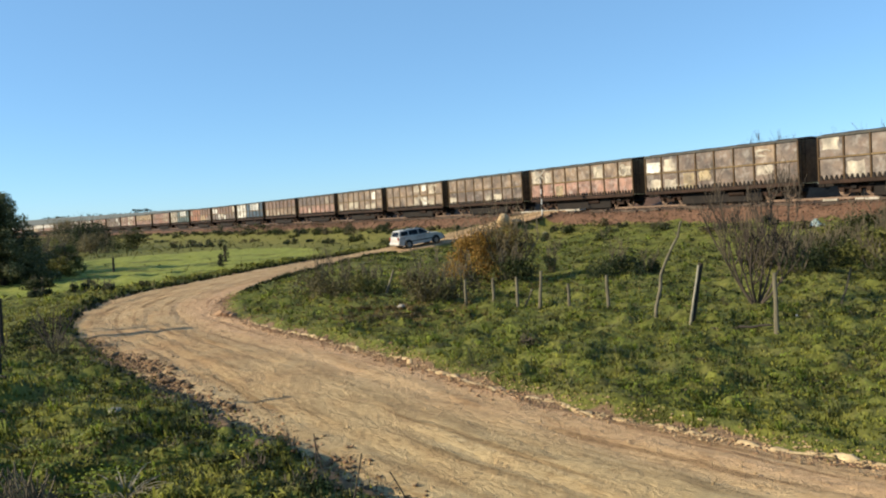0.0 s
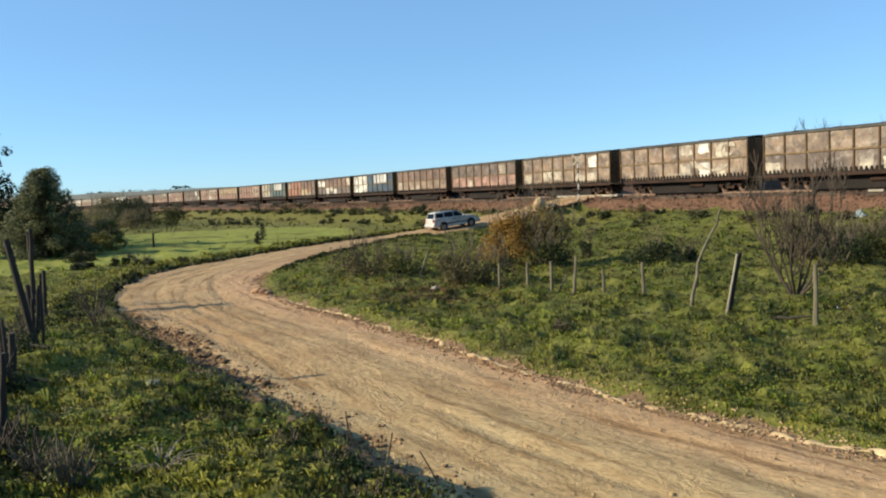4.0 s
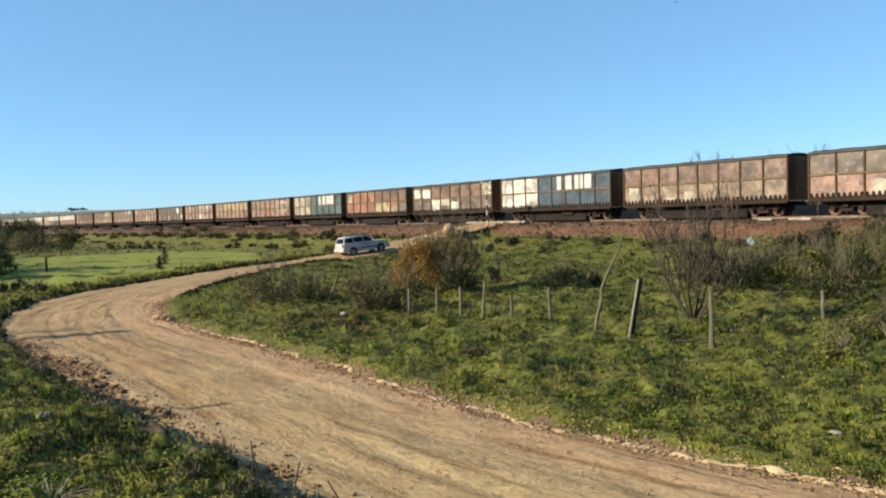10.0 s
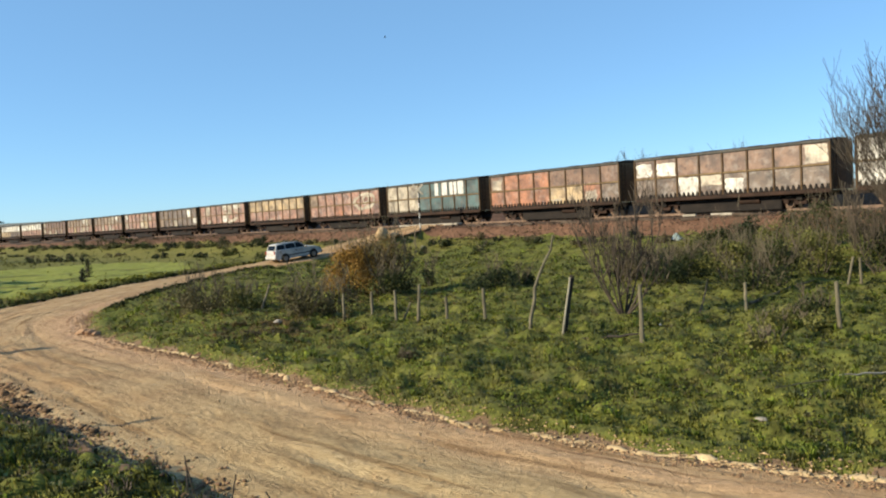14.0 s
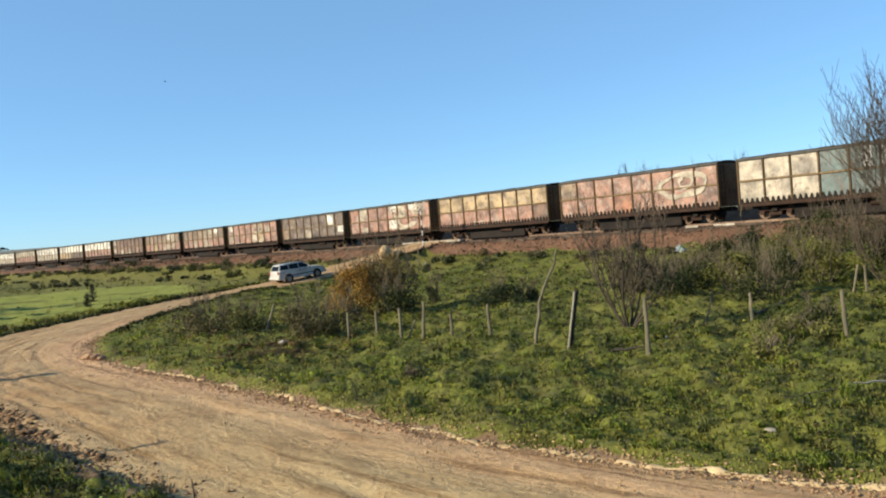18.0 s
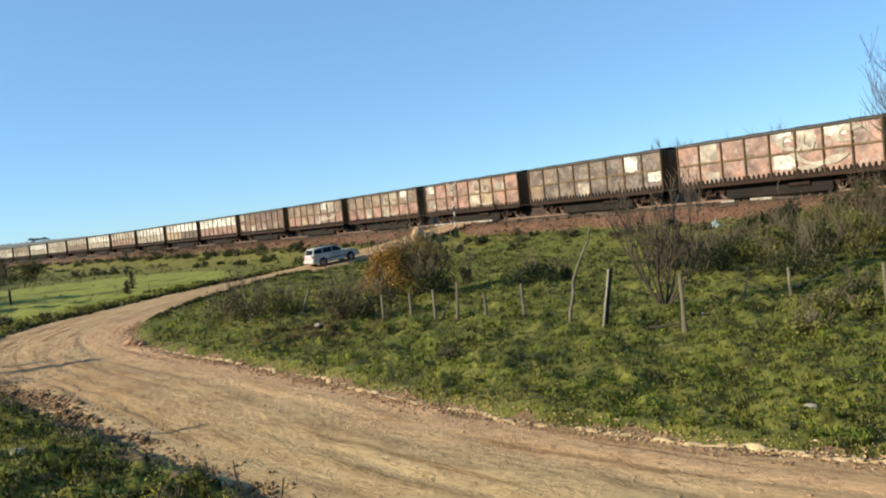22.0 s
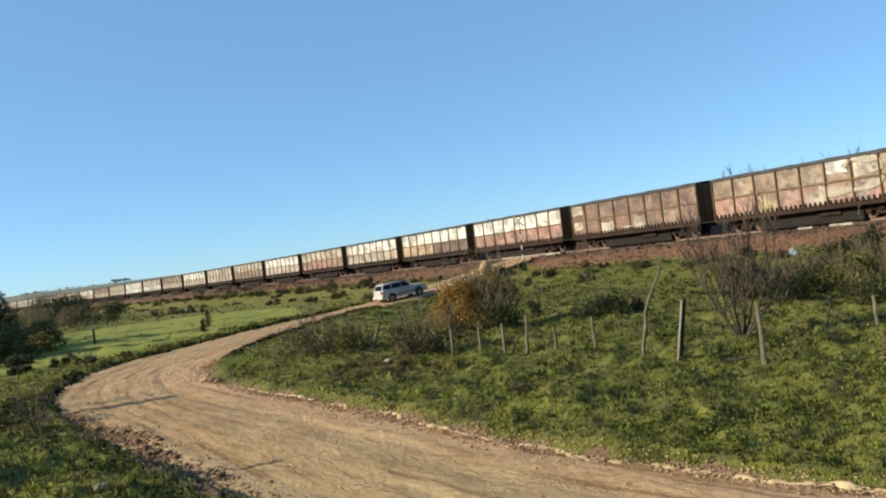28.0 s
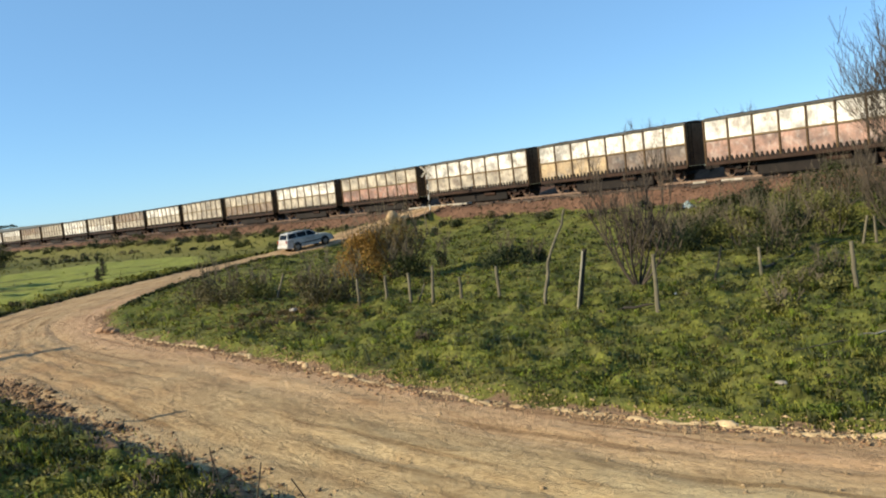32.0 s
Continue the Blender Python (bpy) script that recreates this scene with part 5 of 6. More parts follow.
def build_grass(name, label, seed, count, r0, r1, a0, a1, tall, wide, blades, mat, clump=0.7, grow_far=0.012, spread=0.22):
    rng = np.random.RandomState(seed)
    x, y, r = scatter(seed, count, r0, r1, a0, a1)
    z, dr, dt, side = land(x, y, True)
    ok = (dr > np.where((side > 0) & (y < 18), 0.92, np.where(side > 0, 0.12, 0.34)) + 0.3 * rng.uniform(0, 1, count) ** 2) & (dt > 5.8 + rng.uniform(-1, 1.5, count))
    ok &= (waves(x, y, 2.3, 51) + 0.8 * waves(x, y, 0.9, 52) + rng.uniform(-1, 1, count) * (1 - clump)) > -1.0
    ok &= ~((np.hypot((x + 27) * 1.15, (y - 64) * 0.72) < 18.5) & (dr > 2.5) & (rng.uniform(0, 1, count) < 0.93))
    x, y, z, r = x[ok], y[ok], z[ok], r[ok]
    n = len(x)
    hump = 0.75 + 0.4 * waves(x, y, 3.1, 53) + 0.25 * waves(x, y, 1.0, 54)
    k = (1 + grow_far * np.maximum(r - 12, 0)) * np.clip(hump, 0.35, 1.6)
    a = rng.uniform(0, 6.283, (n, blades))
    lean = rng.uniform(0.6, 1.0, (n, blades))
    h = tall * k[:, None] * rng.uniform(0.55, 1.25, (n, blades))
    w = wide * (1 + grow_far * 2.5 * np.maximum(r - 12, 0))[:, None] * rng.uniform(0.7, 1.3, (n, blades))
    bx = x[:, None] + rng.normal(0, spread, (n, blades)) * k[:, None]
    by = y[:, None] + rng.normal(0, spread, (n, blades)) * k[:, None]
    tx, ty = bx + np.cos(a) * lean * h * 0.8, by + np.sin(a) * lean * h * 0.8
    tz = z[:, None] + h * np.sqrt(np.maximum(1 - lean ** 2 * 0.6, 0.1))
    px, py = -np.sin(a) * w / 2, np.cos(a) * w / 2
    bz = np.broadcast_to(z[:, None] - 0.03, bx.shape)
    v = np.stack([np.stack([bx - px, by - py, bz], -1), np.stack([bx + px, by + py, bz], -1), np.stack([tx, ty, tz], -1)], 2)
    up = np.stack([np.cos(a) * 0.35, np.sin(a) * 0.35, np.zeros_like(a)], -1) + slope(x, y)[:, None]
    up /= np.linalg.norm(up, axis=-1)[..., None]
    ob = quick_ob(name, v.reshape(-1, 3), np.arange(n * blades * 3), 3, mat, np.repeat(up[:, :, None], 3, 2).reshape(-1, 3))
    return tagged(ob, label, "grass", kind="stuff")


def build_tufts(name, label, seed, count, r0, r1, a0, a1, tall, reach, blades, wide, mat, bald=-0.35, rounded=0.35, spots=None, soft=0.7):
    """Tussocks: sheaves of arching blades, each sheaf rounded like a small dome."""
    rng = np.random.RandomState(seed)
    if spots is None:
        x, y, r = scatter(seed, count, r0, r1, a0, a1)
    else:
        x, y, r = *spots, np.hypot(*spots)
    z, dr, dt, side = land(x, y, True)
    ok = (dr > np.where(side > 0, np.where(y < 18, 0.8, 0.12), 0.42) + 0.25 * rng.uniform(0, 1, count) ** 2) & (dt > 6.0 + rng.uniform(-1, 1.5, count)) | (spots is not None)
    ok &= waves(x, y, 3.6, 81) + 0.8 * waves(x, y, 1.2, 82) + rng.uniform(-soft, soft, count) > bald
    ok &= ~((np.hypot((x + 27) * 1.15, (y - 64) * 0.72) < 18.5) & (dr > 2.5) & (rng.uniform(0, 1, count) < 0.95))
    x, y, z, r = x[ok], y[ok], z[ok], r[ok]
    n = len(x)
    k = (1 + 0.016 * np.maximum(r - 12, 0)) * rng.uniform(0.45, 1.25, n) * (0.85 + 0.35 * waves(x, y, 4.3, 83))
    a = rng.uniform(0, 6.283, (n, blades))
    out = reach * k[:, None] * rng.uniform(0.25, 1.0, (n, blades))
    h = tall * k[:, None] * rng.uniform(0.55, 1.15, (n, blades))
    w = wide * (1 + 0.035 * np.maximum(r - 12, 0))[:, None] * rng.uniform(0.7, 1.3, (n, blades)) / 2
    ca, sa = np.cos(a), np.sin(a)
    verts = []
    for f, g, q in ((0.18, -0.1, 0.8), (0.62, 0.8, 1.0), (1.0, 0.72, 0.12)):
        cx, cy, cz = x[:, None] + ca * out * f, y[:, None] + sa * out * f, z[:, None] + h * g
        verts += [np.stack([cx - sa * w * q, cy + ca * w * q, cz], -1), np.stack([cx + sa * w * q, cy - ca * w * q, cz], -1)]
    v = np.stack(verts, 2).reshape(-1, 3)
    loops = (np.array([0, 1, 3, 2, 2, 3, 5, 4])[None] + 6 * np.arange(n * blades)[:, None]).ravel()
    dome = np.stack([ca, sa, np.zeros_like(ca)], -1) * rounded + slope(x, y)[:, None] + rng.normal(size=(n, blades, 3)) * 0.08
    dome /= np.linalg.norm(dome, axis=-1)[..., None]
    ob = quick_ob(name, v, loops, 4, mat, np.repeat(dome[:, :, None], 6, 2).reshape(-1, 3))
    return tagged(ob, label, "grass", kind="stuff")


def verge(seed, count, a, b, inner, lo, hi):
    """Spots beside the road between two lengths of it, lo to hi metres off its edge."""
    rng = np.random.RandomState(seed)
    i = rng.randint(np.searchsorted(ROAD_L, a), np.searchsorted(ROAD_L, b), count)
    off = (ROAD_C[i, 3] + rng.uniform(lo, hi, count)) * (-1 if inner else 1)
    return ROAD_C[i, 0] - ROAD_T[i, 1] * off + rng.uniform(-0.15, 0.15, count), ROAD_C[i, 1] + ROAD_T[i, 0] * off + rng.uniform(-0.15, 0.15, count)


def road_at(x, y):
    return ROAD_L[np.argmin(np.hypot(ROAD_C[:, 0] - x, ROAD_C[:, 1] - y))]


L0, L1, L2, L3 = road_at(11.5, -0.6), road_at(2.6, 7.4), road_at(-4.9, 18.4), road_at(-11.7, 32)
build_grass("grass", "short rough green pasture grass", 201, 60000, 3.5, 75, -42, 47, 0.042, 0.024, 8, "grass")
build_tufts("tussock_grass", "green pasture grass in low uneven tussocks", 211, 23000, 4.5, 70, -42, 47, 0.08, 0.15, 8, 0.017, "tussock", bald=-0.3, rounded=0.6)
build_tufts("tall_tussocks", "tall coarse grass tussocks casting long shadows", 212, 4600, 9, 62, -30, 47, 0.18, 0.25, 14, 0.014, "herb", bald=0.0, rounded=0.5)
build_tufts("grey_weeds", "dull grey-green weeds among the pasture grass", 213, 2600, 8, 60, -42, 47, 0.17, 0.17, 10, 0.016, "weedgrey", bald=0.2, rounded=0.5)
# Weeds on the lip; their dark colour also carries the bank's shade.
build_tufts("lip_weeds", "overhanging weeds, coloured dark for the shade along the bank's edge", 214, 2200, 0, 0, 0, 0, 0.10, 0.15, 12, 0.012, "leafmid", bald=-0.4, rounded=0.5, spots=verge(214, 2200, L1 - 4, L2 + 12, False, 0.8, 1.8))
# Patches of dark weeds laid in place of shadow bands on the pasture.
build_tufts("dark_mats", "low weeds coloured dark for the pasture's shadow bands", 220, 10000, 17, 58, -14, 46, 0.12, 0.13, 7, 0.013, "leafmid", bald=0.45, rounded=0.5, soft=0.12)
bank_s, bank_side = np.random.RandomState(221).uniform(-10, 150, 1500), np.random.RandomState(222).uniform(3.2, 7.0, 1500)
build_tufts("bank_weeds", "dry olive weeds over the railway bank", 221, 1500, 0, 0, 0, 0, 0.12, 0.13, 7, 0.012, "leafgrey", bald=0.1, rounded=0.5, spots=rail(bank_s, bank_side)[:2])
build_tufts("far_rough_grass", "rough olive grass below the railway line", 218, 6000, 55, 170, -38, 14, 0.13, 0.16, 6, 0.014, "leafolive", bald=-0.1, rounded=0.5)
brown_rng = np.random.RandomState(223)
build_tufts("withered_weeds", "flattened brown withered weeds round a pale stone", 223, 900, 0, 0, 0, 0, 0.08, 0.16, 8, 0.016, "leafbrown", bald=-0.5, rounded=0.4, spots=(brown_rng.normal(-1.5, 1.0, 900), brown_rng.normal(24.0, 1.2, 900)))
build_tufts("brown_weeds", "brown withered weeds between the bushes and the road", 224, 1800, 0, 0, 0, 0, 0.10, 0.16, 7, 0.016, "leafbrown", bald=0.1, rounded=0.4, spots=(brown_rng.normal(-0.5, 3.2, 1800), brown_rng.normal(30.0, 4.0, 1800)))
# Rough grass whose dark colour stands for the shadow line beside the road.
build_tufts("verge_weeds", "rough verge grass, coloured dark for the shadow at the road edge", 216, 900, 0, 0, 0, 0, 0.13, 0.15, 9, 0.014, "leafmid", bald=-0.3, rounded=0.5, spots=verge(216, 900, L2 + 8, L3 + 42, False, 0.0, 0.4))
build_tufts("verge_grass", "rough green grass on the road's outer verge", 219, 2600, 0, 0, 0, 0, 0.15, 0.18, 8, 0.014, "tussock", bald=-0.3, rounded=0.5, spots=verge(219, 2600, L2 + 8, L3 + 42, False, 0.2, 3.0))
build_tufts("far_inner_verge", "dark rough grass along the pasture side of the road", 217, 1200, 0, 0, 0, 0, 0.14, 0.15, 8, 0.016, "leafmid", bald=-0.4, rounded=0.5, spots=verge(217, 1200, L3 + 2, L3 + 30, True, 0.1, 0.9))
build_tufts("lip_straw", "dead grey weeds along the bank's broken edge", 215, 420, 0, 0, 0, 0, 0.10, 0.12, 9, 0.008, "weedgrey", bald=-0.3, rounded=0.5, spots=verge(215, 420, L1 - 3, L2 + 4, False, 0.9, 2.0))
build_grass("dry_grass", "straw-coloured dry grass tufts", 203, 1500, 4, 60, -42, 47, 0.13, 0.010, 6, "straw", 0.1, spread=0.06)
build_grass("tall_weeds", "tall dark weeds on the near bank", 204, 500, 3.2, 9.5, -42, 10, 0.09, 0.014, 7, "herb", 0.7, spread=0.06)


def build_mounds(name, label, seed, count, r0, r1, a0, a1, size, leaves, leaf, mat, power=1.0, rise=(0.35, 0.75)):
    """Low cushions of leafy herbs; they lie thick or thin over the pasture."""
    rng = np.random.RandomState(seed)
    x, y, r = scatter(seed, count, r0, r1, a0, a1, power)
    z, dr, dt, side = land(x, y, True)
    ok = (dr > 0.6) & (dt > 6.0) & (waves(x, y, 4.5, 61) + 0.7 * waves(x, y, 1.4, 62) + rng.uniform(-0.7, 0.7, count) > -0.2)
    ok &= ~((np.hypot((x + 27) * 1.15, (y - 64) * 0.72) < 18.5) & (dr > 2.5) & (rng.uniform(0, 1, count) < 0.95))
    x, y, z, r = x[ok], y[ok], z[ok], r[ok]
    n = len(x)
    rad = size * rng.uniform(0.35, 1.0, n) ** 1.5 * (1 + 0.012 * np.maximum(r - 12, 0)) * 1.2
    d = rng.normal(size=(n, leaves, 3))
    d /= np.linalg.norm(d, axis=2)[..., None]
    d[..., 2] = np.abs(d[..., 2])
    flat = rng.uniform(*rise, n)
    c = np.stack([x, y, z], 1)[:, None] + d * rad[:, None, None] * rng.uniform(0.55, 1.1, (n, leaves, 1)) * np.stack([np.ones(n), np.ones(n), flat], 1)[:, None]
    nrm = d + rng.normal(size=d.shape) * 0.6 + np.array([0, 0, 0.4])
    nrm /= np.linalg.norm(nrm, axis=2)[..., None]
    u = np.cross(nrm, rng.normal(size=d.shape))
    u /= np.linalg.norm(u, axis=2)[..., None]
    v = np.cross(nrm, u)
    s = (leaf * (1 + 0.02 * np.maximum(r - 10, 0)))[:, None, None] * rng.uniform(0.5, 1.4, (n, leaves, 1))
    quad = np.stack([c - u * s, c - v * s * 0.6, c + u * s, c + v * s * 0.6], 2)
    up = d * 0.5 + np.array([0, 0, 0.9]) + rng.normal(size=d.shape) * 0.1
    up /= np.linalg.norm(up, axis=-1)[..., None]
    ob = quick_ob(name, quad.reshape(-1, 3), np.arange(n * leaves * 4), 4, mat, np.repeat(up[:, :, None], 4, 2).reshape(-1, 3))
    return tagged(ob, label, "weeds", kind="stuff")


build_mounds("herb_cushions", "cushions of leafy green herbs in the pasture", 205, 2600, 4.5, 70, -42, 47, 0.36, 46, 0.019, "herb", 1.0, (0.25, 0.55))
build_mounds("dark_cushions", "darker cushions of coarse weeds in the pasture", 206, 1500, 5, 125, -42, 47, 0.36, 40, 0.024, "leafmid", 1.0, (0.25, 0.5))
build_mounds("dark_patches", "dark coarse weeds in patches below the railway bank", 209, 1300, 27, 66, -8, 45, 0.45, 50, 0.026, "leafmid", 1.0, (0.2, 0.45))
build_mounds("brown_cushions", "brownish withered weeds in the pasture", 207, 1500, 6, 70, -42, 47, 0.30, 30, 0.024, "leafgrey")


# ---- clods and stones ----
def build_clods(name, label, seed, count, inner, a, b, spread, small, big, mat, bias=0.0):
    """Crumbled earth along the road's edge between two lengths of it."""
    rng = np.random.RandomState(seed)
    i = rng.randint(np.searchsorted(ROAD_L, a), np.searchsorted(ROAD_L, b), count)
    off = ROAD_C[i, 3] + bias + rng.normal(0, spread, count)
    sg = -1.0 if inner else 1.0
    x = ROAD_C[i, 0] - sg * ROAD_T[i, 1] * off + rng.uniform(-0.15, 0.15, count)
    y = ROAD_C[i, 1] + sg * ROAD_T[i, 0] * off + rng.uniform(-0.15, 0.15, count)
    r = small + (big - small) * rng.uniform(0, 1, count) ** 3
    z = np.maximum(land(x, y), ROAD_C[i, 2] + 0.02) + r * 0.3
    base = np.array([(1, 0, 0), (0, 1, 0), (-1, 0, 0), (0, -1, 0), (0, 0, 0.8), (0, 0, -0.6), (0.7, 0.7, 0.5), (-0.7, 0.7, 0.45), (-0.7, -0.7, 0.5), (0.7, -0.7, 0.4)], float)
    tri = np.array([(0, 1, 6), (1, 4, 6), (4, 0, 6), (1, 2, 7), (2, 4, 7), (4, 1, 7), (2, 3, 8), (3, 4, 8), (4, 2, 8), (3, 0, 9), (0, 4, 9), (4, 3, 9), (1, 0, 5), (2, 1, 5), (3, 2, 5), (0, 3, 5)])
    th = rng.uniform(0, 6.283, count)
    v = base[None] * r[:, None, None] * rng.uniform(0.65, 1.25, (count, 10, 1)) * np.array([1.2, 0.9, 0.8])
    c, s = np.cos(th)[:, None], np.sin(th)[:, None]
    v = np.stack([v[..., 0] * c - v[..., 1] * s, v[..., 0] * s + v[..., 1] * c, v[..., 2]], -1) + np.stack([x, y, z], 1)[:, None]
    ob = quick_ob(name, v.reshape(-1, 3), (tri[None] + 10 * np.arange(count)[:, None, None]).ravel(), 3, mat)
    return tagged(ob, label, "earth clods", kind="stuff")


build_clods("pale_clods", "pale dry crumbled earth along the road's edge", 301, 4600, True, L0, L2, 0.15, 0.006, 0.030, "clod", 0.2)
# Row of clods put in place of the ditch's shade along the ridge.
build_clods("edge_clods", "reddish clods laid as the ditch's shade line beside the scraped ridge", 307, 3200, True, L0, L2 + 5, 0.05, 0.008, 0.026, "redclod", -0.04)
build_clods("bend_clods", "crumbled earth on the inside of the bend", 302, 2600, True, L2 - 8, L3 + 3, 0.20, 0.006, 0.04, "redclod", 0.08)

build_clods("moist_clods", "dark crumbled earth along the near road edge", 303, 5600, False, L1 - 1, L2 + 7, 0.32, 0.006, 0.045, "darkclod", -0.02)


def build_berm():
    """The low broken ridge of scraped earth that a grader leaves on the far edge."""
    sel = np.nonzero((ROAD_L > L0 - 2) & (ROAD_L < L2 + 6))[0]
    L = np.arange(ROAD_L[sel[0]], ROAD_L[sel[-1]], 0.07)
    cx, cy, hw = (np.interp(L, ROAD_L, ROAD_C[:, k]) for k in (0, 1, 3))
    tx, ty = np.interp(L, ROAD_L, ROAD_T[:, 0]), np.interp(L, ROAD_L, ROAD_T[:, 1])
    size = np.clip(0.28 + 0.4 * waves(L, 0 * L, 2.3, 71) + 0.45 * waves(L, 0 * L, 0.5, 72), 0.0, 1.3) * (1 - 0.6 * ease(L2 - 6, L2 + 6, L))
    off = hw + 0.16 + 0.10 * waves(L, 0 * L, 3.0, 73) + 0.03 * waves(L, 0 * L, 0.6, 74)
    rows = []
    for u, h in ((-0.15, -0.04), (-0.08, 0.04), (-0.02, 0.07), (0.05, 0.05), (0.13, -0.04)):
        uu = u * (0.5 + 0.6 * size)
        x, y = cx + ty * (off + uu), cy - tx * (off + uu)
        rows.append(np.stack([x, y, np.maximum(land(x, y), 0.0) + np.where(h > 0, h * size, h) + 0.012 * waves(x, y, 0.25, 75)], 1))
    v = np.stack(rows, 1)
    n, m = len(L), 5
    i, j = np.meshgrid(np.arange(n - 1), np.arange(m - 1), indexing="ij")
    ob = quick_ob("grader_ridge", v.reshape(-1, 3), np.stack([i * m + j, i * m + j + 1, (i + 1) * m + j + 1, (i + 1) * m + j], -1).ravel(), 4, "berm")
    return tagged(ob, "broken ridge of pale scraped earth along the road", "earth ridge", kind="stuff")


build_berm()
build_clods("bank_rubble", "dark rubble fallen from the bank onto the road", 305, 2200, False, L2 - 9, L2 + 3, 0.22, 0.008, 0.04, "redclod", -0.35)
build_clods("bank_lumps", "large lumps of dark earth below the bank", 306, 70, False, L2 - 5, L2 + 3, 0.22, 0.04, 0.12, "darkclod", -0.3)
build_clods("road_gravel", "small loose stones scattered over the dirt road", 304, 2600, False, L0, L3, 1.6, 0.008, 0.03, "clod", -1.8)


def stone(name, label, x, y, r, seed, mat="stone", flat=0.6, category="stone", sink=0.3):
    rng = random.Random(seed)
    bm = bmesh.new()
    bmesh.ops.create_icosphere(bm, subdivisions=2, radius=r)
    for v in bm.verts:
        k = 1 + 0.28 * noise.noise(v.co / r * 1.3 + Vector((seed, 0, 0))) + rng.uniform(-0.05, 0.05)
        v.co = Vector((v.co.x * k * 1.25, v.co.y * k, v.co.z * k * flat))
    bm.verts.index_update()
    ob = mesh_ob(name, [v.co for v in bm.verts], [[v.index for v in f.verts] for f in bm.faces], mat)
    bm.free()
    ob.matrix_basis = pose(x, y, land1(x, y) + r * flat * (1 - sink), 0, 0, rng.uniform(0, 360))
    return tagged(ob, label, category)


stone("pale_stone", "pale stone half hidden in pasture grass", -1.4, 24.6, 0.12, 3, flat=0.55)
stone("white_stone", "small white stone in the grass by a post", 8.4, 19.0, 0.055, 5, "white")
stone("white_stone", "small white stone beside the railway bank", 8.3, 63.8, 0.18, 6, "stone")
stone("flat_stone", "flat grey stone on the near grass bank", -4.37, 10.15, 0.10, 7, flat=0.3, sink=0.0)
stone("pale_stone", "pale stone beside the road edge in grass", 6.0, 10.3, 0.075, 8, "stone", flat=0.4)
for i, (x, y, r) in enumerate(((-7.78, 27.2, 0.2), (-7.45, 26.9, 0.15), (-8.05, 27.5, 0.13), (-7.2, 26.6, 0.12))):
    stone("kerb_stone", "rough brown stone on the inside of the bend", x, y, r, 30 + i, "redclod", flat=0.7)
stone("earth_mound", "pointed mound of beige earth beside the crossing", 5.4, 69.0, 0.5, 12, "clod", 1.3, "earth mound")
stone("earth_mound", "low mound of beige earth beside the crossing", 6.6, 69.6, 0.45, 13, "clod", 0.5, "earth mound")


# ---- fence posts and timber ----
def post(label, x, y, h, r=0.055, lean=(0, 0), seed=0, mat="post", bend=0.0, power=1.0, name="fence_post", category="fence post", group="pasture fence"):
    rng = random.Random(seed)
    verts, faces = [], []
    n = 6
    pts = [Vector((lean[0] * (i / n) ** power + bend * math.sin(3.1 * i / n) + rng.uniform(-1, 1) * r * 0.15, lean[1] * (i / n) + rng.uniform(-1, 1) * r * 0.15, -0.25 + (h + 0.25) * i / n)) for i in range(n + 1)]
    tube_ring(verts, faces, pts, [r * (1.08 - 0.22 * i / n + rng.uniform(-0.07, 0.07)) for i in range(n + 1)], 8)
    ob = mesh_ob(name, verts, faces, mat)
    ob.matrix_basis = pose(x, y, land1(x, y, 0.0), 0, 0, rng.uniform(-4, 4))
    return tagged(ob, label, category, group)


def crooked_trunk():
    """A slim trunk that leans, kinks and straightens again, with a few snapped-off stubs."""
    rng = random.Random(428)
    verts, faces, bend = [], [], ((0, -0.25, 0.0), (0.03, 0.0, 0.0), (0.07, 0.35, 0.02), (0.19, 0.80, 0.0), (0.22, 1.15, 0.03), (0.36, 1.50, 0.0), (0.52, 1.85, -0.03), (0.70, 2.12, 0.0), (0.74, 2.32, 0.02), (0.79, 2.5, 0.0))
    pts = [Vector((x, y, z)) for x, z, y in bend]
    tube_ring(verts, faces, pts, [0.058 - 0.0036 * i + rng.uniform(-0.006, 0.006) for i in range(len(pts))], 7)
    for k, d in ((3, (-0.10, 0.02, 0.10)), (5, (0.12, 0.0, 0.05)), (7, (-0.10, 0.03, 0.16)), (8, (0.05, 0.02, 0.16))):
        tube_ring(verts, faces, [pts[k], pts[k] + Vector(d) * 0.6, pts[k] + Vector(d)], [0.018, 0.013, 0.008], 5)
    ob = mesh_ob("crooked_trunk", verts, faces, "post")
    ob.matrix_basis = pose(5.32, 20.25, land1(5.32, 20.25, 0.0))
    return tagged(ob, "slim crooked bare tree trunk beside the fence", "tree trunk", "pasture fence")


for i, (x, y, h, lx) in enumerate(((0.62, 25.2, 0.85, 0.02), (1.45, 24.3, 0.9, 0.03), (2.18, 24.1, 0.95, 0.0), (2.78, 23.7, 1.06, 0.12), (3.55, 22.8, 0.66, 0.0), (4.48, 21.8, 0.97, -0.02), (11.95, 21.0, 0.82, -0.02))):
    post("weathered grey wooden fence post in the grass", x, y, h, 0.05, (lx, 0.02), 400 + i)
post("weathered grey fence post leaning well over", -2.33, 29.85, 0.9, 0.05, (0.42, 0.0), 420)
post("straight weathered pale fence post", 7.07, 16.97, 1.33, 0.055, (0.02, 0.0), 421)
post("tall weathered pale fence post in rough grass", 11.93, 16.86, 1.12, 0.055, (-0.06, 0.0), 422)
post("thick dark post leaning over", 5.80, 18.85, 1.40, 0.07, (0.31, 0.0), 423, "darkpost")
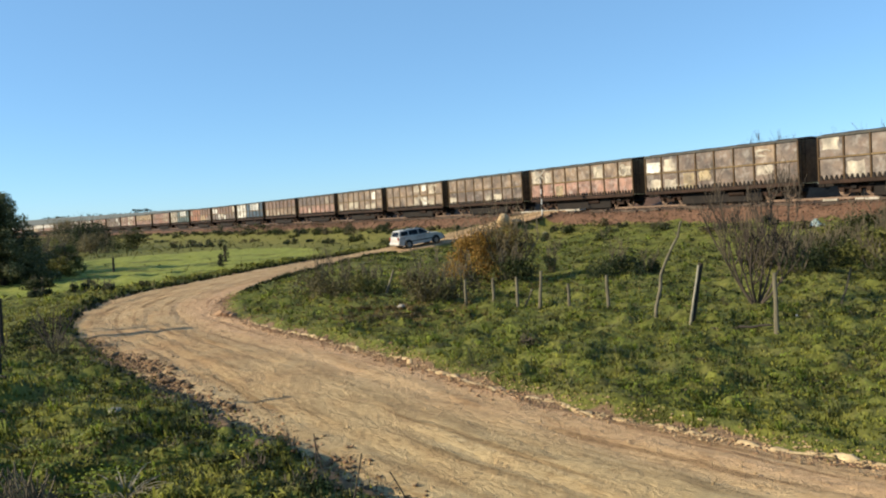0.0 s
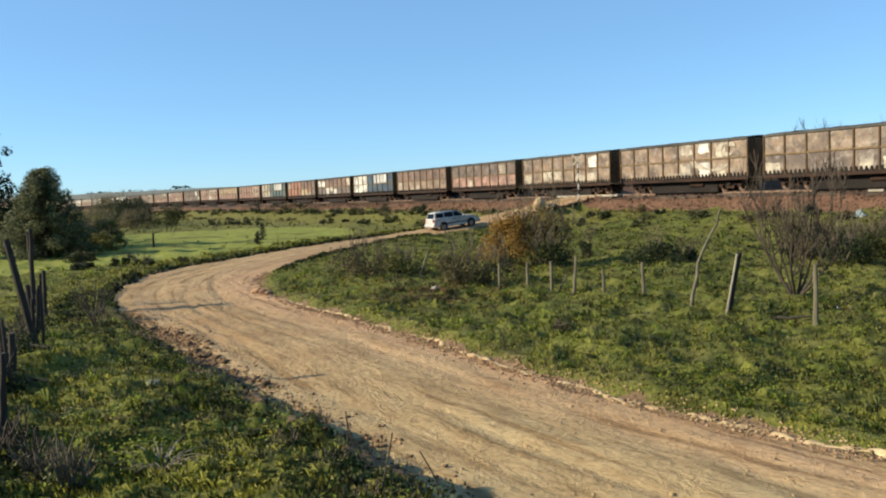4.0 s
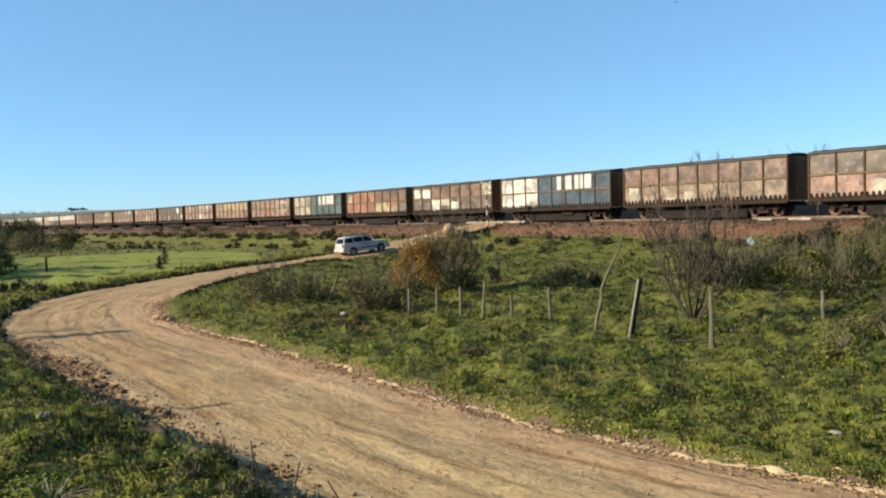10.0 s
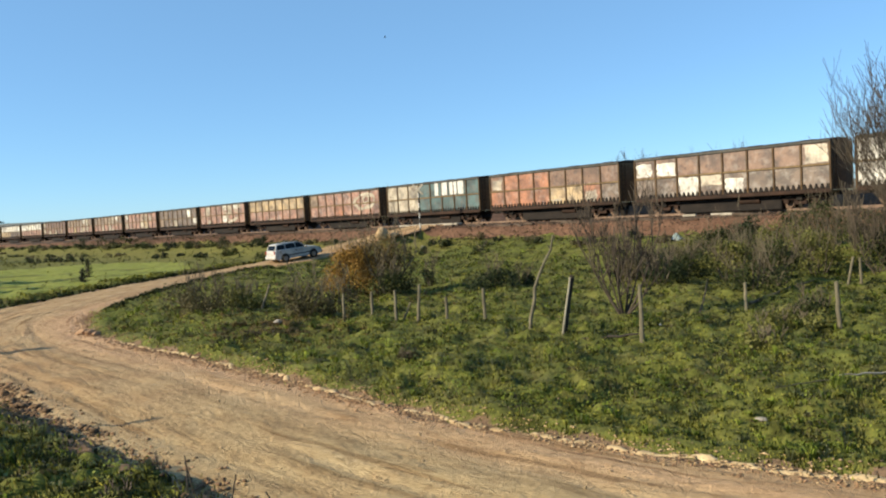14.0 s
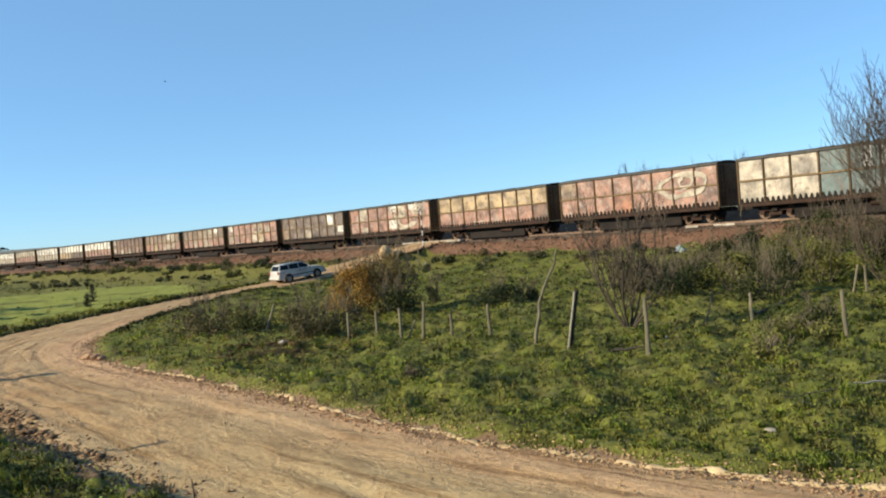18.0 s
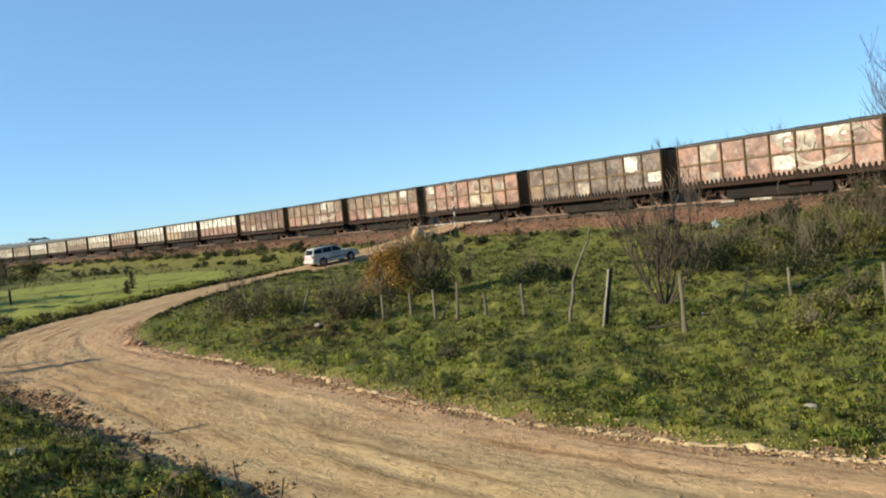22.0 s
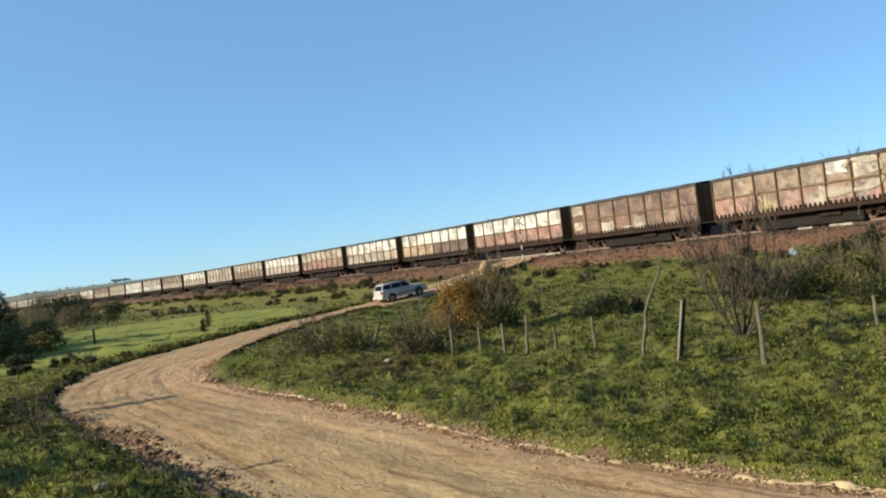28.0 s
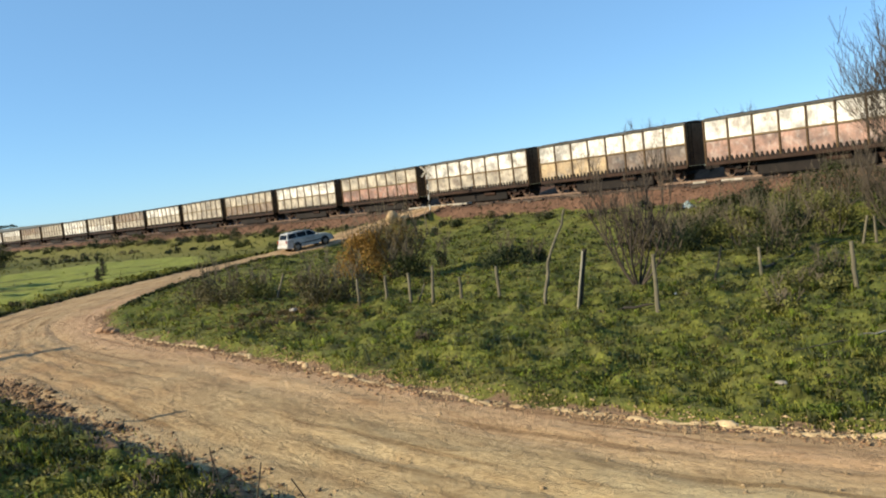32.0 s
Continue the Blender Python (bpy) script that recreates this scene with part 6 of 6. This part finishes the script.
# Sunlit left edge of that post, added as a pale strip.
post("pale strip for the sunlit edge of a leaning post", 5.73, 18.76, 1.37, 0.028, (0.305, 0.0), 424, "palewood")
post("short grey fence post under the thicket", 18.2, 24.5, 0.95, 0.05, (-0.03, 0), 425)
post("grey stake leaning into the thicket", 17.9, 24.9, 1.0, 0.045, (0.3, 0), 426)
post("thin dead stick leaning over in the grass", 10.61, 21.45, 1.0, 0.03, (0.42, 0), 427, "bark", 0.05, 1.0, "dead_stick", "stick")
crooked_trunk()
post("thin brace propped against a fence post", 2.30, 24.15, 0.55, 0.03, (0.35, 0), 429)
post("dark wooden stake standing in the field", -24.0, 57.6, 1.0, 0.09, (0, 0), 430, "darkpost", group="field stakes")
for i in range(10):
    f = i / 9
    shrub("field_weed", "dark upright weed at the field's far edge", -37 + 8.5 * f + random.uniform(-0.3, 0.3), 108.5 - 7.5 * f, random.uniform(0.8, 1.25), random.uniform(0.5, 0.9), "leafdark", 440 + i, 160, 0.09, 4, twigs=1, category="weed", group="field weeds")
# the old fence on the near side of the bend
for i, (x, y, h, lx, r) in enumerate(((-7.65, 13.24, 1.9, -0.42, 0.085), (-8.7, 15.0, 1.05, -0.1, 0.07), (-12.0, 21.2, 1.35, 0.05, 0.08), (-7.9, 13.5, 0.9, 0.05, 0.05), (-6.28, 10.2, 0.62, 0.02, 0.075), (-4.58, 7.15, 0.85, 0.10, 0.045), (-4.68, 7.4, 0.7, 0.04, 0.03), (-9.6, 16.6, 0.9, 0.1, 0.05), (-6.6, 10.6, 0.7, -0.06, 0.05), (-7.6, 13.3, 1.3, 0.04, 0.035), (-6.1, 9.85, 0.92, -0.05, 0.035), (-13.3, 22.9, 2.6, 0.08, 0.10), (-14.4, 24.9, 2.5, -0.05, 0.10), (-8.2, 14.1, 1.0, 0.12, 0.035), (-10.6, 18.6, 1.1, -0.04, 0.06))):
    post("dark weathered post of an old broken fence", x, y, h, 0.72 * r, (lx, 0), 460 + i, "darkpost", group="old broken fence")


# Out of view; added to cast the two long shadows across the bend.
for i, (x, y, h, r) in enumerate(((-17.0, 22.6, 4.6, 0.21), (-17.4, 23.9, 4.3, 0.15))):
    post("tall unseen trunk that casts a shadow over the bend", x, y, h, r, (0.1, 0.05), 480 + i, "darkpost", 0.06, 1.0, "dead_tree", "tree", "dead trees")


def bar(name, label, a, b, r, mat, seed, category):
    rng = random.Random(seed)
    a, b = Vector((*a, land1(*a) + r + 0.05)), Vector((*b, land1(*b) + r + 0.06))
    verts, faces = [], []
    pts = [a.lerp(b, i / 6) + Vector((0, rng.uniform(-1, 1) * r, rng.uniform(-0.3, 1) * r)) for i in range(7)]
    tube_ring(verts, faces, pts, [r * (1 - 0.5 * i / 6) for i in range(7)], 7)
    return tagged(mesh_ob(name, verts, faces, mat), label, category)


bar("fallen_branch", "pale bare branch lying in the grass", (9.0, 11.5), (8.0, 11.35), 0.02, "stone", 1, "branch")
bar("fallen_branch", "thin grey branch lying in the grass", (8.05, 11.36), (6.7, 11.05), 0.013, "bark", 2, "branch")
# Dark bar laid where the leaning post's shadow runs over the grass.
bar("fallen_log", "dark bar laid along the leaning post's shadow", (5.98, 17.95), (7.1, 17.2), 0.045, "darkpost", 3, "log")
bar("fallen_branch", "grey fallen branch under the thicket", (12.6, 22.0), (17.8, 26.6), 0.05, "bark", 4, "branch")


def rosette(name, label, x, y, size, count, mat, seed, wide=0.03, droop=0.5):
    """A clump of long pointed leaves that arch outwards."""
    rng = random.Random(seed)
    root = new(name)
    root.location = (x, y, land1(x, y) - 0.02)
    for i in range(count):
        a = 6.283 * i / count + rng.uniform(-0.3, 0.3)
        ln, rise = size * rng.uniform(0.6, 1.15), rng.uniform(0.5, 1.5)
        bm = bmesh.new()
        left, right = [], []
        for k in range(6):
            f = k / 5
            d, z = ln * f, ln * rise * (f - droop * f * f) * 0.8
            w = wide * (1 - f ** 2) + 0.002
            c, s = math.cos(a), math.sin(a)
            left.append(bm.verts.new((c * d - s * w, s * d + c * w, z + 0.3 * w)))
            right.append(bm.verts.new((c * d + s * w, s * d - c * w, z + 0.3 * w)))
        mid = [bm.verts.new(((l.co + r.co) / 2) - Vector((0, 0, 0.4 * wide))) for l, r in zip(left, right)]
        for k in range(5):
            bm.faces.new((left[k], mid[k], mid[k + 1], left[k + 1]))
            bm.faces.new((mid[k], right[k], right[k + 1], mid[k + 1]))
        part("leaf", bm, mat, root)
    return tagged(root, label, "plant")


bar("fence_rail", "dark broken rail of an old fence", (-7.4, 10.2), (-5.9, 10.4), 0.045, "darkpost", 5, "fence rail")
bar("fence_rail", "dark rail lying in weeds at the old fence", (-8.2, 13.0), (-6.9, 12.2), 0.04, "darkpost", 6, "fence rail")
rosette("spiky_plant", "dry spiky grey plant on the near bank", -2.96, 6.95, 0.40, 52, "straw", 1, 0.010, 0.55)
rosette("spiky_plant", "arching green sword-leaved plant on the near bank", -3.04, 5.2, 0.42, 16, "herb", 2, 0.022, 0.75)
rosette("spiky_plant", "small arching grey-green plant on the bank", -4.6, 8.4, 0.30, 14, "leafgrey", 3, 0.014, 0.5)
for i, (x, y, h, w) in enumerate(((-6.3, 9.7, 0.6, 0.9), (-5.6, 8.5, 0.55, 0.8), (-7.3, 11.7, 0.7, 1.0), (-5.1, 7.5, 0.45, 0.8), (-8.6, 14.2, 0.7, 1.2), (-9.9, 16.9, 0.9, 1.3), (-8.0, 12.7, 0.6, 0.9))):
    shrub("fence_weed", "dark weedy tangle along the old broken fence", x, y, h, w, ("leafdark", "leafmid")[i % 2], 520 + i, 700, 0.028, 7, "darkbark", 1, category="weed", group="weeds along the old fence")
shrub("dark_weed", "small dark upright weed at the road's edge", -2.3, 10.9, 0.36, 0.22, "leafdark", 501, 60, 0.02, 5, "darkbark", 1, category="weed")
shrub("dark_weed", "small dry weed at the road's edge", -0.9, 9.1, 0.28, 0.25, None, 502, 0, 0.02, 6, "bark", 1, category="weed")
shrub("dark_weed", "tangled grey dead weed on the near bank", -3.7, 6.4, 0.36, 0.7, "leafgrey", 503, 260, 0.02, 12, "bark", 1, category="weed")
shrub("dark_weed", "dark weedy tangle at the old fence", -4.4, 6.6, 0.45, 0.9, "leafdark", 504, 500, 0.025, 8, "darkbark", 1, category="weed")


for i, (x, y, h, w) in enumerate(((-4.5, 7.1, 0.4, 0.9), (-4.3, 6.1, 0.36, 0.8), (-3.95, 5.6, 0.34, 0.8), (-1.35, 6.8, 0.15, 0.5), (-0.95, 6.2, 0.16, 0.6), (-0.6, 5.75, 0.15, 0.5), (-1.9, 7.3, 0.16, 0.5), (-3.85, 6.5, 0.3, 0.6), (-4.15, 6.75, 0.34, 0.7), (-9.6, 19.4, 0.6, 1.1), (-10.8, 21.6, 1.0, 1.6), (-3.4, 6.2, 0.4, 0.5))):
    shrub("dead_weed", "tangle of dead grey weed stems on the bank", x, y, h, w, "leafdark" if i < 7 else "weedgrey", 560 + i, 700 if i < 3 else 220, 0.018, 14 if i > 2 else 8, "bark" if i % 2 else "darkbark", 1, category="weed", group="dead weeds on the bank")
for i, (x, y, h, lx) in enumerate(((-0.92, 6.32, 0.42, 0.16), (-0.32, 6.1, 0.44, -0.2), (-1.36, 7.4, 0.3, 0.03), (-1.3, 7.46, 0.26, -0.05))):
    post("thin dry brown weed stalk at the bank's edge", x, y, h, 0.007, (lx, 0.03), 590 + i, "darkbark", 0.03, 1.5, "weed_stalk", "weed", "weed stalks")


# ---- pale tarpaulin by the bank ----
def build_tarp():
    bm = bmesh.new()
    bmesh.ops.create_grid(bm, x_segments=10, y_segments=8, size=0.45)
    for v in bm.verts:
        d = v.co.length
        v.co.z = 0.45 * math.exp(-(d / 0.32) ** 2) + 0.10 * noise.noise(v.co * 4) + 0.05
    ob = part("crumpled_tarpaulin", bm, "tarp", None)
    ob.matrix_basis = pose(21.3, 45.2, land1(21.3, 45.2), 0, 0, 30)
    return tagged(ob, "crumpled pale tarpaulin heaped below the railway bank", "tarpaulin")


build_tarp()


# ---- level crossing sign ----
def build_sign():
    x, y = 9.05, 71.0
    root = new("crossing_sign")
    root.location = (x, y, land1(x, y))
    root.rotation_euler = (0, 0, radians(-28))
    for i in range(9):
        part("post_band", rod(bmesh.new(), (0, 0, -0.2 + 0.46 * i), (0, 0, 0.26 + 0.46 * i), 0.06, 0.06, 10), "white" if i % 2 else "trim", root)
    for a in (45, -45):
        b = part("cross_board", box(bmesh.new(), -0.66, 0.66, -0.015, 0.015, -0.085, 0.085, 0.006), "stone", root)
        b.matrix_basis = pose(0, -0.07 - (0.03 if a > 0 else 0), 3.75, 0, a, 0)
    return tagged(root, "white railway crossing cross on a banded post", "road sign")


build_sign()
for i, s in enumerate((37.6, 40.6, 43.6)):
    x, y, h = rail(s, 1.9)
    ob = part("crossing_slab", box(bmesh.new(), -0.35, 0.35, -1.45, 1.45, -0.12, 0.05, 0.02), "stone", None)
    ob.matrix_basis = pose(x, y, RAIL - 0.02, 0, 0, h)
    tagged(ob, "pale worn slab of the level crossing deck", "crossing deck", "crossing deck")
for i, (s, ln) in enumerate(((12.0, 0.5), (9.5, 0.85))):
    x, y, h = rail(s, 2.05)
    ob = part("loose_rail", box(bmesh.new(), -0.09, 0.09, -ln, ln, -0.08, 0.07, 0.02), "stone", None)
    ob.matrix_basis = pose(x, y, RAIL - 0.14, 0, 0, h + (-1) ** i)
    tagged(ob, "pale concrete beam lying beside the track", "concrete beam", "beams by the track")


def build_track_clutter():
    """Old sleepers and scrap that lie along the shoulder of the line."""
    rng = random.Random(77)
    tie = data(box(bmesh.new(), -0.95, 0.95, -0.11, 0.11, -0.08, 0.08, 0.015), "old_sleeper", "sleeper")
    for i in range(34):
        s_at = -9 + 2.3 * i + rng.uniform(-1, 1)
        x, y, h = rail(s_at, rng.uniform(1.9, 3.0))
        if from_road(x, y)[0][0] < 0.8:
            continue
        ob = new("old_sleeper", tie)
        z = max(land1(x, y), RAIL - 0.28 - 0.42 * max(abs(from_rail(x, y)) - 2.1, 0))
        ob.matrix_basis = pose(x, y, z + 0.06, rng.uniform(-6, 6), rng.uniform(-5, 5), h + 90 + rng.uniform(-28, 28))
        tagged(ob, "discarded dark wooden sleeper beside the track", "railway sleeper", "discarded sleepers")


build_track_clutter()


# ---- the car on the road ----
def build_car():
    root = new("estate_car")
    L, W = 4.45, 1.74
    prof = [(-2.22, 0.42), (-2.22, 0.86), (-2.16, 1.0), (-2.05, 1.06), (0.62, 1.0), (1.55, 0.93), (2.05, 0.80), (2.20, 0.62), (2.22, 0.40), (1.85, 0.28), (-1.9, 0.28)]
    bm = bmesh.new()
    rings = []
    for y, k in ((-W / 2, 0.0), (-W / 2 + 0.07, 0.05), (W / 2 - 0.07, 0.05), (W / 2, 0.0)):
        rings.append([bm.verts.new((x * (1.0 if k else 0.985), y, z + (k if z > 0.9 else 0))) for x, z in prof])
    for a, b in zip(rings, rings[1:]):
        for i in range(len(prof)):
            j = (i + 1) % len(prof)
            bm.faces.new((a[i], a[j], b[j], b[i]))
    bm.faces.new(rings[0][::-1])
    bm.faces.new(rings[-1])
    bmesh.ops.recalc_face_normals(bm, faces=bm.faces)
    part("body", bm, "carpaint", root)
    bm = bmesh.new()
    lo = [(-2.14, 1.02), (0.95, 0.99)]
    hi = [(-1.92, 1.52), (-1.2, 1.57), (-0.1, 1.56), (0.22, 1.50)]
    quad = []
    for y0, y1 in ((-0.80, -0.62), (0.80, 0.62)):
        quad.append([bm.verts.new((lo[0][0], y0, lo[0][1]))] + [bm.verts.new((x, y1, z)) for x, z in hi] + [bm.verts.new((lo[1][0], y0, lo[1][1]))])
    for i in range(6):
        j = (i + 1) % 6
        bm.faces.new((quad[0][i], quad[0][j], quad[1][j], quad[1][i]))
    bm.faces.new(quad[0][::-1])
    bm.faces.new(quad[1])
    bmesh.ops.recalc_face_normals(bm, faces=bm.faces)
    part("cabin", bm, "carpaint", root)
    for side in (-1, 1):
        for x0, x1, t0, t1 in ((-1.98, -1.22, -1.84, -1.2), (-1.14, -0.28, -1.12, -0.26), (-0.20, 0.72, -0.18, 0.16)):
            bm = bmesh.new()
            vs = [bm.verts.new(p) for p in ((x0, side * 0.805, 1.06), (x1, side * 0.805, 1.06), (t1, side * 0.655, 1.47), (t0, side * 0.655, 1.47))]
            f = bm.faces.new(vs if side < 0 else vs[::-1])
            bmesh.ops.solidify(bm, geom=[f], thickness=0.012)
            part("side_window", bm, "glass", root)
        part("roof_rail", rod(bmesh.new(), (-1.8, side * 0.6, 1.61), (-0.1, side * 0.6, 1.60), 0.02, 0.02, 6), "trim", root)
        part("tail_lamp", box(bmesh.new(), -2.25, -2.17, side * 0.74 - 0.09, side * 0.74 + 0.09, 0.78, 1.02, 0.02), "tail", root)
        part("head_lamp", box(bmesh.new(), 2.08, 2.20, side * 0.66 - 0.14, side * 0.66 + 0.14, 0.62, 0.75, 0.03), "glass", root)
        part("mirror", box(bmesh.new(), 0.55, 0.72, side * 0.98 - 0.10, side * 0.98 + 0.10, 1.0, 1.13, 0.03), "carpaint", root)
        part("side_moulding", box(bmesh.new(), -1.05, 1.1, side * 0.872 - 0.012, side * 0.872 + 0.012, 0.52, 0.60, 0.005), "trim", root)
        part("door_handle", box(bmesh.new(), -0.35, -0.18, side * 0.88 - 0.015, side * 0.88 + 0.015, 0.86, 0.90, 0.005), "trim", root)
        for x in (-1.32, 1.36):
            tyre = bmesh.new()
            bmesh.ops.create_cone(tyre, cap_ends=True, segments=22, radius1=0.33, radius2=0.33, depth=0.22, matrix=pose(0, 0, 0, 90))
            bmesh.ops.bevel(tyre, geom=[e for e in tyre.edges if abs(e.verts[0].co.y - e.verts[1].co.y) < 0.01], offset=0.03, segments=2, affect="EDGES")
            wheel = part("wheel", tyre, "rubber", root)
            wheel.location = (x, side * 0.80, 0.33)
            rim = bmesh.new()
            bmesh.ops.create_cone(rim, cap_ends=True, segments=16, radius1=0.20, radius2=0.19, depth=0.03, matrix=pose(0, side * 0.112, 0, 90))
            for a in range(5):
                box(rim, -0.02, 0.02, side * 0.125 - 0.008, side * 0.125 + 0.008, 0.02, 0.17)
                bmesh.ops.rotate(rim, verts=rim.verts, cent=(0, 0, 0), matrix=Matrix.Rotation(6.283 / 5, 3, "Y"))
            part("rim", rim, "alloy", wheel)
            arch = bmesh.new()
            bmesh.ops.create_cone(arch, cap_ends=True, segments=20, radius1=0.40, radius2=0.40, depth=0.012, matrix=pose(0, 0, 0, 90))
            part("wheel_arch", arch, "trim", root).location = (x, side * 0.868, 0.36)
    for name, pts in (("rear_window", ((-2.125, -0.66, 1.08), (-2.125, 0.66, 1.08), (-1.955, 0.56, 1.46), (-1.955, -0.56, 1.46))), ("windscreen", ((0.90, 0.70, 1.02), (0.90, -0.70, 1.02), (0.28, -0.58, 1.48), (0.28, 0.58, 1.48)))):
        bm = bmesh.new()
        f = bm.faces.new([bm.verts.new(p) for p in pts])
        bmesh.ops.solidify(bm, geom=[f], thickness=-0.014)
        part(name, bm, "glass", root)
    part("rear_bumper", box(bmesh.new(), -2.31, -2.12, -0.86, 0.86, 0.36, 0.60, 0.05), "carpaint", root)
    part("front_bumper", box(bmesh.new(), 2.08, 2.30, -0.85, 0.85, 0.32, 0.56, 0.06), "trim", root)
    part("number_plate", box(bmesh.new(), -2.245, -2.222, -0.22, 0.22, 0.66, 0.78, 0.004), "white", root)
    root.matrix_basis = pose(-2.0, 64.6, 0.33, 0, -5.0, 30) @ Matrix.Diagonal((0.94, 0.94, 0.96, 1))
    return tagged(root, "silver estate car stopped on the dirt road", "car")


build_car()


# ---- a bird in the sky ----
def build_bird():
    root = new("bird")
    bm = bmesh.new()
    bmesh.ops.create_icosphere(bm, subdivisions=2, radius=0.5, matrix=Matrix.Diagonal((0.10, 0.40, 0.10, 1)))
    bmesh.ops.create_icosphere(bm, subdivisions=1, radius=0.045, matrix=Matrix.Translation((0, 0.20, 0.02)))
    part("body", bm, "birdfeather", root)
    bm = bmesh.new()
    vs = [bm.verts.new(p) for p in ((-0.03, -0.16, 0), (0.03, -0.16, 0), (0.06, -0.33, 0), (-0.06, -0.33, 0))]
    bmesh.ops.solidify(bm, geom=[bm.faces.new(vs)], thickness=0.01)
    part("tail", bm, "birdfeather", root)
    wings = []
    for side in (-1, 1):
        bm = bmesh.new()
        vs = [bm.verts.new(p) for p in ((side * 0.03, 0.10, 0), (side * 0.22, 0.13, 0.01), (side * 0.46, -0.02, 0), (side * 0.25, -0.06, 0), (side * 0.03, -0.10, 0))]
        bmesh.ops.solidify(bm, geom=[bm.faces.new(vs)], thickness=0.012)
        wings.append(part("wing", bm, "birdfeather", root))
    for ob in root.children:
        ob.data.transform(Matrix.Scale(0.55, 4))
    return tagged(root, "small dark bird flying across clear sky", "bird"), wings


BIRD, WINGS = build_bird()


# ---- far trees on the skyline ----
def skyline_clump(x, y, w, h, seed):
    rng = random.Random(seed)
    blobs = [(rng.uniform(-0.5, 0.5) * w, rng.uniform(-4, 4), h * rng.uniform(0.3, 0.75), h * rng.uniform(0.22, 0.4)) for _ in range(24)]
    v, l = leaf_cloud(seed, blobs, 1200, h * 0.10)
    ob = quick_ob("far_trees", v, l, 4, "leafdark")
    ob.location = (x, y, land1(x, y) - 0.4)
    return tagged(ob, "distant dark clump of trees on the skyline", "trees", kind="stuff")


skyline_clump(-455, 1210, 26, 6, 1)
for i in range(16):
    a = radians(-48 + 5.2 * i + random.uniform(-1.5, 1.5))
    d = random.uniform(900, 1500)
    skyline_clump(math.sin(a) * d, math.cos(a) * d, random.uniform(40, 130), random.uniform(4, 7), 20 + i)


motions()
